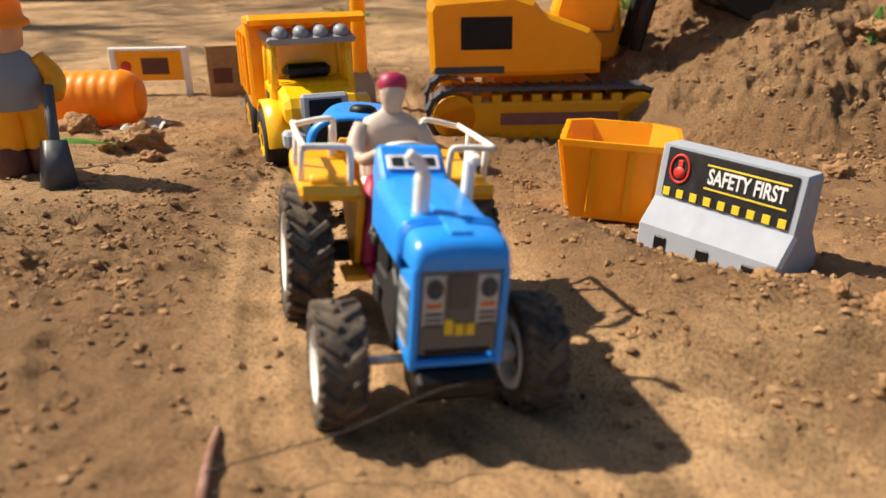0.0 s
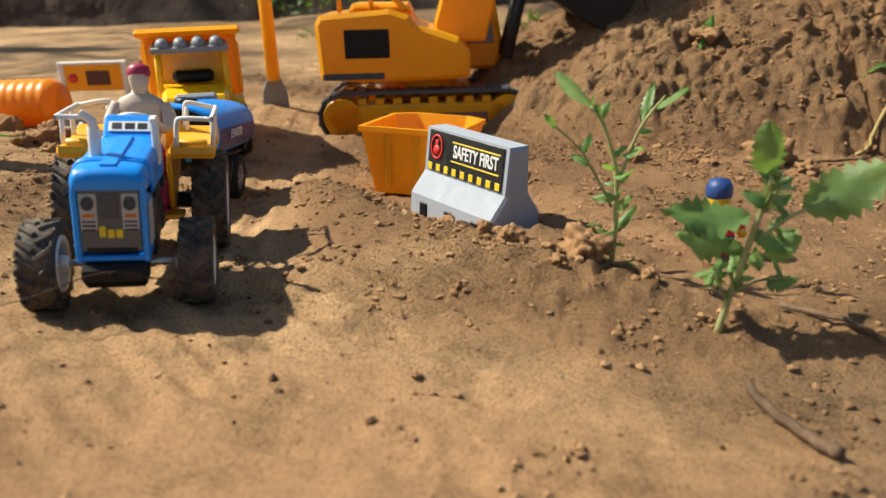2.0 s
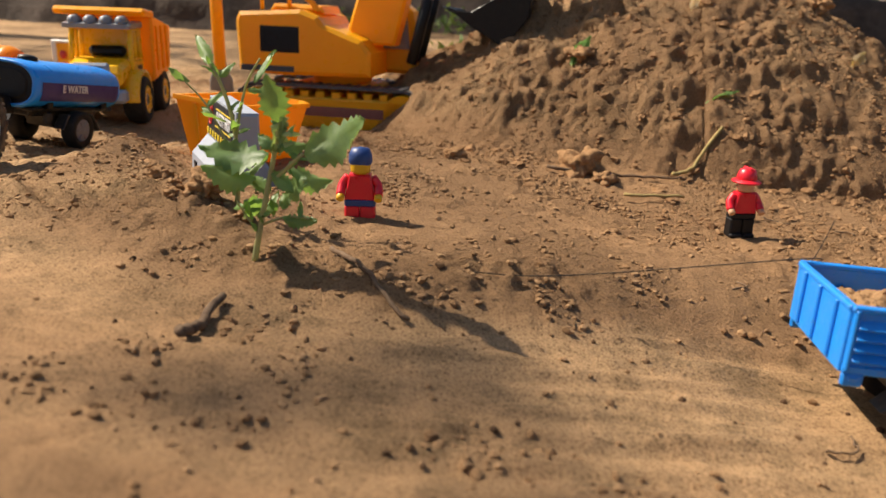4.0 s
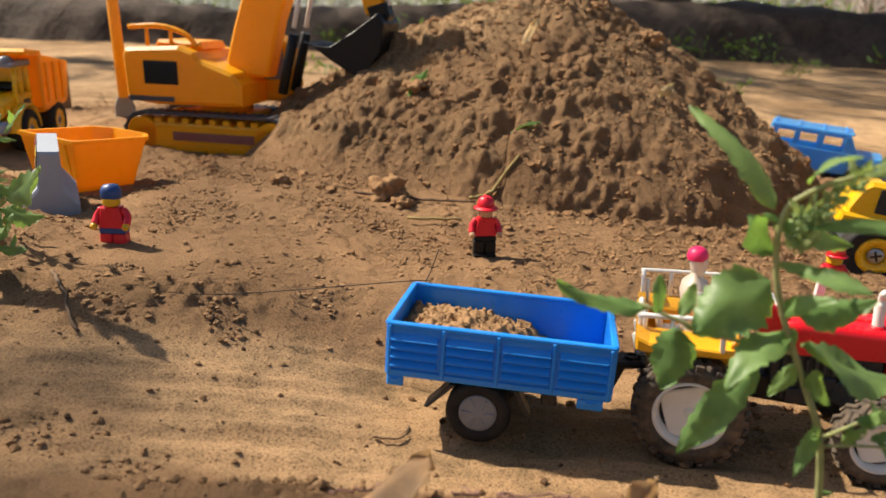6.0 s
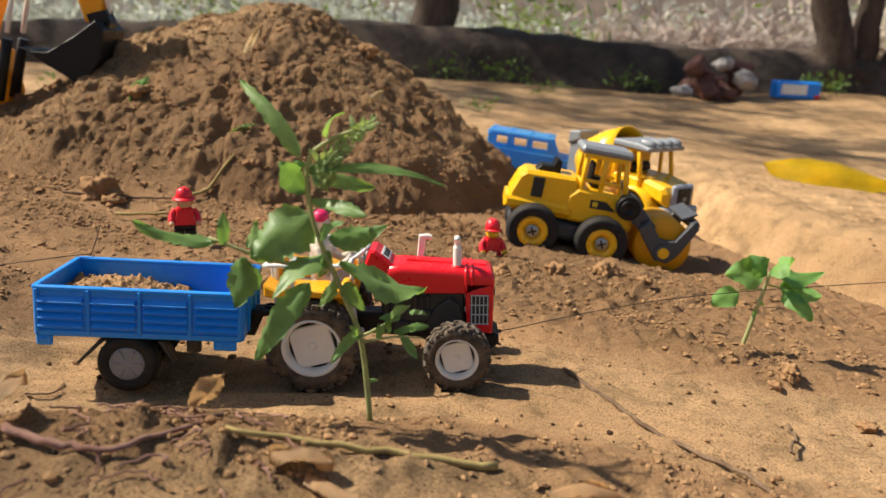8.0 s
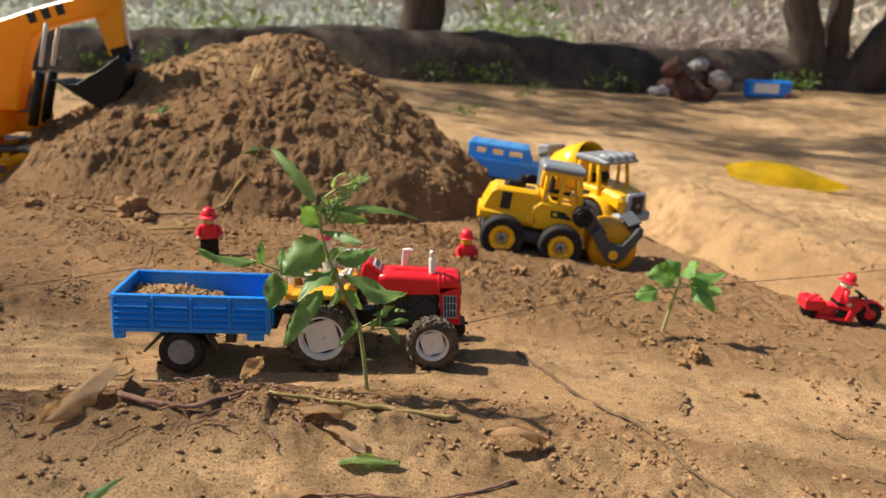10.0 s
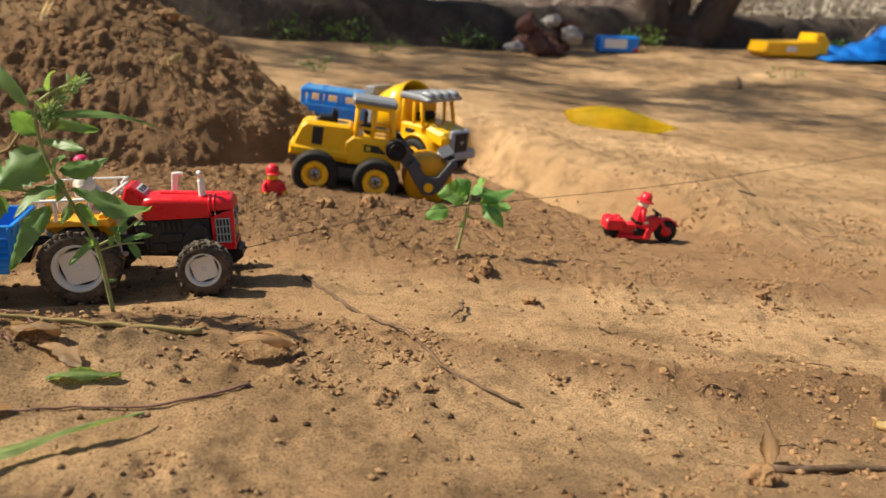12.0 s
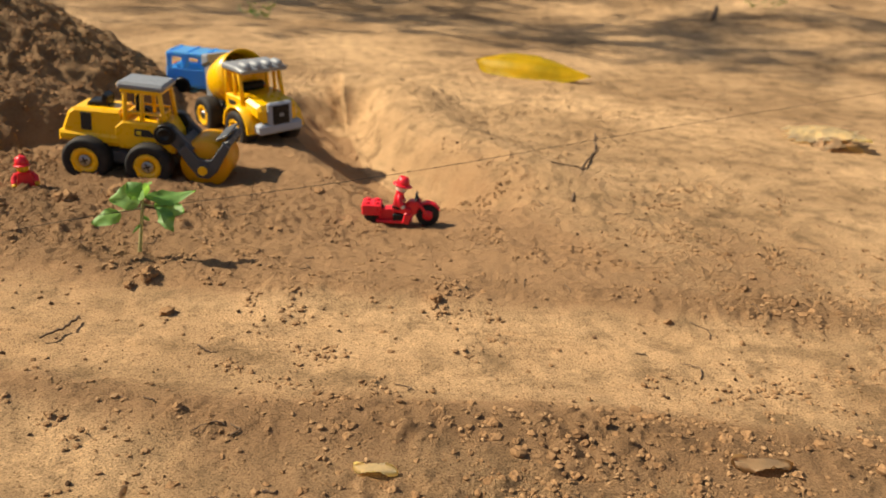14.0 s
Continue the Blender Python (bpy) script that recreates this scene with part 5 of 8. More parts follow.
    for s in (-1, 1):
        b = B()
        prism(b, [(0.070, 0.058), (0.076, 0.067), (0.086, 0.066), (0.107, 0.046), (0.099, 0.036)], s * 0.0245 - 0.0045, s * 0.0245 + 0.0045, 0.001)
        arm = part("drum_arm", b, DARKGREY, root, "dark grey plastic arm")
        b = B()
        rod(b, (0.0785, s * 0.019, 0.0585), (0.0785, s * 0.0335, 0.0585), 0.0105, n=28)
        lathe(b, [(0.0072, 0), (0.0072, 0.0012), (0.0050, 0.0014), (0.0046, 0.0006), (0.0001, 0.0006)], Matrix.Translation((0.0785, s * 0.0334, 0.0585)) @ (SIDEWAYS if s > 0 else Matrix.Rotation(math.pi / 2, 4, "X")), 24)
        part("pivot", b, BLACK, arm)
    b = B()
    for s in (-1, 1):
        prism(b, [(0.0945, 0.0385), (0.1025, 0.0475), (0.1145, 0.0335), (0.1215, 0.0325), (0.1280, 0.0335), (0.1395, 0.0525), (0.1465, 0.0480), (0.1335, 0.0205), (0.1260, 0.0125), (0.1150, 0.0130), (0.1060, 0.0235)], s * 0.0300 - 0.0030, s * 0.0300 + 0.0030, 0.0010)
    box(b, (0, 0, 0), (0.0125, 0.058, 0.0075), 0.001, pose(0.0990, 0, 0.0430, 0, 48, 0))
    box(b, (0, 0, 0), (0.0080, 0.058, 0.0065), 0.001, pose(0.1425, 0, 0.0500, 0, -30, 0))
    box(b, (0, 0, 0), (0.0140, 0.052, 0.0022), 0.0006, pose(0.1370, 0, 0.0560, 0, -30, 0))
    yoke = part("drum_yoke", b, DARKGREY, root, "dark grey plastic yoke")
    b = B()
    lathe(b, [(0.012, -0.0255), (0.0235, -0.0255), (0.0255, -0.0235), (0.0255, 0.0235), (0.0235, 0.0255), (0.012, 0.0255)], Matrix.Translation((dx, 0, dz)) @ SIDEWAYS, 48)
    part("drum", b, ORANGE, root, "smooth orange-yellow drum")
    for s in (-1, 1):
        b = B()
        rod(b, (dx, s * 0.026, 0.0215), (dx, s * 0.0350, 0.0215), 0.0078, n=24)
        part("drum_bearing", b, DARKGREY, yoke)
        b = B()
        rod(b, (dx, s * 0.0345, 0.0215), (dx, s * 0.0360, 0.0215), 0.0050, n=18)
        part("bearing_cap", b, YELLOW, yoke)
    for ob in root.children:
        if ob.name.split(".")[0] in ("drum_yoke", "drum"):
            ob.location.z += 0.004
            ob.location.x -= 0.003
    return root


def lorry_base(root, length, six):
    r = 0.0225
    xs = (0.0, length * 0.62) if not six else (0.0, 0.046, length * 0.72)
    for x in xs:
        for s in (-1, 1):
            machine_wheel(root, x, s * 0.030, r, 0.020, s)
    b = B()
    box(b, (length * 0.36, 0, 0.0270), (length * 1.05, 0.036, 0.012), 0.002)
    part("chassis", b, DARKGREY, root)
    return xs[-1]


def lorry_cab(root, xf):
    """Bonneted cab; xf: place of the front axle."""
    b = B()
    prism(b, [(xf + 0.000, 0.040), (xf + 0.000, 0.056), (xf + 0.004, 0.061), (xf + 0.032, 0.056), (xf + 0.036, 0.050), (xf + 0.036, 0.036), (xf + 0.020, 0.040)], -0.026, 0.026, 0.004)
    for s in (-1, 1):
        lathe(b, [(0.0255, -0.009), (0.0285, -0.009), (0.0285, 0.009), (0.0255, 0.009)], Matrix.Translation((xf, s * 0.029, 0.0225)) @ SIDEWAYS @ Matrix.Rotation(math.pi, 4, "Z"), 20, close=True, arc=math.pi)
    prism(b, [(xf - 0.034, 0.034), (xf - 0.034, 0.060), (xf + 0.004, 0.060), (xf + 0.004, 0.034)], -0.030, 0.030, 0.002)
    for s in (-1, 1):
        rod(b, (xf - 0.032, s * 0.027, 0.058), (xf - 0.032, s * 0.026, 0.088), 0.0030, n=8)
        rod(b, (xf + 0.002, s * 0.027, 0.058), (xf - 0.004, s * 0.026, 0.088), 0.0026, n=8)
        rod(b, (xf - 0.014, s * 0.027, 0.058), (xf - 0.015, s * 0.026, 0.088), 0.0022, n=8)
        box(b, (xf - 0.018, s * 0.026, 0.0875), (0.034, 0.004, 0.004), 0.001)
    box(b, (xf - 0.032, 0, 0.074), (0.003, 0.050, 0.030), 0.001)
    cab = part("cab", b, YELLOW, root)
    b = B()
    prism(b, [(xf - 0.038, 0.088), (xf + 0.010, 0.088), (xf + 0.011, 0.092), (xf - 0.004, 0.0945), (xf - 0.036, 0.0945)], -0.0305, 0.0305, 0.0015)
    for i in range(4):
        lathe(b, [(0.0056, 0), (0.0052, 0.010), (0.0030, 0.014), (0.0001, 0.015)], Matrix.Translation((xf - 0.004, -0.021 + i * 0.014, 0.0945)) @ Matrix.Rotation(math.pi / 2, 4, "Y"), 14)
    part("roof", b, GREY, root, "grey roof visor with four lamps")
    b = B()
    box(b, (xf + 0.037, 0, 0.044), (0.006, 0.032, 0.030), 0.0020)
    box(b, (xf + 0.034, 0, 0.029), (0.014, 0.058, 0.012), 0.0025)
    grille = part("grille", b, CONCRETE, root, "pale grey plastic radiator surround")
    b = B()
    box(b, (xf + 0.0402, 0, 0.0445), (0.0012, 0.022, 0.022), 0.0008)
    for i in range(5):
        box(b, (xf + 0.0410, 0, 0.0365 + i * 0.004), (0.001, 0.020, 0.0012), 0.0003)
    part("radiator", b, BLACK, grille)
    b = B()
    box(b, (xf + 0.0415, 0, 0.0445), (0.0006, 0.006, 0.004), 0.0002)
    part("badge", b, GREY, grille)
    for s in (-1, 1):
        b = B()
        box(b, (xf - 0.016, s * 0.0304, 0.051), (0.016, 0.0006, 0.006), 0.0002)
        part("sticker", b, INK_BLACK, cab)
    b = B()
    box(b, (xf - 0.022, 0, 0.066), (0.010, 0.034, 0.010), 0.003)
    part("seat", b, BLACK, root)
    return cab


def concrete_mixer(m):
    root = thing("toy_mixer_lorry", "yellow plastic toy concrete mixer lorry with grey fittings", "toy vehicle", m)
    xf = lorry_base(root, 0.125, False)
    lorry_cab(root, xf)
    # tilted drum, open towards the cab, with a grey hopper at its raised end
    dm = Matrix.Translation((0.014, 0, 0.0660)) @ Matrix.Rotation(radians(68), 4, "Y")
    b = B()
    lathe(b, [(0.0140, -0.034), (0.0200, -0.034), (0.0275, -0.018), (0.0305, 0.004), (0.0300, 0.032), (0.0285, 0.032), (0.0285, 0.004), (0.0255, -0.016), (0.0185, -0.031), (0.0140, -0.031)], dm, 44, close=True)
    drum = part("mixing_drum", b, YELLOW, root, "yellow mixing drum open at its lower end")
    # black disc across the hollow drum: the shade inside it, put into colour
    b = B()
    lathe(b, [(0.0001, -0.012), (0.0262, -0.012), (0.0262, -0.010), (0.0001, -0.010)], dm, 32)
    part("drum_inside", b, BLACK, drum, "black disc as painted shade inside the drum")
    for k in range(3):
        b = B()
        box(b, (0.0205, 0, 0.010), (0.0150, 0.0030, 0.038), 0.0008, dm @ Matrix.Rotation(k * math.tau / 3 + 0.5, 4, "Z") @ Matrix.Rotation(0.35, 4, "X"))
        part("blade", b, YELLOW, drum)
    b = B()
    prism(b, [(-0.036, 0.030), (-0.018, 0.030), (-0.018, 0.056), (-0.016, 0.078), (-0.018, 0.086), (-0.030, 0.088), (-0.036, 0.074)], -0.0140, 0.0140, 0.002)
    prism(b, [(-0.037, 0.074), (-0.018, 0.082), (-0.020, 0.091), (-0.036, 0.089)], -0.0165, 0.0165, 0.0015)
    part("rear_frame", b, GREY, root, "grey plastic hopper and stand")
    b = B()
    prism(b, [(0.030, 0.033), (0.050, 0.033), (0.046, 0.044), (0.034, 0.044)], -0.022, 0.022, 0.0015)
    part("drum_support", b, DARKGREY, root)
    return root


def tipper_lorry(m):
    root = thing("toy_tipper_lorry", "orange-yellow plastic toy tipper lorry with a grey grille", "toy vehicle", m)
    xf = lorry_base(root, 0.125, False)
    lorry_cab(root, xf)
    b = B()
    x0, x1 = -0.034, xf - 0.040
    for s in (-1, 1):
        prism(b, [(x0, 0.044), (x1, 0.038), (x1, 0.100), (x0 - 0.010, 0.088)], s * 0.037 - 0.002, s * 0.037 + 0.002, 0.001)
        for i in range(3):
            xx = x0 + 0.012 + i * 0.022
            prism(b, [(xx, 0.046), (xx + 0.006, 0.046), (xx + 0.006, 0.090), (xx, 0.088)], s * 0.040 - 0.0012, s * 0.040 + 0.0012, 0.0008)
    prism(b, [(x0, 0.040), (x1, 0.036), (x1, 0.042), (x0, 0.047)], -0.037, 0.037, 0.001)
    box(b, (x1 - 0.001, 0, 0.070), (0.004, 0.076, 0.062), 0.001)
    prism(b, [(x1 - 0.002, 0.098), (x1 - 0.002, 0.104), (xf - 0.006, 0.107), (xf + 0.000, 0.104), (xf - 0.004, 0.100)], -0.041, 0.041, 0.0015)
    part("tipper_body", b, ORANGE, root, "orange-yellow tipping body with a cab shield")
    b = B()
    prism(b, [(x0 - 0.010, 0.050), (x0 - 0.006, 0.046), (x0 - 0.012, 0.088), (x0 - 0.016, 0.088)], -0.035, 0.035, 0.001)
    part("tailgate", b, ORANGE, root)
    return root


def excavator(m):
    """Local x is the way the boom points; the origin lies under the middle of the tracks."""
    root = thing("toy_excavator", "orange-yellow plastic toy excavator with a black bucket over the heap", "toy vehicle", m)
    for s in (-1, 1):
        n, ln, r = 44, 0.158, 0.0240
        pts = []
        for i in range(n):
            t = i / n * (2 * ln + math.tau * r)
            if t < ln:
                pts.append((-ln / 2 + t, 2 * r))
            elif t < ln + math.pi * r:
                a = math.pi / 2 - (t - ln) / r
                pts.append((ln / 2 + r * math.cos(a), r + r * math.sin(a)))
            elif t < 2 * ln + math.pi * r:
                pts.append((ln / 2 - (t - ln - math.pi * r), 0))
            else:
                a = -math.pi / 2 - (t - 2 * ln - math.pi * r) / r
                pts.append((-ln / 2 + r * math.cos(a), r + r * math.sin(a)))
        b = B()
        y = s * 0.040
        inner = offset_loop(pts[::-1], 0.003)
        vs = [(p[0], y + k * 0.013, p[1]) for k in (-1, 1) for p in pts[::-1]] + [(p[0], y + k * 0.013, p[1]) for k in (-1, 1) for p in inner]
        fs = []
        for i in range(n):
            j = (i + 1) % n
            fs += [[i, j, n + j, n + i], [2 * n + j, 2 * n + i, 3 * n + i, 3 * n + j], [j, i, 2 * n + i, 2 * n + j], [n + i, n + j, 3 * n + j, 3 * n + i]]
        put(b, vs, fs)
        track = part("track", b, DARKGREY, root, "dark rubbery crawler track")
        b = B()
        box(b, (0, 0, 0), (0.0028, 0.027, 0.0022), 0.0004)
        pad = finish("track_pad", b, DARKGREY)
        for i in range(n):
            a, c = pts[i], pts[(i + 1) % n]
            ang = math.atan2(c[1] - a[1], c[0] - a[0])
            ob = new("track_pad", pad)
            ob.parent = track
            ob.matrix_basis = Matrix.Translation((a[0], y, a[1])) @ Matrix.Rotation(-ang, 4, "Y")
        b = B()
        prism(b, [(-ln / 2 - 0.006, 0.004), (ln / 2 + 0.006, 0.004), (ln / 2 + 0.016, 0.026), (ln / 2 - 0.004, 0.036), (-ln / 2 + 0.004, 0.036), (-ln / 2 - 0.016, 0.026)], y - 0.0145, y + 0.0145, 0.002)
        for xx in (-ln / 2, ln / 2):
            rod(b, (xx, y - 0.0145, r), (xx, y + 0.0145, r), 0.0185, n=24)
        for i in range(8):
            rod(b, (-0.060 + 0.017 * i, y - 0.0148, 0.0060), (-0.060 + 0.017 * i, y + 0.0148, 0.0070), 0.0064, n=14)
            box(b, (-0.060 + 0.017 * i, y, 0.0385), (0.009, 0.024, 0.007), 0.001)
        part("track_frame", b, ORANGE, track)
        b = B()
        box(b, (0.010, y + s * 0.0150, 0.0220), (0.100, 0.0006, 0.010), 0.0002)
        part("track_sticker", b, STICKER, track, "faded maroon strip")
    b = B()
    box(b, (0, 0, 0.030), (0.090, 0.060, 0.014), 0.003)
    lathe(b, [(0.030, 0.034), (0.032, 0.040), (0.032, 0.044)], None, 28)
    part("undercarriage", b, ORANGE, root)
    b = B()
    prism(b, [(-0.098, 0.048), (-0.100, 0.098), (-0.096, 0.106), (-0.030, 0.110), (-0.012, 0.104), (-0.006, 0.096), (0.034, 0.082), (0.044, 0.070), (0.044, 0.046), (-0.060, 0.044)], -0.050, 0.050, 0.004)
    prism(b, [(-0.070, 0.108), (-0.010, 0.106), (-0.014, 0.114), (-0.066, 0.115)], -0.030, 0.030, 0.003)
    body = part("house", b, ORANGE, root)
    for s in (-1, 1):
        b = B()
        box(b, (-0.052, s * 0.0500, 0.0800), (0.042, 0.0016, 0.026), 0.0015)
        box(b, (-0.052, s * 0.0506, 0.0800), (0.037, 0.0014, 0.021), 0.001)
        part("side_window", b, BLACK, body, "black side panel")
        b = B()
        box(b, (-0.066, s * 0.0500, 0.0505), (0.058, 0.0012, 0.006), 0.0005)
        part("side_strip", b, DARKGREY, body)
    b = B()
    tube(b, smooth_path([(-0.100, -0.030, 0.128), (-0.060, -0.030, 0.130), (-0.030, -0.030, 0.122), (-0.016, -0.030, 0.108)], 5), 0.0030, 8)
    for xx in (-0.078, -0.048):
        rod(b, (xx, -0.030, 0.108), (xx, -0.030, 0.130), 0.0022)
    part("handrail", b, ORANGE, root)
    # cab on the far side of the boom
    b = B()
    prism(b, [(0.030, 0.046), (0.074, 0.046), (0.080, 0.066), (0.072, 0.112), (0.060, 0.122), (0.030, 0.122)], 0.018, 0.050, 0.004)
    cab = part("cab", b, ORANGE, root)
    b = B()
    prism(b, [(0.038, 0.072), (0.070, 0.072), (0.066, 0.108), (0.058, 0.114), (0.038, 0.114)], 0.0165, 0.0515, 0.001)
    part("cab_window", b, GREY, cab)
    # boom
    b = B()
    spine = [(0.010, 0.085), (0.022, 0.125), (0.034, 0.160), (0.046, 0.176), (0.094, 0.194), (0.142, 0.208), (0.172, 0.216), (0.184, 0.214), (0.188, 0.204), (0.180, 0.192), (0.110, 0.172), (0.088, 0.160), (0.076, 0.130), (0.066, 0.090), (0.060, 0.068), (0.012, 0.068)]
    prism(b, spine, -0.014, 0.014, 0.003)
    boom = part("boom", b, ORANGE, root)
    for s in (-1, 1):
        b = B()
        for i in range(3):
            a = Vector((0.090 + i * 0.017, 0, 0.182 + i * 0.0055))
            box(b, (0, 0, 0), (0.010, 0.0006, 0.013), 0.0003, Matrix.Translation((a.x, s * 0.0142, a.z)) @ Matrix.Rotation(radians(-17), 4, "Y"))
        part("name_bars", b, INK_BLACK, boom, "black bars on the boom")
    b = B()
    prism(b, [(0.148, 0.224), (0.176, 0.236), (0.195, 0.226), (0.195, 0.150), (0.186, 0.138), (0.176, 0.140), (0.160, 0.196)], -0.010, 0.010, 0.002)
    part("stick", b, ORANGE, root)
    b = B()
    for s in (-1, 1):
        rod(b, (0.080, s * 0.018, 0.060), (0.096, s * 0.018, 0.126), 0.0058, n=14)
    part("hydraulic_sleeve", b, BLACK, root)
    for s in (-1, 1):
        b = B()
        rod(b, (0.096, s * 0.018, 0.124), (0.108, s * 0.018, 0.176), 0.0026)
        part("hydraulic_rod", b, WHITE, root, "pale hydraulic rod")
    b = B()
    rod(b, (0.190, 0, 0.226), (0.199, 0, 0.150), 0.0028)
    part("hydraulic_rod", b, WHITE, root, "pale hydraulic rod")
    b = B()
    prism(b, [(0.178, 0.148), (0.199, 0.154), (0.204, 0.140), (0.198, 0.126), (0.184, 0.130)], -0.012, 0.012, 0.002)
    part("bucket_link", b, BLACK, root)
    outline = [(0.122, 0.106), (0.143, 0.106), (0.172, 0.124), (0.196, 0.142), (0.203, 0.132), (0.199, 0.102), (0.184, 0.080), (0.171, 0.076), (0.143, 0.092)]
    lower = [(0.122, 0.106), (0.143, 0.092), (0.171, 0.076), (0.184, 0.080), (0.199, 0.102), (0.203, 0.132), (0.196, 0.142)]
    inner = [(0.1235, 0.1085), (0.1442, 0.0948), (0.1710, 0.0795), (0.1822, 0.0832), (0.1960, 0.1030), (0.1998, 0.1310), (0.1940, 0.1396)]
    b = B()
    prism(b, lower + inner[::-1], -0.0305, 0.0305, 0.0006)
    bucket = part("bucket", b, BLACK, root, "black plastic bucket")
    for s in (-1, 1):
        b = B()
        prism(b, outline, s * 0.032 - 0.0015, s * 0.032 + 0.0015, 0.0008)
        part("bucket_cheek", b, BLACK, bucket)
    for i in range(5):
        b = B()
        prism(b, [(0.112, 0.110), (0.128, 0.107), (0.128, 0.102)], -0.0285 + i * 0.0142 - 0.003, -0.0285 + i * 0.0142 + 0.003, 0.0006)
        part("bucket_tooth", b, BLACK, bucket)
    for ob in root.children:
        if not ob.name.startswith("track"):
            ob.location.z += 0.012
        if ob.name.split(".")[0] in ("boom", "stick", "bucket", "bucket_link", "hydraulic_rod"):
            ob.location.z += 0.0085
    return root


def jeep(m):
    root = thing("toy_jeep", "glossy bright blue plastic toy jeep with open windows", "toy vehicle", m)
    b = B()
    for s in (-1, 1):
        prism(b, [(-0.060, 0.012), (0.062, 0.012), (0.064, 0.030), (0.034, 0.036), (-0.060, 0.036)], s * 0.026 - 0.0012, s * 0.026 + 0.0012, 0.0006)
        for x0, x1 in ((-0.060, -0.053), (-0.034, -0.028), (-0.008, -0.002), (0.020, 0.026)):
            prism(b, [(x0, 0.035), (x1 + (0.010 if x0 > 0.01 else 0), 0.035), (x1, 0.054), (x0, 0.054)], s * 0.0255 - 0.0012, s * 0.0255 + 0.0012, 0.0004)
        prism(b, [(-0.060, 0.052), (0.026, 0.052), (0.024, 0.057), (-0.058, 0.057)], s * 0.0250 - 0.0014, s * 0.0250 + 0.0014, 0.0005)
    box(b, (-0.016, 0, 0.0575), (0.088, 0.052, 0.003), 0.0012)
    box(b, (0.044, 0, 0.0335), (0.040, 0.052, 0.004), 0.0015)
    box(b, (0.062, 0, 0.022), (0.004, 0.052, 0.020), 0.001)
    box(b, (-0.060, 0, 0.024), (0.003, 0.052, 0.024), 0.001)
    box(b, (-0.060, 0, 0.054), (0.003, 0.050, 0.006), 0.001)
    box(b, (0, 0, 0.012), (0.120, 0.050, 0.003), 0.001)
    for xx in (-0.056, -0.030, -0.004, 0.020):
        box(b, (xx, 0, 0.0600), (0.0018, 0.044, 0.0022), 0.0004)
    part("body", b, JEEPBLUE, root)
    for x in (-0.038, 0.040):
        for s in (-1, 1):
            b = B()
            lathe(b, [(0.0001, -0.004), (0.011, -0.004), (0.012, -0.002), (0.012, 0.003), (0.010, 0.004), (0.006, 0.003), (0.0001, 0.003)], Matrix.Translation((x, s * 0.027, 0.012)) @ (SIDEWAYS if s > 0 else Matrix.Rotation(math.pi / 2, 4, "X")), 22)
            part("wheel", b, BLACK, root)
    b = B()
    box(b, (-0.063, 0.012, 0.030), (0.003, 0.010, 0.012), 0.001)
    part("tail_lamp", b, RED, root)
    return root


def loose_bin(m):
    root = thing("toy_tipper_bed", "loose orange-yellow plastic tipper bed lying on the sand", "toy part", m)

    def hopper(k, z):
        return [(-0.034 * k, -0.040 * k, z), (0.030 * k, -0.040 * k, z), (0.034 * k, 0.034 * k, z), (0.020 * k, 0.046 * k, z), (-0.020 * k, 0.046 * k, z), (-0.034 * k, 0.034 * k, z)]
    lv = [hopper(0.78, 0.0), hopper(1.0, 0.038), hopper(1.05, 0.038), hopper(1.05, 0.041), hopper(0.96, 0.041), hopper(0.74, 0.003)]
    b = B()
    vs = [p for ring in lv for p in ring]
    fs = [[r * 6 + i, r * 6 + (i + 1) % 6, (r + 1) * 6 + (i + 1) % 6, (r + 1) * 6 + i] for r in range(5) for i in range(6)]
    fs += [list(range(6))[::-1], [30 + i for i in range(6)]]
    put(b, vs, fs)
    part("hopper", b, ORANGE, root)
    b = B()
    for yy in (-0.020, 0.0, 0.020):
        prism(b, [(-0.030, 0.004), (-0.0275, 0.004), (-0.035, 0.037), (-0.0375, 0.037)], yy - 0.002, yy + 0.002, 0.0005)
    for xx in (-0.016, 0.004, 0.020):
        prism(b, [(-0.0345, 0.004), (-0.032, 0.004), (-0.039, 0.037), (-0.0415, 0.037)], xx - 0.002, xx + 0.002, 0.0005, axis="x")
    part("rib", b, ORANGE, root)
    b = B()
    for xx in (-0.018, 0.016):
        box(b, (xx, -0.012, -0.004), (0.010, 0.020, 0.008), 0.001)
    part("foot", b, ORANGE, root)
    return root


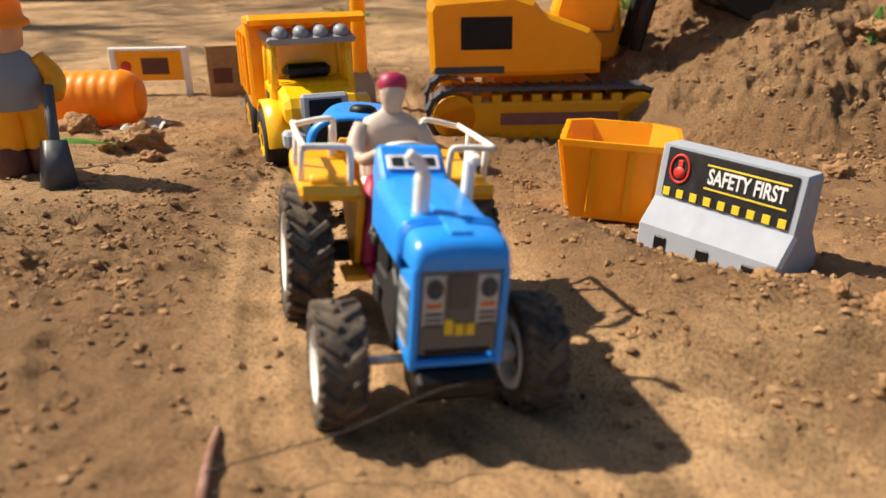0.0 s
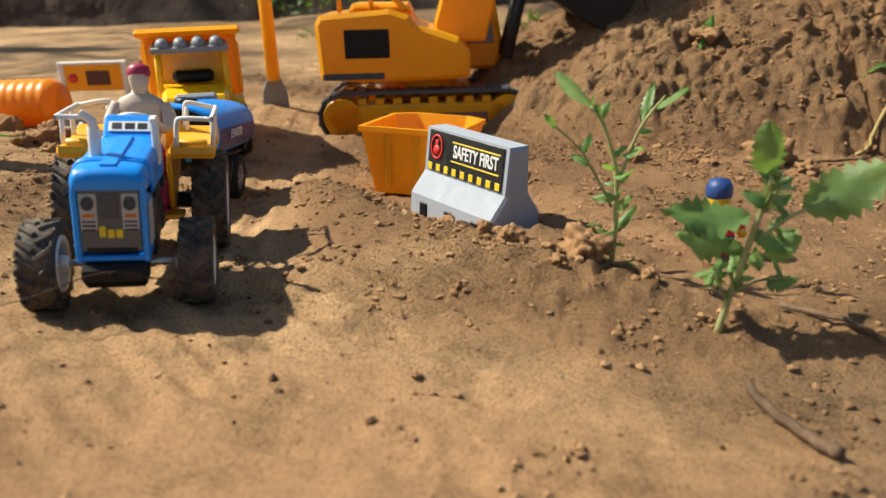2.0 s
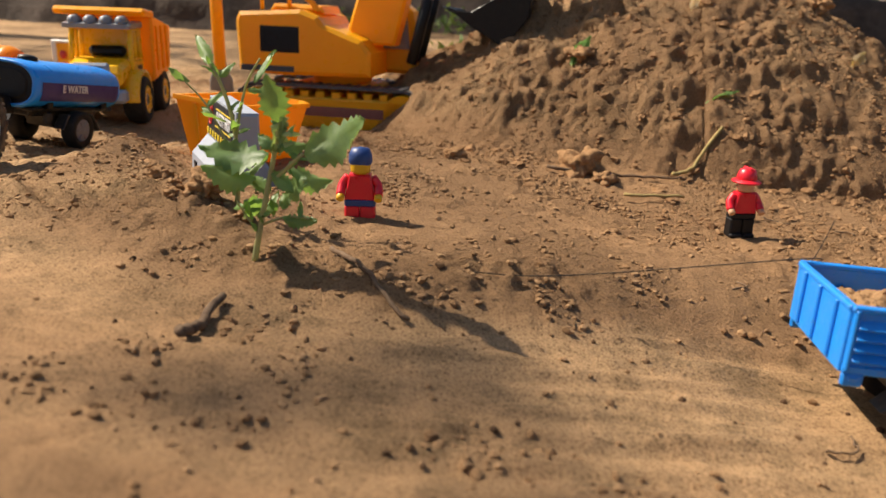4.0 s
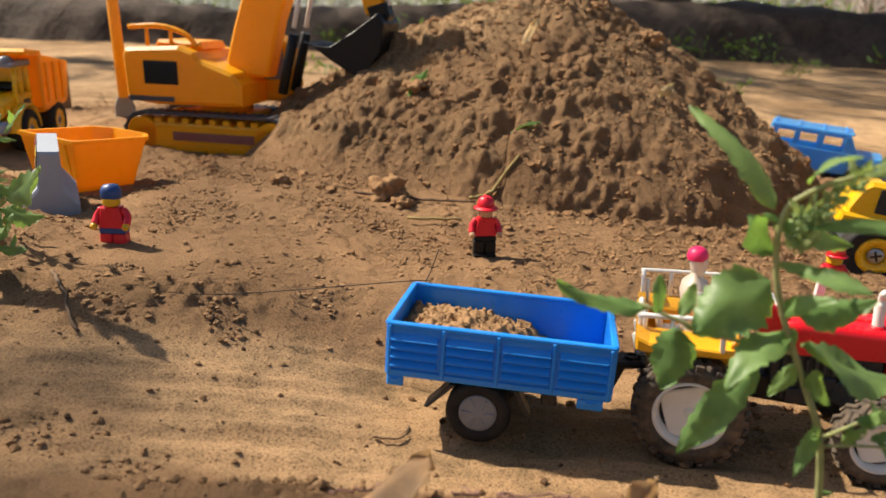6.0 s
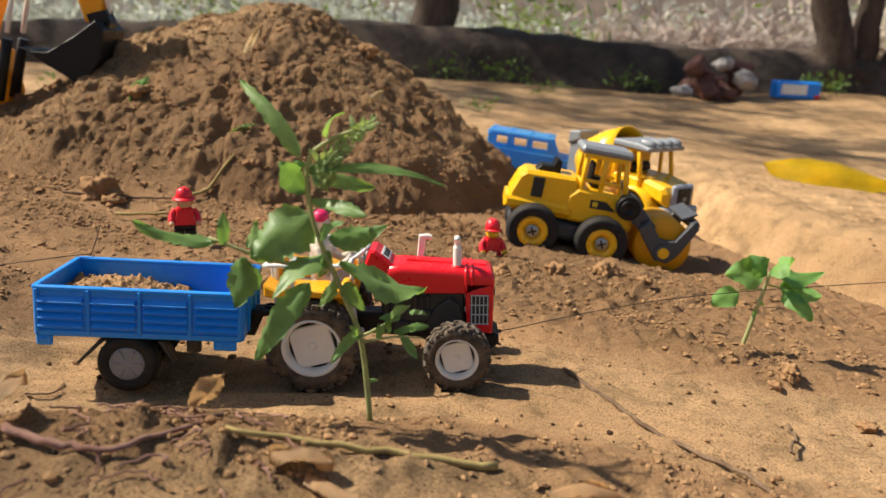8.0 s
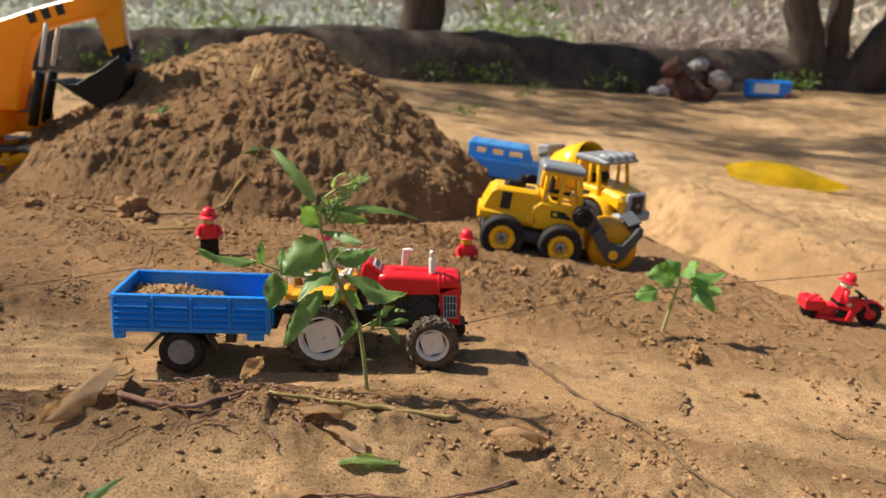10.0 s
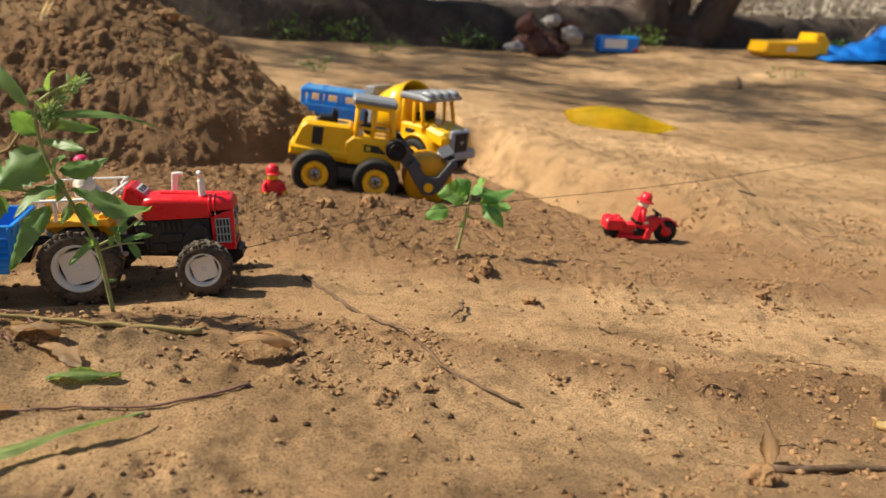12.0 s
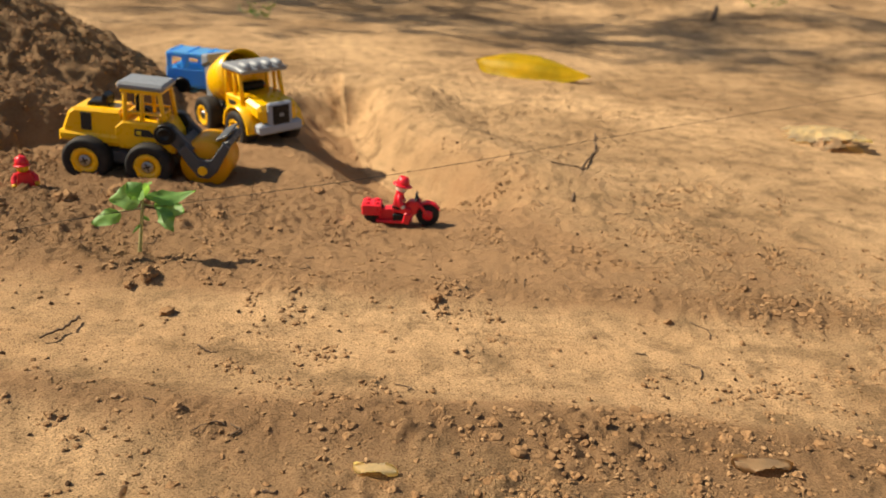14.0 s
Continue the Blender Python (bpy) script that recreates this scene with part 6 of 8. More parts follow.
def barrier(m):
    root = thing("toy_road_barrier", "pale grey moulded toy road barrier with a safety sign", "toy barrier", m)
    ln = 0.080
    b = B()
    prism(b, [(-0.0185, 0.0), (-0.0185, 0.010), (-0.0085, 0.0200), (-0.0068, 0.0415), (0.0068, 0.0415), (0.0085, 0.0200), (0.0185, 0.010), (0.0185, 0.0)], -ln / 2, ln / 2, 0.0016, Matrix.Rotation(math.pi / 2, 4, "Z"))
    body = part("body", b, CONCRETE, root)
    # no holes are cut: black blocks on the face paint the shade in them
    b = B()
    for xx in (-0.025, 0.0, 0.025):
        box(b, (xx, -0.0187, 0.0035), (0.0070, 0.0012, 0.0070), 0.0006)
    part("drain_hole", b, BLACK, body)
    n = Vector((0, -1, 0.079)).normalized()
    q = Matrix.Translation((0, -0.00785, 0.0310)) @ Matrix.Rotation(radians(90 - 4.5), 4, "X")
    b = B()
    box(b, (0, 0, 0.0003), (0.070, 0.0195, 0.0006), 0.0002, q)
    sign = part("sign", b, INK_BLACK, root, "black sign with yellow and white print")
    letters("SAFETY FIRST", 0.0082, q @ Matrix.Translation((0.0105, 0.0018, 0.0008)) @ Matrix.Diagonal((0.84, 1, 1, 1)), INK_WHITE, sign, "lettering")
    b = B()
    box(b, (0.0105, 0.0062, 0.0008), (0.044, 0.0007, 0.0004), 0.0001, q)
    box(b, (0.0105, -0.0028, 0.0008), (0.044, 0.0007, 0.0004), 0.0001, q)
    for i in range(9):
        box(b, (-0.032 + i * 0.008, -0.0078, 0.0008), (0.0040, 0.0034, 0.0004), 0.0001, q)
    part("sign_stripe", b, INK_YELLOW, sign)
    b = B()
    lathe(b, [(0.0060, 0.0006), (0.0060, 0.0012), (0.0050, 0.0013), (0.0050, 0.0007)], q @ Matrix.Translation((-0.0265, 0.0020, 0)), 28, close=True)
    lathe(b, [(0.0001, 0.0006), (0.0034, 0.0006), (0.0032, 0.0012), (0.0001, 0.0012)], q @ Matrix.Translation((-0.0265, 0.0005, 0)) @ Matrix.Diagonal((1, 0.72, 1, 1)), 20)
    box(b, (-0.0265, 0.0042, 0.0010), (0.0028, 0.0026, 0.0006), 0.0002, q)
    part("sign_emblem", b, INK_RED, sign, "red ring with a plain red mark")
    return root


def motorbike(m):
    root = thing("toy_motorbike", "red plastic toy motorbike on the sand", "toy vehicle", m)
    b = B()
    prism(b, [(-0.020, 0.006), (-0.020, 0.016), (-0.008, 0.018), (0.004, 0.019), (0.010, 0.025), (0.017, 0.026), (0.021, 0.021), (0.017, 0.013), (0.008, 0.005)], -0.0050, 0.0050, 0.0012)
    prism(b, [(0.013, 0.006), (0.006, 0.003), (-0.022, 0.003), (-0.022, 0.006), (0.004, 0.007)], -0.0085, 0.0085, 0.0006)
    body = part("body", b, RED_FIG, root)
    b = B()
    box(b, (-0.0265, 0, 0.0165), (0.0190, 0.0200, 0.0110), 0.0012)
    for dx in (-0.0045, 0.0045):
        for dy in (-0.005, 0.005):
            rod(b, (-0.0265 + dx, dy, 0.0215), (-0.0265 + dx, dy, 0.0238), 0.0026, n=14)
    part("pannier", b, RED_FIG, root, "red studded rear box")
    b = B()
    lathe(b, [(0.0118, -0.0042), (0.0132, -0.0042), (0.0132, 0.0042), (0.0118, 0.0042)], Matrix.Translation((0.0275, 0, 0.0110)) @ SIDEWAYS @ Matrix.Rotation(math.pi + 0.5, 4, "Z"), 18, close=True, arc=2.2)
    for s in (-1, 1):
        rod(b, (0.0180, s * 0.0045, 0.0250), (0.0275, s * 0.0050, 0.0110), 0.0016, n=8)
        lathe(b, [(0.0052, 0), (0.0050, 0.0012), (0.0020, 0.0016), (0.0001, 0.0016)], Matrix.Translation((0.0275, s * 0.0030, 0.0110)) @ (SIDEWAYS if s > 0 else Matrix.Rotation(math.pi / 2, 4, "X")), 18)
    part("fork", b, RED_FIG, root, "red front fork and mudguard")
    b = B()
    rod(b, (0.0165, -0.0115, 0.0290), (0.0165, 0.0115, 0.0290), 0.0014)
    rod(b, (0.0165, 0, 0.024), (0.0165, 0, 0.0290), 0.0020)
    part("handlebar", b, BLACK, root)
    for x in (-0.024, 0.0275):
        b = B()
        lathe(b, [(0.0030, -0.0030), (0.0095, -0.0034), (0.0110, -0.002), (0.0110, 0.002), (0.0095, 0.0034), (0.0030, 0.0030)], Matrix.Translation((x, 0, 0.0110)) @ SIDEWAYS, 28)
        for i in range(18):
            box(b, (0, 0, 0.0110), (0.0016, 0.0056, 0.0010), 0.0002, Matrix.Translation((x, 0, 0.0110)) @ Matrix.Rotation(math.tau * i / 18, 4, "Y"))
        part("wheel", b, TYRE, root)
    for s in (-1, 1):
        b = B()
        box(b, (0.000, s * 0.0070, 0.0095), (0.0120, 0.0030, 0.0075), 0.001)
        part("engine_side", b, BLACK, root)
    return root


def block_figure(name, m, hat, head, torso, arm, legs, belt, label, sit=False, brim=False, hair=False):
    """A small block figure as one plain mesh without a face."""
    mats = [head, torso, arm, legs, belt, hat]
    b = B()
    if sit:
        for s in (-1, 1):
            box(b, (0.006, s * 0.0042, 0.0125), (0.018, 0.0074, 0.0070), 0.0010, None, 3)
            box(b, (0.0125, s * 0.0075, 0.0060), (0.0070, 0.0060, 0.0110), 0.0010, None, 3)
    else:
        for s in (-1, 1):
            box(b, (0, s * 0.0041, 0.0065), (0.0078, 0.0078, 0.0110), 0.0008, None, 3)
            box(b, (0.0012, s * 0.0041, 0.0012), (0.0100, 0.0078, 0.0024), 0.0006, None, 3)
    box(b, (0, 0, 0.0135), (0.0080, 0.0160, 0.0040), 0.0008, None, 4)
    prism(b, [(-0.0080, 0.0150), (0.0080, 0.0150), (0.0056, 0.0285), (-0.0056, 0.0285)], -0.0040, 0.0040, 0.0008, None, 1, "x")
    for s in (-1, 1):
        tube(b, smooth_path([(0, s * 0.0062, 0.0268), (0.0005, s * 0.0092, 0.0225), (0.0045, s * 0.0098, 0.0178)], 4), 0.0024, 9, 2)
        rod(b, (0.0040, s * 0.0098, 0.0182), (0.0070, s * 0.0098, 0.0160), 0.0021, n=9, slot=0)
    lathe(b, [(0.0030, 0.0280), (0.0030, 0.0290), (0.0050, 0.0295), (0.0052, 0.0305), (0.0052, 0.0370), (0.0046, 0.0382), (0.0030, 0.0384), (0.0030, 0.0392), (0.0001, 0.0392)], None, 20)
    if hair:
        lathe(b, [(0.0056, 0.0335), (0.0062, 0.0350), (0.0060, 0.0385), (0.0046, 0.0415), (0.0001, 0.0425)], Matrix.Translation((-0.0006, 0, 0)), 20, 5)
    else:
        lathe(b, [(0.0056, 0.0352), (0.0062, 0.0358), (0.0060, 0.0390), (0.0048, 0.0425), (0.0024, 0.0438), (0.0001, 0.0440)], None, 20, 5)
        box(b, (-0.0004, 0, 0.0432), (0.0092, 0.0020, 0.0020), 0.0006, None, 5)
        if brim:
            lathe(b, [(0.0050, 0.0352), (0.0088, 0.0346), (0.0092, 0.0352), (0.0086, 0.0358), (0.0058, 0.0368)], Matrix.Diagonal((1.05, 0.95, 1, 1)), 24, 5)
        else:
            lathe(b, [(0.0040, 0.0352), (0.0072, 0.0350), (0.0072, 0.0358), (0.0040, 0.0362)], Matrix.Translation((0.0020, 0, 0)), 20, 5)
    return solid(name, b, mats, label, "toy figure", m, "toy figures")


# -- placing
ROLLER = road_roller(pose(0.7390, 0.4950, ground_z(0.80, 0.495) - 0.004, 0, 7, -5))
ROLLER.scale = (1.01,) * 3
MX, MY = 0.876, 0.676
MIXER = concrete_mixer(pose(MX - 0.024, MY + 0.042, -0.070, 0, 3, -54))
MIXER.scale = (1.07,) * 3
TIPPER = tipper_lorry(pose(-0.1160, 0.5880, ground_z(-0.09, 0.58) - 0.003, 0, 0, -70))
TIPPER.scale = (0.97,) * 3
excavator(pose(0.0850, 0.6830, -0.0375, 0, 0, 2))
JEEP = jeep(pose(0.8000, 0.9300, ground_z(0.80, 0.93) - 0.003, 0, 5, -12))
JEEP.scale = (1.1,) * 3
BIN = loose_bin(pose(0.0990, 0.4160, ground_z(0.10, 0.40) + 0.002, -4, 3, -12))
BIN.scale = (0.96, 0.96, 1.08)
BARRIER = barrier(pose(0.1320, 0.3330, -0.0215, -3, 2, -49))
BARRIER.scale = (0.91, 1.0, 1.22)
BIKE = pose(1.0530, 0.3600, ground_z(1.053, 0.36) + 0.001, 0, 2, -8)
motorbike(BIKE)
block_figure("toy_rider_figure", BIKE @ pose(-0.006, 0, 0.0060, 0, 14, 0), RED_FIG, CREAM, RED_FIG, RED_FIG, RED_FIG, BLACK, "red plastic rider figure with a brimmed hat on the motorbike", True, True)
block_figure("toy_worker_figure", pose(0.2470, 0.2530, -0.0190, 0, 0, -78), NAVY, FACEYEL, RED_FIG, RED_FIG, RED_FIG, NAVY, "red plastic block figure with dark hair and a blue belt", hair=True)
block_figure("toy_worker_figure", pose(0.4580, 0.3750, -0.0380, 0, 0, -70), RED_FIG, SKIN, RED_FIG, RED_FIG, BLACK, BLACK, "red plastic firefighter figure with a brimmed helmet", brim=True)
block_figure("toy_worker_figure", pose(0.6980, 0.4100, -0.0590, 0, 0, -70), RED_FIG, FACEYEL, RED_FIG, RED_FIG, RED_FIG, RED_FIG, "red plastic capped figure sunk to the waist in soil")


def hat_figure(m):
    b = B()
    mats = [SKIN, GREY, DEEP_ORANGE, ORANGE, BROWN]
    for s in (-1, 1):
        lathe(b, [(0.0100, 0.000), (0.0105, 0.010), (0.0085, 0.016)], Matrix.Translation((0, s * 0.009, 0)), 16, 4)
        lathe(b, [(0.0085, 0.014), (0.0088, 0.030), (0.0090, 0.042)], Matrix.Translation((0, s * 0.007, 0)), 16, 3)
    lathe(b, [(0.0130, 0.036), (0.0150, 0.044), (0.0140, 0.058), (0.0085, 0.066), (0.0060, 0.068)], Matrix.Diagonal((0.85, 1.15, 1, 1)), 20, 1)
    for s in (-1, 1):
        tube(b, smooth_path([(0, s * 0.014, 0.062), (0.006, s * 0.021, 0.052), (0.016, s * 0.018, 0.044)], 5), 0.0055, 10, 3)
    lathe(b, [(0.0060, 0.066), (0.0095, 0.070), (0.0105, 0.078), (0.0095, 0.086)], None, 20, 0)
    lathe(b, [(0.0150, 0.080), (0.0150, 0.083), (0.0125, 0.085), (0.0120, 0.092), (0.0085, 0.099), (0.0001, 0.1015)], None, 24, 2)
    return solid("toy_builder_figure", b, mats, "larger toy builder figure with an orange hard hat and grey vest", "toy figure", m, "toy figures")


HAT = pose(-0.2380, 0.4150, ground_z(-0.238, 0.415), 0, 0, -60)
hat_figure(HAT)


def spade(m, label):
    root = thing("toy_spade", label, "toy tool", m)
    b = B()
    rod(b, (0, 0, 0.030), (0, 0, 0.160), 0.0070, n=14)
    part("shaft", b, ORANGE, root)
    b = B()
    prism(b, [(-0.014, 0.000), (0.014, 0.000), (0.013, 0.018), (0.006, 0.034), (-0.006, 0.034), (-0.013, 0.018)], -0.003, 0.003, 0.001)
    part("blade", b, GREY, root)
    return root


spade(pose(-0.0800, 0.7200, ground_z(-0.080, 0.720) - 0.004, 3, 0, 10), "toy spade with an orange shaft standing in the sand")
b = B()
tube(b, [HAT @ Vector((0.020, 0.016, 0.050)), HAT @ Vector((0.034, 0.012, 0.006))], [0.0030, 0.0030], 8)
tube(b, [HAT @ Vector((0.030, 0.013, 0.022)), HAT @ Vector((0.037, 0.011, -0.004))], [0.0075, 0.0110], 4)
solid("toy_shovel", b, DARKGREY, "dark grey plastic toy shovel held by the builder figure", "toy tool")


def ribbed_barrel(m):
    root = thing("ribbed_barrel", "bright orange ribbed plastic barrel lying on its side", "barrel", m)
    b = B()
    prof = [(0.024, 0.001), (0.030, 0.003), (0.034, 0.010)]
    for i in range(7):
        z = 0.016 + i * 0.0145
        prof += [(0.0375, z), (0.0385, z + 0.006), (0.0365, z + 0.0105)]
    prof += [(0.030, 0.122), (0.010, 0.124)]
    lying = Matrix.Rotation(-math.pi / 2, 4, "Y")
    lathe(b, prof, lying, 36)
    part("shell", b, DEEP_ORANGE, root)
    b = B()
    lathe(b, [(0.0001, -0.004), (0.010, -0.004), (0.012, -0.002), (0.024, -0.001), (0.025, 0.002), (0.0001, 0.002)], lying, 28)
    part("end_cap", b, DEEP_ORANGE, root)
    return root


BARREL = ribbed_barrel(pose(-0.2380, 0.5860, ground_z(-0.26, 0.586) + 0.020, 0, 0, 4))
BARREL.scale = (0.58,) * 3


def site_board(m):
    root = thing("toy_site_board", "small white-framed toy site board with an orange panel", "toy sign", m)
    for x in (-0.040, 0.040):
        b = B()
        box(b, (x, 0, 0.026), (0.007, 0.007, 0.054), 0.001)
        part("post", b, WHITE, root)
    b = B()
    box(b, (0, 0, 0.034), (0.074, 0.005, 0.032), 0.001)
    panel = part("panel", b, ORANGE, root)
    b = B()
    box(b, (0, 0, 0.0525), (0.088, 0.006, 0.004), 0.001)
    part("top_bar", b, WHITE, root)
    b = B()
    lathe(b, [(0.0060, 0.0026), (0.0060, 0.0034), (0.0001, 0.0034)], Matrix.Translation((-0.026, 0, 0.034)) @ Matrix.Rotation(math.pi / 2, 4, "X"), 18)
    part("panel_mark", b, INK_RED, panel)
    b = B()
    box(b, (0.006, -0.0028, 0.034), (0.030, 0.0008, 0.018), 0.0004)
    part("panel_bar", b, BROWN, panel)
    return root


BOARD = site_board(pose(-0.2900, 0.7500, ground_z(-0.29, 0.75) - 0.002, 0, 0, 2))
BOARD.scale = (0.88,) * 3


def card_box(m):
    root = thing("card_box", "small brown card box standing on the sand", "box", m)
    b = B()
    box(b, (0, 0, 0.030), (0.044, 0.036, 0.060), 0.0012)
    part("carton", b, CARD, root)
    b = B()
    box(b, (0, 0, 0.0606), (0.045, 0.037, 0.0016), 0.0005)
    part("lid", b, CARD, root)
    b = B()
    box(b, (-0.004, -0.0182, 0.026), (0.022, 0.0006, 0.018), 0.0002)
    part("print_patch", b, BROWN, root)
    return root


CARTON = card_box(pose(-0.2150, 0.7500, ground_z(-0.215, 0.75), 0, 0, 12))
CARTON.scale = (0.8,) * 3

# ---------------------------------------------------------------- weeds
def leaf_shape(bm, base, tip, w, up=(0, 0, 1), curl=0.12, fold=0.25, teeth=0.0, seed=0, slot=0, n=14, belly=0.8, wave=0.0):
    """A leaf blade from base to tip with a folded midrib, a bowed length and a toothed edge."""
    base, tip, up = Vector(base), Vector(tip), Vector(up)
    axis = tip - base
    ln = axis.length
    ax = axis.normalized()
    side = ax.cross(up)
    side = side.normalized() if side.length > 1e-4 else Vector((1, 0, 0))
    nrm = side.cross(ax).normalized()
    r = random.Random(seed)
    verts, faces = [], []
    for i in range(n + 1):
        t = i / n
        prof = math.sin(math.pi * min(1, t ** belly)) ** 0.7
        for k in (-2, -1, 0, 1, 2):
            e = abs(k) / 2
            tooth = 1 + (teeth * (0.9 if i % 2 else -0.9) + r.uniform(-0.1, 0.1) * (teeth > 0)) * (e == 1)
            s = k / 2 * w / 2 * prof * tooth
            lift = -fold * e * w * 0.5 * prof + curl * ln * math.sin(math.pi * t * 0.9) + r.uniform(-0.02, 0.02) * w * e + wave * w * e * math.sin(7 * t + 2.1 * k + seed)
            verts.append(base + ax * (ln * t) + side * s + nrm * lift)
    for i in range(n):
        for k in range(4):
            a = i * 5 + k
            faces.append([a, a + 1, a + 6, a + 5])
    put(bm, verts, faces, None, True, slot)


def weed(name, label, foot, scale, stems, leaves, spikes, leaf_mat, teeth, seed, small=0):
    """A weed from a drawn plan: stems and leaves in its own upright plane, with depth spread at random."""
    x, y = foot
    root = thing(name, label, "weed", pose(x, y, ground_z(x, y) - 0.001), "weeds")
    r = random.Random(seed)

    def at(p, depth):
        return Vector((p[0] * scale, depth, p[1] * scale))
    for k, (pts, r0, r1) in enumerate(stems):
        b = B()
        dp = 0.0 if k == 0 else r.uniform(-0.010, 0.010)
        path = smooth_path([at(p, dp * i / max(1, len(pts) - 1)) for i, p in enumerate(pts)], 4)
        tube(b, path, [r0 + (r1 - r0) * i / (len(path) - 1) for i in range(len(path))], 8)
        part("stem", b, STEM, root)
    for k, (p0, p1, w) in enumerate(leaves):
        d0, d1 = r.uniform(-0.004, 0.004), r.uniform(-0.016, 0.016)
        b = B()
        a, t = at(p0, d0), at(p1, d1)
        up = Vector((r.uniform(-0.4, 0.4), r.uniform(-1.1, -0.3), r.uniform(0.5, 1.0)))
        leaf_shape(b, a, t, w * (0.86 if w < 10 else 1.02) * scale, up, r.uniform(-0.10, 0.16), r.uniform(-0.1, 0.55), teeth, seed + k, 0, 16, r.uniform(0.68, 0.92), 0.14)
        part("leaf", b, leaf_mat, root)
    for k in range(small):
        pts, r0, r1 = stems[r.randrange(len(stems))]
        i = r.randrange(len(pts) - 1)
        p = Vector(pts[i]).lerp(Vector(pts[i + 1]), r.random())
        ang, ln = r.uniform(-0.5, 3.6), r.uniform(4, 9)
        b = B()
        leaf_shape(b, at(p, 0), at(p + Vector((math.cos(ang), math.sin(ang))) * ln, r.uniform(-0.006, 0.006)), ln * 0.4 * scale, (r.uniform(-0.4, 0.4), -0.8, 0.7), 0.1, r.uniform(0, 0.5), teeth, seed + 50 + k, 0, 8, 0.75, 0.15)
        part("leaf", b, leaf_mat, root)
    for p0, p1, w in spikes:
        b = B()
        a, t = at(p0, 0), at(p1, r.uniform(-0.004, 0.004))
        for i in range(260):
            f = r.random()
            c = a.lerp(t, f)
            s = w * scale * (1 - 0.6 * f)
            out = Vector((r.gauss(0, 1), r.gauss(0, 1), r.gauss(0, 1))).normalized()
            c = c + out * s * r.uniform(0.1, 0.42)
            leaf_shape(b, c, c + (out + (t - a).normalized() * 0.8) * r.uniform(0.0012, 0.0024), 0.0011, (0.3, -0.8, 0.6), 0.1, 0.3, 0, i, 0, 3)
        for i in range(10):
            c = a.lerp(t, r.random() * 0.9)
            leaf_shape(b, c, c + Vector((r.uniform(-0.008, 0.008), r.uniform(-0.006, 0.006), r.uniform(-0.001, 0.007))), 0.0026, (0.2, -1, 0.6), 0.1, 0.2, 0, i, 0, 5)
        part("seed_spike", b, SEEDS, root)
    return root


weed("tall_weed", "tall green weed with toothed leaves and a seed spike", (0.6200, 0.0930), 0.001,
     [([(0, 0), (-4.6, 36), (-12, 55.5), (-24, 84), (-26.6, 107), (-19, 116), (-8, 121)], 0.0012, 0.0007),
      ([(-17, 66), (-40, 69), (-64, 77)], 0.0009, 0.0006), ([(-6, 38), (6, 44), (14, 50)], 0.0007, 0.0004), ([(-5, 36), (8, 41), (20, 43)], 0.0006, 0.0003)],
     [((-29, 110), (-54.7, 135), 8), ((-20.5, 117), (-11.4, 127), 5.5), ((-22, 105), (25, 96.5), 6), ((-27, 96), (-36, 108), 10), ((-25.8, 105.6), (-1.5, 96.5), 9),
      ((-25.8, 93.5), (-3, 91.2), 7), ((-26, 87), (-47, 70.7), 20), ((-62, 76), (-88, 85), 9), ((-58, 75), (-58.5, 87), 6), ((-50, 72), (-47, 83), 6),
      ((-50, 70), (-54, 49.4), 13), ((-19.8, 71.4), (-37, 57.8), 11), ((-26, 60), (-46.4, 27.4), 11), ((-14, 69), (20.5, 55.5), 17), ((-18, 79), (4, 84.4), 10),
      ((-12, 62), (-4, 49), 8), ((6, 44), (14, 56), 6), ((8, 42), (22, 43), 5), ((10, 42), (18, 34), 5), ((-5, 40), (-15, 33.5), 6), ((-18, 74), (-22, 62), 7), ((-22, 78), (-10, 88), 7), ((-15, 62), (-22, 50), 6)],
     [((-26, 102), (-4, 124), 10), ((-22, 98), (-16, 108), 7)], LEAF, 0.09, 40, 16)
weed("leafy_weed", "green weed with broad jagged leaves beside the track", (0.2250, 0.1740), 0.00092,
     [([(0, 0), (3, 14.7), (7.7, 35), (13, 58), (14, 66)], 0.0015, 0.0009), ([(11, 40), (22, 50), (27, 54)], 0.0008, 0.0006), ([(4, 18), (16, 23), (27, 23)], 0.0006, 0.0004), ([(3, 14), (-3, 24), (-5, 30)], 0.0006, 0.0004)],
     [((13, 66), (10, 88), 13), ((27, 53), (57, 72), 19), ((8, 50), (-26, 53), 16), ((2, 40), (-21, 46), 14), ((-3, 30), (-4, 20), 11), ((8, 34), (-5, 40), 8), ((18, 45), (33, 38), 12),
      ((17, 32), (29, 41), 11), ((16, 23), (31, 22.5), 8), ((14, 27), (15, 34), 7), ((9, 30), (6, 20), 6), ((14, 60), (22, 66), 6), ((12, 55), (4, 60), 7), ((15, 56), (26, 56), 8), ((4, 22), (8, 32), 6), ((10, 44), (22, 36), 8)],
     [((12, 52), (16, 66), 6)], LEAF, 0.20, 60, 14)
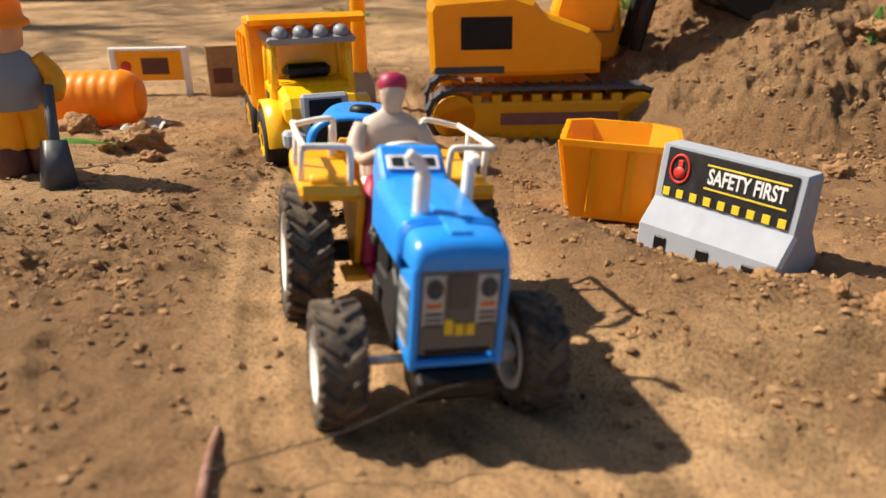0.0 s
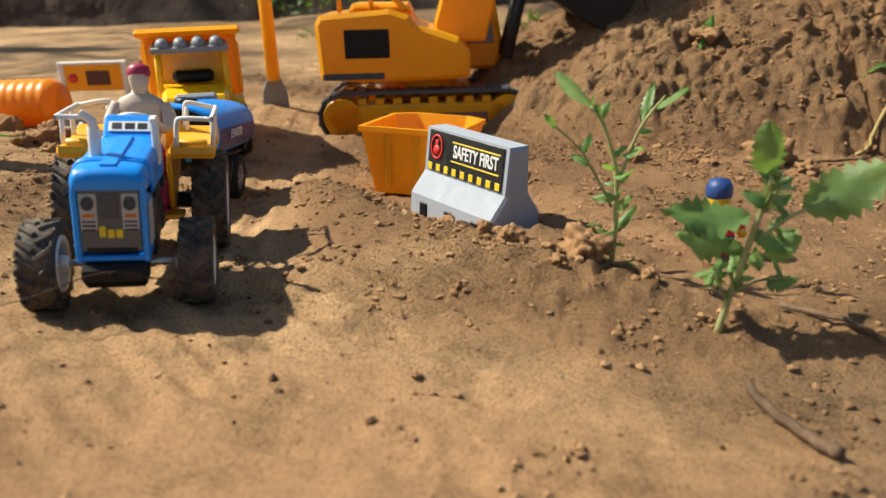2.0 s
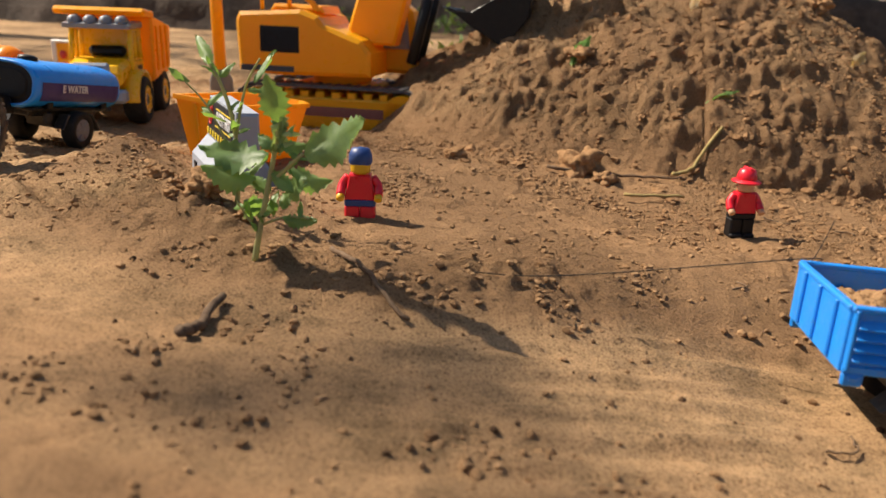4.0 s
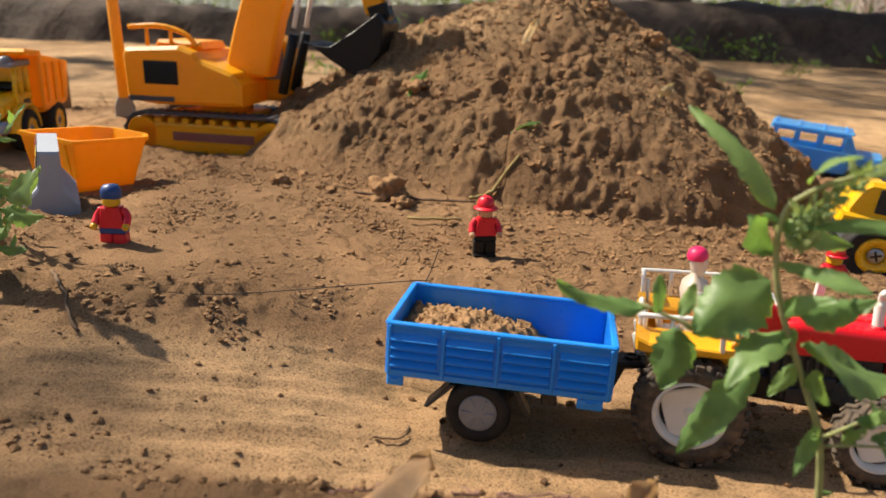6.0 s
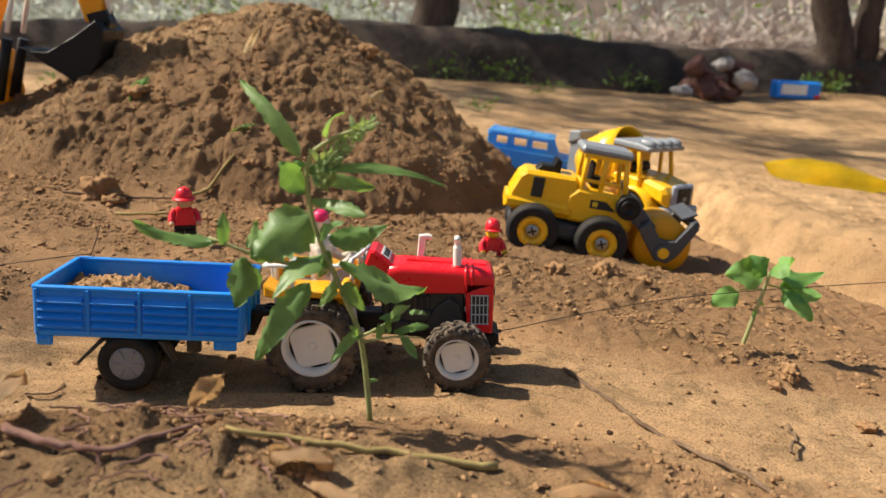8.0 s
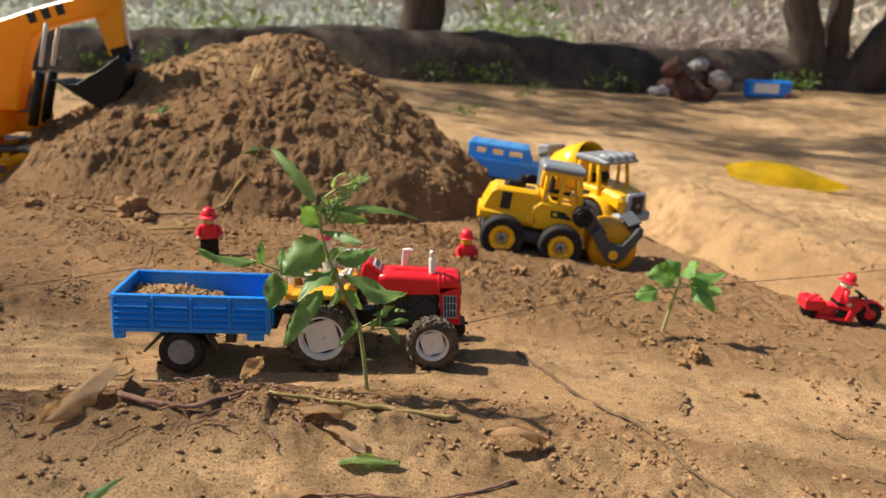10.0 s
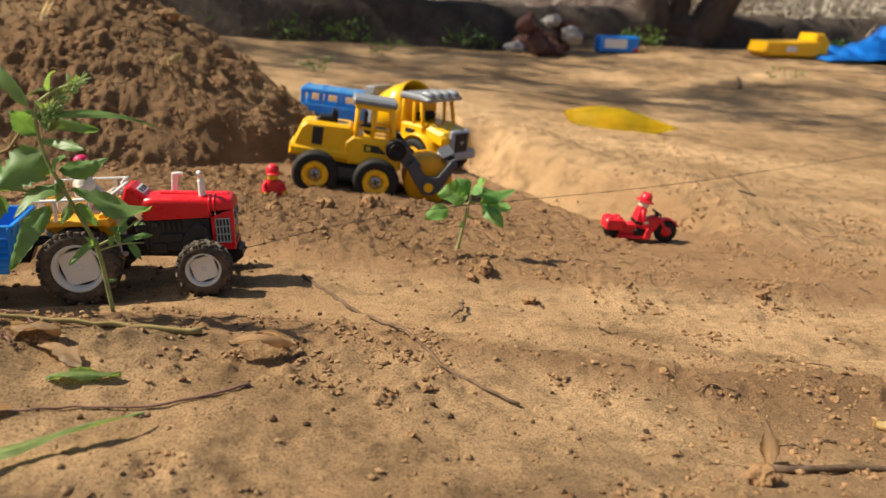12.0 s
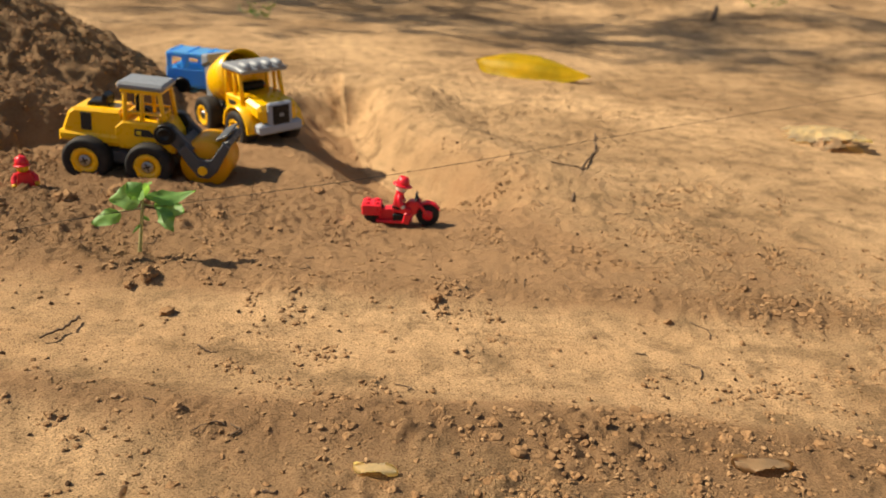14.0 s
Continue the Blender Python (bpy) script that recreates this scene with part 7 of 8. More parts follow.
weed("thin_weed", "thin green weed with small curled leaves beside a clod", (0.1930, 0.2220), 0.001,
     [([(0, 0), (1, 21), (0, 41), (-6, 60), (-11, 68)], 0.0014, 0.0007), ([(1, 34), (8, 58), (17, 72)], 0.0008, 0.0005), ([(-1, 25), (-10, 42), (-16, 51), (-26, 60)], 0.0006, 0.0004)],
     [((-11, 67), (-25, 80), 7), ((10, 60), (17, 75), 5), ((15, 66), (25, 76), 5), ((-2, 42), (-8, 48), 5), ((2, 46), (9, 52), 6), ((-2, 13), (-17, 12.6), 6), ((0, 15), (-13, 8), 5), ((1, 12), (12, 22), 5),
      ((0, 0), (8, 3), 4), ((-24, 59), (-31, 63), 5), ((0, 30), (-9, 28), 5), ((1, 24), (6, 32), 5), ((-1, 38), (5, 44), 5), ((-8, 62), (-2, 68), 5), ((-14, 48), (-9, 54), 4), ((-4, 16), (-12, 20), 5)],
     [], LEAF, 0.16, 80, 14)
weed("seedling", "fresh green seedling with smooth oval leaves in the loam", (0.8400, 0.2400), 0.00095,
     [([(0, 0), (4, 20), (9, 45), (10, 53)], 0.0015, 0.0009), ([(8, 42), (-4, 40), (-12, 38)], 0.0006, 0.0004), ([(9, 45), (18, 43), (24, 40)], 0.0006, 0.0004)],
     [((8, 51), (-17, 50), 20), ((-8, 39), (-29, 34), 14), ((10, 53), (18, 66), 17), ((12, 52), (50, 53), 14), ((18, 44), (42, 40), 18), ((22, 41), (34, 27), 13), ((9, 50), (-2, 62), 15), ((6, 34), (12, 30), 4), ((5, 28), (0, 24), 3)],
     [], LEAF_PALE, 0.02, 95)
weed("small_sprout", "low grey-green sprout in the shaded sand", (0.5150, -0.0500), 0.001,
     [([(0, 0), (0, 6), (2, 10)], 0.0008, 0.0005)],
     [((0, 5), (-14, 10), 9), ((0, 5), (12, 7), 8), ((1, 8), (3, 18), 8), ((1, 7), (20, 16), 5), ((0, 3), (-8, 2), 6)], [], LEAF, 0.1, 120)

# ---------------------------------------------------------------- fallen leaves, twigs, threads
def lie(pts, lift=0.0015):
    return [Vector((x, y, ground_z(x, y) + lift)) for x, y in pts]


def twig(name, pts, r0, r1, material, label, lift=0.0012, group="twigs", wob=0.0012, seed=1):
    r = random.Random(seed)
    b = B()
    path = smooth_path(lie(pts, lift), 6)
    path = [p + Vector((r.uniform(-wob, wob), r.uniform(-wob, wob), abs(r.uniform(0, wob)))) for p in path]
    n = len(path)
    tube(b, path, [r0 + (r1 - r0) * i / (n - 1) for i in range(n)], 7)
    return solid(name, b, material, label, "twig", None, group)


twig("straw_stalk", [(0.575, 0.041), (0.62, 0.05), (0.668, 0.057)], 0.0009, 0.0017, PALETWIG, "pale yellow-green dry stalk lying on the sand")
twig("dry_stalk", [(0.505, 0.036), (0.525, 0.030), (0.545, 0.032), (0.568, 0.062)], 0.0017, 0.0007, REDTWIG, "reddish brown dry stalk lying in loose soil", 0.003)
twig("long_twig", [(0.722, 0.195), (0.742, 0.150), (0.761, 0.116), (0.776, 0.070), (0.790, 0.030), (0.815, -0.005)], 0.0013, 0.0008, TWIG, "long thin grey-brown twig lying across the track")
twig("bent_twig", [(0.824, 0.142), (0.818, 0.126), (0.809, 0.112)], 0.0010, 0.0006, TWIG, "short bent dark twig on the sand", 0.003)
twig("forked_twig", [(1.365, 0.70), (1.33, 0.60), (1.285, 0.51), (1.240, 0.40)], 0.0010, 0.0016, TWIG, "dark dry twig lying across the bank")
twig("forked_twig", [(1.285, 0.51), (1.262, 0.485), (1.235, 0.478)], 0.0009, 0.0006, TWIG, "short dark side twig lying on the bank")
twig("low_twig", [(0.900, -0.078), (0.986, -0.069), (1.05, -0.066), (1.10, -0.050)], 0.0018, 0.0012, TWIG, "brown twig half sunk in the sand")
twig("heap_stick", [(0.425, 0.485), (0.440, 0.502), (0.460, 0.520)], 0.0016, 0.0014, PALETWIG, "pale brown stick on the soil heap", 0.003)
twig("heap_stick", [(0.330, 0.455), (0.385, 0.470), (0.430, 0.480)], 0.0014, 0.0008, TWIG, "thin brown root lying across the soil heap", 0.003)
twig("straw_bit", [(0.388, 0.420), (0.428, 0.432)], 0.0013, 0.0010, PALETWIG, "short pale straw at the foot of the heap", 0.004)
twig("fallen_stick", [(0.236, 0.096), (0.232, 0.115), (0.226, 0.142)], 0.0022, 0.0016, TWIG, "short brown stick lying beside the track", 0.002)
twig("fallen_stick", [(0.255, 0.190), (0.275, 0.172), (0.300, 0.150)], 0.0012, 0.0009, TWIG, "thin brown stick lying by the leafy weed", 0.002)
twig("root_bit", [(0.590, -0.020), (0.62, -0.012), (0.66, -0.010), (0.694, 0.008)], 0.0004, 0.0007, REDTWIG, "thin curved root on the sand", 0.0008, wob=0.0006)
twig("brown_stick", [(-0.050, 0.098), (-0.055, 0.130), (-0.061, 0.164)], 0.0017, 0.0011, REDTWIG, "short reddish brown stick on the sand", 0.001, wob=0.0004)
twig("far_twig", [(2.075, 1.80), (2.12, 1.88), (2.17, 1.97)], 0.006, 0.005, TWIG, "dark stick lying on the open ground", 0.004)
r_t = random.Random(77)
for i in range(46):
    x, y = r_t.uniform(0.35, 1.45), r_t.uniform(-0.10, 0.42)
    if 0.40 < x < 0.72 and 0.14 < y < 0.24:
        continue
    a, l = r_t.uniform(0, math.tau), r_t.uniform(0.006, 0.022)
    twig("root_fibre", [(x, y), (x + l * 0.5 * math.cos(a) + 0.003, y + l * 0.5 * math.sin(a)), (x + l * math.cos(a + 0.4), y + l * math.sin(a + 0.4))], 0.0005, 0.0003, TWIG,
         "tiny dark root fibre on the sand", 0.0006, "root fibres", 0.0006, i)
for i in range(30):
    x, y = r_t.uniform(0.46, 0.60), r_t.uniform(0.015, 0.085)
    a, l = r_t.uniform(0, math.tau), r_t.uniform(0.008, 0.024)
    twig("root_fibre", [(x, y), (x + l * 0.5 * math.cos(a) + 0.003, y + l * 0.5 * math.sin(a)), (x + l * math.cos(a + 0.4), y + l * math.sin(a + 0.4))], 0.0005, 0.0003, REDTWIG,
         "tiny brown root fibre in the loose soil", 0.002, "root fibres", 0.001, 100 + i)


def litter_leaf(name, p0, p1, w, material, label, lift=(0.002, 0.002), curl=0.1, fold=0.3, seed=0, up=(0, 0, 1), belly=0.8, teeth=0.05):
    b = B()
    a, t = (Vector((*p, ground_z(*p) + l)) for p, l in zip((p0, p1), lift))
    if w < 0.03:
        curl, fold = curl * 0.55, fold * 0.40
    leaf_shape(b, a, t, w * (0.78 if w < 0.03 else 1), up, curl, fold, teeth + 0.06 if teeth else 0, seed, 0, 16, belly, 0.22 if w < 0.03 else 0.05)
    bmesh.ops.solidify(b, geom=b.faces[:], thickness=0.0003)
    return solid(name, b, material, label, "leaf", None, "fallen leaves")


litter_leaf("yellow_leaf", (1.272, 1.176), (1.478, 1.066), 0.070, YELLOWLEAF, "large yellow fallen leaf curled on the sand", (0.020, 0.010), 0.06, 0.55, 3, (0.1, -0.9, 0.8), belly=0.72, teeth=0)
litter_leaf("dry_leaf", (0.500, 0.060), (0.478, 0.012), 0.022, DRYLEAF, "pale brown dry leaf bent over loose soil", (0.014, 0.003), 0.10, 0.9, 4)
litter_leaf("curled_leaf", (0.556, 0.060), (0.566, 0.070), 0.012, DRYLEAF, "small orange-brown curled leaf standing in the soil", (0.001, 0.021), 0.35, 0.8, 5, (0.6, -1, 0))
litter_leaf("dry_leaf", (0.590, 0.036), (0.612, 0.030), 0.014, DRYLEAF, "small brown dry leaf with a lifted edge", (0.004, 0.005), 0.2, 0.7, 6)
litter_leaf("dry_leaf", (0.603, 0.030), (0.624, 0.012), 0.012, DRYLEAF, "narrow grey-brown dry leaf on the sand", (0.003, 0.003), 0.1, 0.4, 7)
litter_leaf("dry_leaf", (0.683, 0.033), (0.716, 0.042), 0.014, DRYLEAF, "curled brown dry leaf casting a small shadow", (0.007, 0.005), 0.2, 0.9, 8)
litter_leaf("dry_leaf", (0.612, 0.004), (0.640, 0.010), 0.010, SEEDS, "small pale green leaf fallen on the sand", (0.002, 0.002), 0.1, 0.3, 9)
litter_leaf("dark_leaf", (0.583, -0.022), (0.605, -0.016), 0.010, DRYLEAF, "small dark leaf lying on the sand", (0.002, 0.002), 0.1, 0.3, 10)
litter_leaf("grass_blade", (0.600, -0.066), (0.655, -0.024), 0.007, SEEDS, "long pale green grass blade on the sand", (0.004, 0.005), 0.08, 0.3, 11, belly=0.6)
litter_leaf("bleached_leaf", (0.578, 0.632), (0.592, 0.650), 0.013, WHITELEAF, "small bleached leaf caught on the soil heap", (0.004, 0.014), 0.1, 0.3, 12, (0.2, -1, 0.3))
litter_leaf("bleached_leaf", (0.438, 0.664), (0.450, 0.690), 0.012, WHITELEAF, "pale bleached leaf near the top of the heap", (0.002, 0.016), 0.1, 0.2, 13, (0, -1, 0.5))
litter_leaf("green_sprig", (0.448, 0.545), (0.474, 0.552), 0.009, LEAF, "wilted green leaf lying on the soil heap", (0.006, 0.006), 0.15, 0.5, 14)
litter_leaf("green_sprig", (0.334, 0.602), (0.348, 0.624), 0.014, LEAF_PALE, "small green leaf on the soil heap", (0.005, 0.010), 0.2, 0.4, 15, (0, -1, 0.5))
litter_leaf("dry_leaf", (1.690, 0.735), (1.730, 0.600), 0.085, WHITELEAF, "pale torn dry leaf on the open sand", (0.006, 0.014), 0.10, 0.3, 16, teeth=0.35)
litter_leaf("dry_leaf", (1.675, 0.655), (1.715, 0.610), 0.050, DRYLEAF, "brown dry leaf beside a pale one", (0.006, 0.008), 0.15, 0.5, 17, teeth=0.3)
litter_leaf("dry_leaf", (1.200, -0.024), (1.232, -0.030), 0.016, DRYLEAF, "small flat dry leaf on the sand", (0.002, 0.002), 0.05, 0.2, 18)
litter_leaf("dry_leaf", (1.000, -0.020), (1.022, -0.026), 0.012, WHITELEAF, "small pale dry leaf in loose soil", (0.003, 0.002), 0.05, 0.2, 19)
litter_leaf("grass_blade", (-0.275, 0.400), (-0.205, 0.455), 0.010, LEAF_PALE, "arched green grass blade on the sand", (0.004, 0.010), 0.2, 0.3, 20, belly=0.6)
litter_leaf("grass_blade", (-0.290, 0.405), (-0.262, 0.420), 0.014, LEAF_PALE, "short green grass blade on the sand", (0.003, 0.006), 0.2, 0.3, 21)
litter_leaf("dry_leaf", (0.900, -0.075), (0.905, -0.060), 0.010, DRYLEAF, "small dark curled leaf standing in loose soil", (0.000, 0.020), 0.2, 0.5, 22, (1, 0.3, 0))


def clod_thing(x, y, s, seed, label="crumbling clod of brown loam"):
    rg = np.random.default_rng(seed)
    v, f = lump_verts(rg, 4)
    b = B()
    put(b, [tuple(q * s) for q in v], [list(q) for q in f], None, True)
    return solid("clod", b, CLOD, label, "clod", pose(x, y, ground_z(x, y) + s * 0.30, 0, 0, seed * 40), "clods")


for i, (x, y, s) in enumerate([(0.180, 0.214, 0.0105), (0.150, 0.226, 0.0055), (0.168, 0.205, 0.004), (0.138, 0.238, 0.004), (0.205, 0.205, 0.005), (0.120, 0.258, 0.005), (0.355, 0.470, 0.016), (0.372, 0.452, 0.009),
                               (0.255, 0.470, 0.009), (0.565, 0.745, 0.013), (0.505, 0.760, 0.010), (0.340, 0.610, 0.012), (0.855, 0.205, 0.007), (0.842, 0.196, 0.004), (0.875, 0.160, 0.005), (1.066, 0.172, 0.004),
                               (0.885, -0.090, 0.006), (0.960, -0.095, 0.006), (1.030, -0.078, 0.005), (0.975, 0.430, 0.005)]):
    clod_thing(x, y, s, 300 + i)


def thread(name, pts, label):
    b = B()
    path = smooth_path(pts, 8)
    tube(b, path, 0.00024, 6)
    return solid(name, b, STRING, label, "string")


nose = RED_POSE @ Vector((0.0970, 0, 0.0205))
thread("tow_string", [nose, (0.80, 0.222, -0.012), (1.05, 0.300, -0.010), (1.40, 0.420, 0.0), (2.2, 0.68, 0.02)], "dark thin tow string stretched ahead of the red tractor")
tail = TRAILER_POSE @ Vector((-0.0425, 0.0270, 0.0540))
thread("tow_string", [(0.300, 0.185, ground_z(0.30, 0.185) + 0.001), (0.350, 0.195, ground_z(0.35, 0.195) + 0.008), tail, tail + Vector((0.006, 0.004, -0.001)), tail + Vector((0.012, 0.006, 0.016))], "dark thin tow string tied to the trailer corner")
wl = BLUE_POSE @ Vector((0.0980, -0.004, 0.0215))
thread("string_end", [BLUE_POSE @ Vector((0.0985, 0.030, 0.0150)), BLUE_POSE @ Vector((0.0990, 0.012, 0.0200)), wl, BLUE_POSE @ Vector((0.1000, -0.030, 0.0130)), BLUE_POSE @ Vector((0.1000, -0.062, 0.0060))], "loose dark string end knotted at the blue tractor's nose")


def plastic_scrap(x, y, w, seed):
    """A crumpled scrap of white plastic film."""
    n = 14
    us = np.linspace(-1, 1, n)
    gx, gy = np.meshgrid(us * w / 2, us * w / 3)
    h = 0.004 + 0.006 * fbm(gx, gy, 70, 3, seed, 0.6)
    b = B()
    put(b, [tuple(v) for v in np.stack([gx, gy, h], -1).reshape(-1, 3)], [[j * n + i, j * n + i + 1, (j + 1) * n + i + 1, (j + 1) * n + i] for j in range(n - 1) for i in range(n - 1)], None, True)
    bmesh.ops.solidify(b, geom=b.faces[:], thickness=0.0005)
    return solid("plastic_scrap", b, WHITE, "crumpled scrap of white plastic film on the sand", "litter", pose(x, y, ground_z(x, y), 8, 0, seed * 17), "litter")


plastic_scrap(-0.228, 0.565, 0.034, 4)
plastic_scrap(-0.160, 0.640, 0.026, 9)
for i, (x, y, s) in enumerate([(-0.271, 0.545, 0.013), (-0.262, 0.530, 0.009), (-0.205, 0.500, 0.012), (-0.222, 0.486, 0.008), (-0.190, 0.470, 0.007), (0.745, 0.372, 0.008), (0.790, 0.385, 0.010), (0.815, 0.365, 0.006), (0.700, 0.345, 0.007), (0.885, 0.345, 0.006)]):
    clod_thing(x, y, s, 400 + i)

# ---------------------------------------------------------------- distance
def bank_wall():
    xs = np.linspace(-7, 9, 420)
    prof = [(-0.16, -0.05), (-0.10, 0.05), (-0.07, 0.12), (-0.03, 0.165), (0.05, 0.175), (0.12, 0.16), (0.17, 0.08), (0.22, -0.05)]
    b = B()
    n = len(prof)
    vs = []
    for i, x in enumerate(xs):
        y0 = 2.84 + 0.05 * math.sin(x * 0.9) + (0.16 * (x - 1.6) if x > 1.6 else 0)
        for k, (dy, dz) in enumerate(prof):
            q = noise.noise(Vector((x * 2.2, k * 0.7, 0))) * 0.05 + noise.noise(Vector((x * 7, k * 1.3, 4))) * 0.035 + noise.noise(Vector((x * 19, k * 2.3, 9))) * 0.014
            vs.append((x, y0 + dy + q, ground_z(x, 2.7) + dz * (1 + 0.12 * math.sin(x * 1.7)) + q * 0.6))
    fs = [[i * n + k, (i + 1) * n + k, (i + 1) * n + k + 1, i * n + k + 1] for i in range(len(xs) - 1) for k in range(n - 1)]
    put(b, vs, fs, None, True)
    return solid("mud_wall", b, MUD, "low dark mud wall along the far edge of the yard", "wall", kind="structure")


bank_wall()
b = B()
box(b, (1, 14.0, 0.9), (60, 0.25, 1.9), 0.02)
for i in range(20):
    box(b, (-28 + i * 3.0, 13.84, 0.9), (0.3, 0.12, 2.0), 0.02)
solid("boundary_wall", b, PLASTER, "pale plastered boundary wall far behind the trees", "wall", kind="structure")


def blades(b, c, spread, n, size, r, flat=0.4, wide=0.35):
    """Many small leaf blades round a centre."""
    for _ in range(n):
        p = Vector(c) + Vector((r.gauss(0, spread[0]), r.gauss(0, spread[1]), r.gauss(0, spread[2])))
        d = Vector((r.uniform(-1, 1), r.uniform(-1, 1), r.uniform(-flat, 1))).normalized() * size * r.uniform(0.6, 1.3)
        s = d.cross(Vector((r.uniform(-1, 1), r.uniform(-1, 1), r.uniform(-1, 1)))).normalized() * d.length * wide
        q = p + d * 0.5
        put(b, [p, q + s * 0.5, p + d, q - s * 0.5], [[0, 1, 2, 3]])


def tree(name, foot, stems, clumps, leaf, label, seed):
    x, y = foot
    root = thing(name, label, "tree", pose(x, y, ground_z(x, y) - 0.03), "trees")
    r = random.Random(seed)
    b = B()
    for pts, r0, r1 in stems:
        path = smooth_path(pts, 6)
        n = len(path)
        path = [p + Vector((r.uniform(-1, 1), r.uniform(-1, 1), 0)) * 0.012 for p in path]
        rr = [(r0 + (r1 - r0) * i / (n - 1)) * (1 + r.uniform(-0.06, 0.06)) * (1.35 if i == 0 else 1.12 if i == 1 else 1) for i in range(n)]
        tube(b, path, rr, 14)
    part("trunk", b, BARK, root, "dark rough bark")
    b = B()
    tops = [Vector(s[0][-1]) for s in stems]
    for c, spread, n in clumps:
        c = Vector(c) - Vector((x, y, 0))
        t = min(tops, key=lambda q: (q - c).length)
        mid = t.lerp(c, 0.5) + Vector((0, 0, 0.12))
        tube(b, smooth_path([t - Vector((0, 0, 0.2)), mid, c], 5), [0.009 - 0.007 * i / 10 for i in range(11)], 7)
        for _ in range(3):
            e = c + Vector((r.gauss(0, spread), r.gauss(0, spread), r.gauss(0, 0.12)))
            tube(b, [c.lerp(t, 0.15), c.lerp(e, 0.6) + Vector((0, 0, 0.05)), e], [0.003, 0.002, 0.001], 5)
    part("limbs", b, BARK, root)
    b = B()
    for c, spread, n in clumps:
        c = Vector(c) - Vector((x, y, 0))
        for _ in range(max(1, n // 14)):
            q = c + Vector((r.gauss(0, spread), r.gauss(0, spread), r.gauss(0, 0.16)))
            blades(b, q, (0.07, 0.07, 0.05), 14, leaf, r, 0.6, 0.42)
    crown = part("crown", b, CANOPY, root)
    return root


def over(gx, gy, h):
    """The place at height h whose shadow falls on (gx, gy)."""
    k = h / -SUN_TRAVEL.z
    return (gx - SUN_TRAVEL.x * k, gy - SUN_TRAVEL.y * k, h)


tree("yard_tree", (0.660, 2.98), [([(0, 0, 0), (0.01, 0, 0.5), (-0.02, 0.02, 1.1), (-0.1, 0, 1.7)], 0.098, 0.075)],
     [(over(0.35, 2.35, 2.3), 0.28, 420), (over(0.45, 2.8, 2.4), 0.25, 300), (over(1.05, 2.75, 2.4), 0.25, 300), (over(0.75, 2.5, 2.35), 0.22, 260), (over(1.45, 2.45, 2.4), 0.22, 240), (over(1.7, 2.72, 2.5), 0.25, 300), (over(0.85, 2.20, 2.4), 0.28, 380), (over(1.35, 2.10, 2.2), 0.22, 240), (over(1.55, 1.66, 2.3), 0.16, 230), (over(2.05, 1.75, 2.5), 0.18, 300),
      (over(1.95, 1.40, 2.4), 0.12, 130), (over(2.5, 1.45, 2.6), 0.22, 330)], 0.085, "dark tree trunk behind the mud wall with a spreading crown", 5)
tree("forked_tree", (2.42, 2.98), [([(-0.02, 0, 0), (-0.10, 0, 0.25), (-0.22, 0, 0.7), (-0.30, 0.05, 1.5)], 0.085, 0.05), ([(0.06, 0.05, 0), (0.06, 0.05, 0.4), (0.05, 0.1, 1.4)], 0.06, 0.04),
                                  ([(0.12, 0, 0), (0.24, 0, 0.22), (0.40, 0, 0.55), (0.62, 0, 1.3)], 0.09, 0.05)],
     [(over(3.2, 2.3, 2.2), 0.35, 330), (over(2.35, 2.7, 2.3), 0.25, 260), (over(2.9, 2.75, 2.3), 0.25, 260), (over(3.8, 2.6, 2.4), 0.35, 280), (over(4.3, 2.0, 2.5), 0.3, 200), (over(3.1, 1.5, 2.5), 0.2, 90)], 0.085, "three-stemmed dark tree at the edge of the yard", 6)
tree("side_tree", (-2.35, 2.10), [([(0, 0, 0), (0.03, 0, 0.6), (0.0, 0.02, 1.2), (0.05, 0, 1.8)], 0.10, 0.07)],
     [(over(-0.55, 1.9, 2.4), 0.34, 380), (over(-0.30, 2.5, 2.5), 0.3, 300), (over(-0.95, 1.2, 2.2), 0.25, 200), (over(-0.9, 2.75, 2.3), 0.3, 300), (over(-0.2, 2.8, 2.3), 0.28, 300), (over(0.555, -0.165, 2.3), 0.07, 84), (over(0.66, -0.21, 2.4), 0.05, 42)],
     0.08, "tree at the side whose crown shades parts of the yard", 7)


def undergrowth(name, spots, mat, size, label, seed, per=160, flat=0.2, wide=0.3):
    r = random.Random(seed)
    b = B()
    for x, y, s, h in spots:
        blades(b, (x, y, ground_z(x, y) + h * 0.5), (s, s * 0.6, h * 0.32), per, size, r, flat, wide)
    return solid(name, b, mat, label, "undergrowth", kind="stuff")


r_u = random.Random(9)
undergrowth("green_brush", [(r_u.uniform(-5, 6), r_u.uniform(3.6, 8.5), r_u.uniform(0.12, 0.3), r_u.uniform(0.15, 0.5)) for _ in range(60)], BRUSH_GREEN, 0.07, "low green weeds growing beyond the mud wall", 21, 120)
undergrowth("pale_brush", [(r_u.uniform(-4, 3.5), r_u.uniform(4.2, 6.5), r_u.uniform(0.15, 0.3), r_u.uniform(0.2, 0.5)) for _ in range(70)], PALEBRUSH, 0.08, "undergrowth beyond the mud wall with sunlit paleness painted in", 26, 120)
undergrowth("dry_brush", [(2.00 + r_u.uniform(-0.3, 0.6), 3.35 + r_u.uniform(0, 0.7), 0.18, 0.26) for _ in range(20)], DRYBRUSH, 0.16, "pale tangled dry brushwood piled behind the mud wall", 22, 170, 0.3, 0.06)
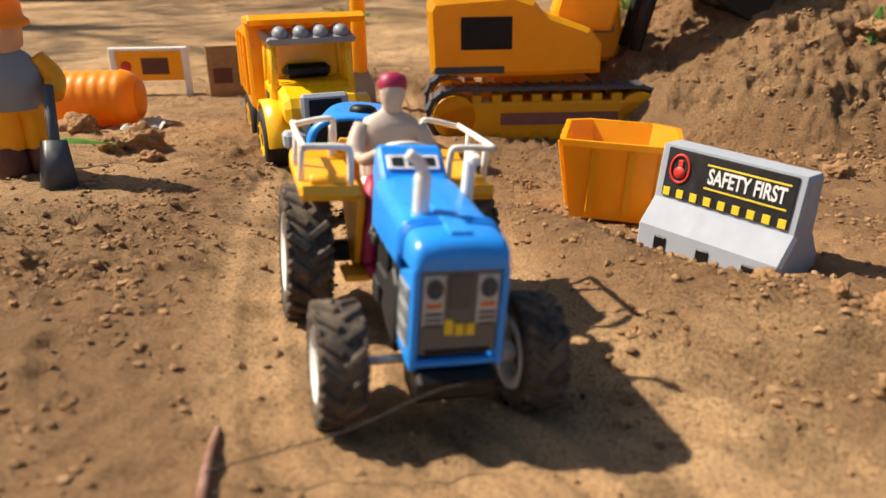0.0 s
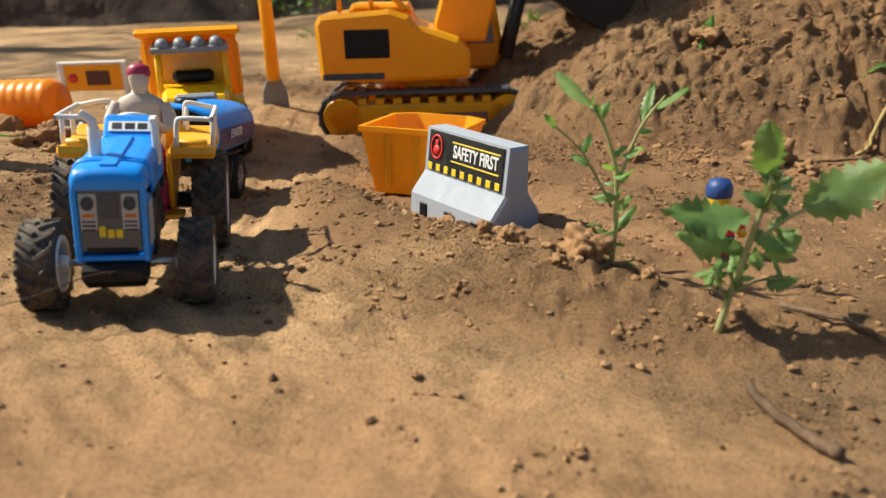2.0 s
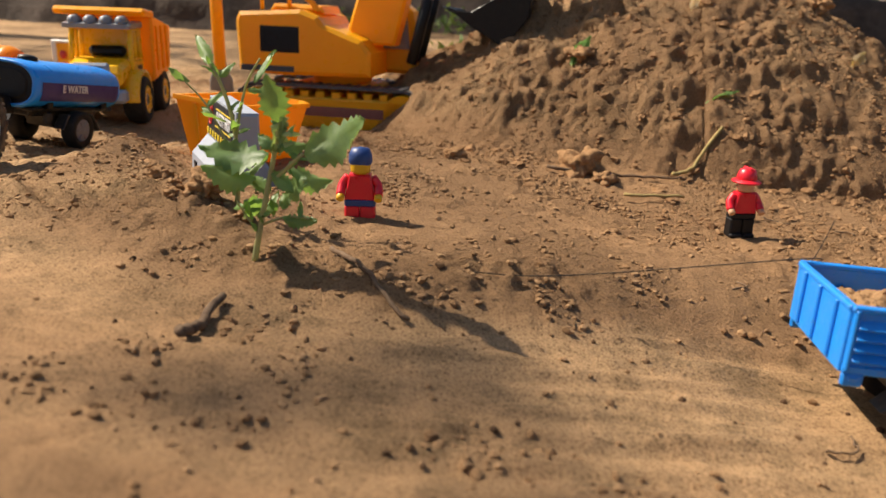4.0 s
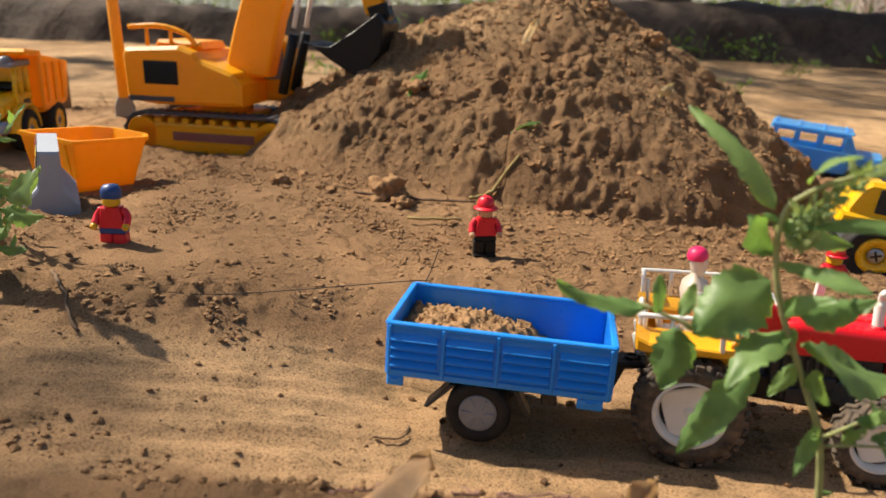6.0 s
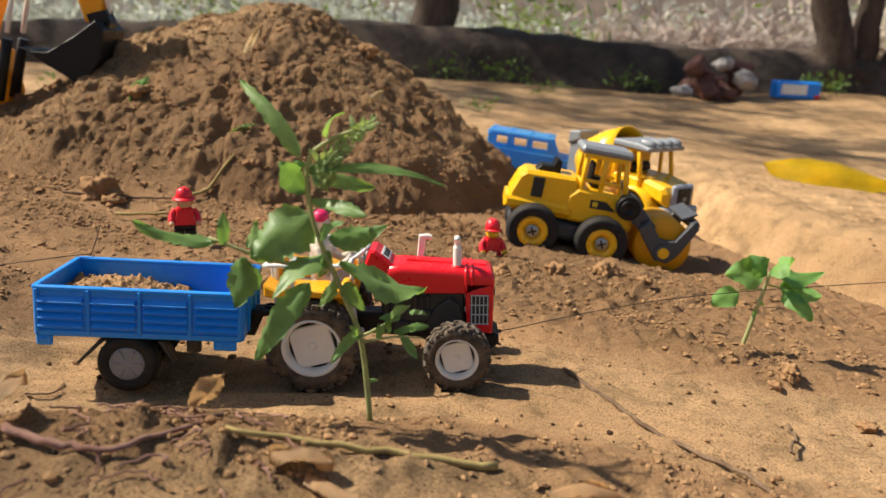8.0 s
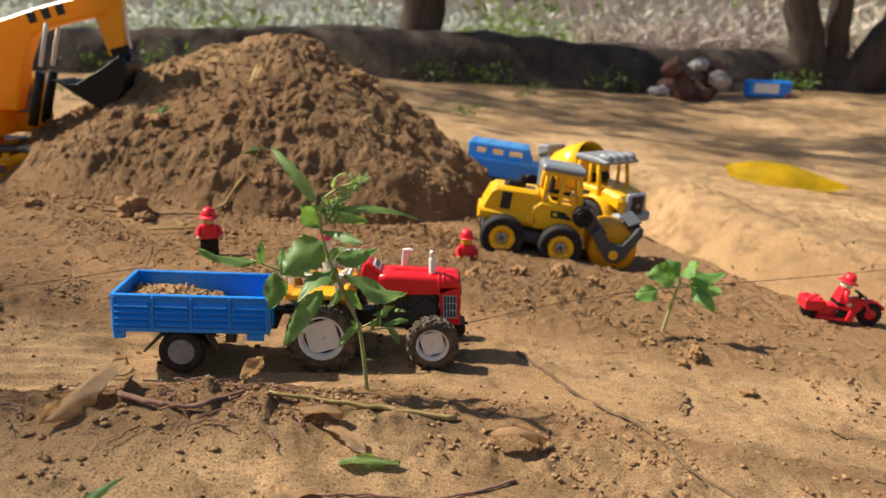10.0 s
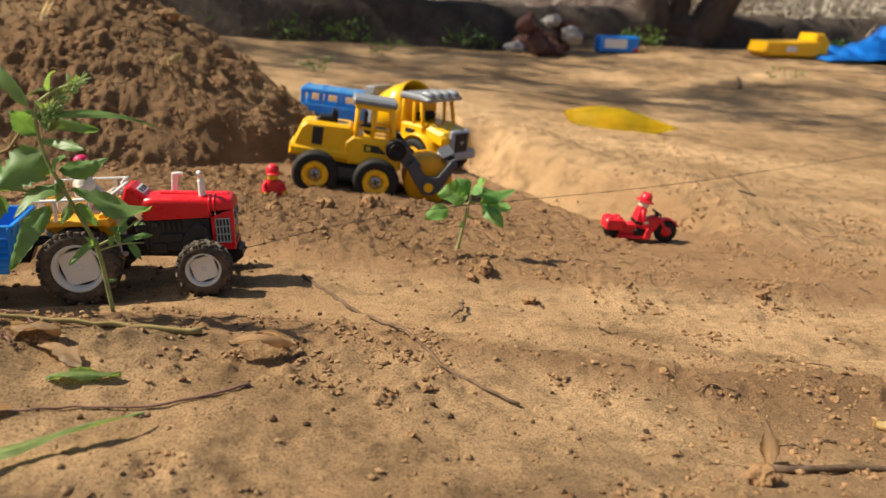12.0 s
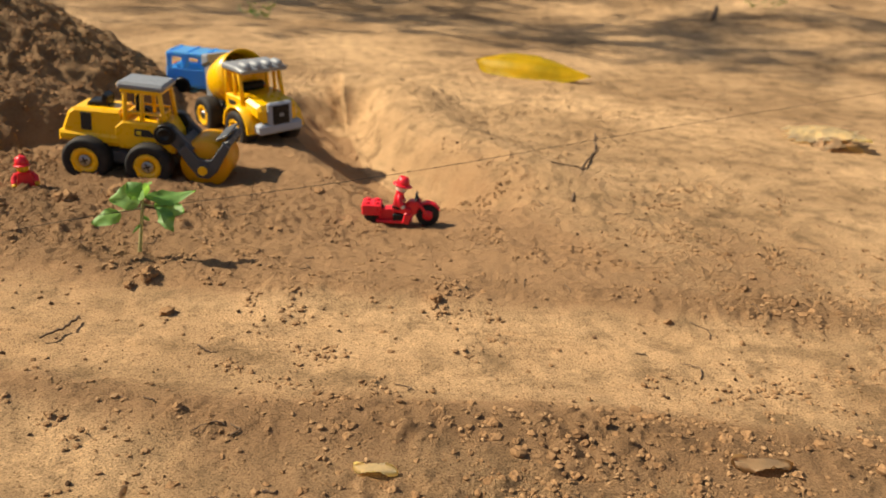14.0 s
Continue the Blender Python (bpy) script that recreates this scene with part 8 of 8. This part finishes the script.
undergrowth("straw_pile", [(3.35 + r_u.uniform(-0.5, 0.9), 3.35 + r_u.uniform(0, 0.6), 0.2, 0.30) for _ in range(18)], STRAW, 0.20, "pile of pale straw beside the trees", 23, 190, 0.2, 0.07)
undergrowth("wall_weeds", [(x, 2.70 + r_u.uniform(-0.06, 0.06), 0.05, 0.07) for x in (-0.55, -0.35, -0.2, 0.05, 0.3, 0.72, 0.95, 1.45, 2.12, 2.2, 2.95, 3.1, 3.6)], BRUSH_GREEN, 0.035, "small green weeds at the foot of the mud wall", 24, 60)
undergrowth("yard_weeds", [(0.785, 1.81, 0.02, 0.03), (1.02, 2.3, 0.02, 0.03), (2.3, 1.9, 0.03, 0.03), (2.6, 1.3, 0.02, 0.02), (1.1, 2.55, 0.04, 0.03), (-0.2, 1.6, 0.03, 0.03), (0.22, 0.93, 0.012, 0.012), (0.17, 0.88, 0.01, 0.01)], BRUSH_GREEN, 0.02, "scattered tiny weeds on the bare yard", 25, 40)


def rubble(x, y):
    root = thing("rubble_heap", "heap of broken red bricks and pale rags by the wall", "rubble", pose(x, y, ground_z(x, y)))
    r = random.Random(31)
    for i in range(16):
        b = B()
        box(b, (0, 0, 0), (r.uniform(0.05, 0.12), r.uniform(0.04, 0.07), r.uniform(0.03, 0.06)), 0.008, pose(r.uniform(-0.10, 0.14), r.uniform(-0.06, 0.08), 0.02 + 0.10 * r.random() * (1 if i > 5 else 0.2), r.uniform(-40, 40), r.uniform(-40, 40), r.uniform(0, 180)))
        part("brick", b, BRICKRED, root)
    for p, s in (((-0.12, -0.09, 0.03), 0.035), ((0.12, -0.03, 0.08), 0.04), ((0.05, 0.0, 0.13), 0.03)):
        rg = np.random.default_rng(int(s * 1000))
        v, f = lump_verts(rg, 3)
        b = B()
        put(b, [tuple(q * s + np.array(p)) for q in v], [list(q) for q in f], None, True)
        part("rag", b, RAG, root, "crumpled pale rag")
    return root


rubble(1.690, 2.620)


def packet(x, y):
    root = thing("packet", "small blue and white printed packet on the ground", "packet", pose(x, y, ground_z(x, y), 0, 0, 3))
    b = B()
    box(b, (0, 0, 0.032), (0.170, 0.060, 0.064), 0.006)
    part("carton", b, TARP, root)
    b = B()
    box(b, (-0.02, -0.031, 0.034), (0.100, 0.002, 0.036), 0.0008)
    part("label_patch", b, INK_WHITE, root)
    b = B()
    box(b, (0.072, -0.031, 0.010), (0.022, 0.002, 0.014), 0.0008)
    part("red_patch", b, INK_RED, root)
    return root


packet(2.030, 2.640)


def tray_toy(x, y):
    root = thing("toy_tray_lorry", "yellow plastic toy lorry body lying far off", "toy vehicle", pose(x, y, ground_z(x, y), 0, 0, 4))
    b = B()
    prism(b, [(-0.17, 0.02), (-0.14, 0.0), (0.10, 0.0), (0.12, 0.07), (-0.16, 0.06)], -0.06, 0.06, 0.008)
    part("tray", b, YELLOW, root)
    b = B()
    prism(b, [(0.06, 0.02), (0.15, 0.0), (0.16, 0.06), (0.12, 0.10), (0.08, 0.10)], -0.055, 0.055, 0.008)
    part("cab", b, YELLOW, root)
    b = B()
    box(b, (-0.04, -0.062, 0.032), (0.05, 0.003, 0.022), 0.001)
    part("side_patch", b, INK_WHITE, root)
    return root


tray_toy(2.800, 2.610)


def plastic_sheet(x, y):
    xs, ys = np.linspace(-0.26, 0.40, 60), np.linspace(-0.14, 0.14, 26)
    gx, gy = np.meshgrid(xs, ys)
    h = (0.055 + 0.10 * np.exp(-((gx - 0.18) / 0.13) ** 2)) * np.clip(1 - (gy / 0.15) ** 2, 0, 1) * np.clip(1 - ((gx - 0.07) / 0.34) ** 4, 0, 1)
    h = np.maximum(0.001, h * (1 + 0.5 * fbm(gx, gy, 9, 3, 200, 0.6)))
    b = B()
    nx = len(xs)
    put(b, [tuple(v) for v in np.stack([gx, gy, h], -1).reshape(-1, 3)], [[j * nx + i, j * nx + i + 1, (j + 1) * nx + i + 1, (j + 1) * nx + i] for j in range(len(ys) - 1) for i in range(nx - 1)], None, True)
    return solid("plastic_sheet", b, TARP, "crumpled bright blue plastic sheet on the ground", "sheet", pose(x, y, ground_z(x, y)))


plastic_sheet(3.150, 2.620)
twig("dark_post", [(2.98, 2.95), (2.985, 2.955)], 0.02, 0.02, TWIG, "short dark stump by the wall", 0.08)
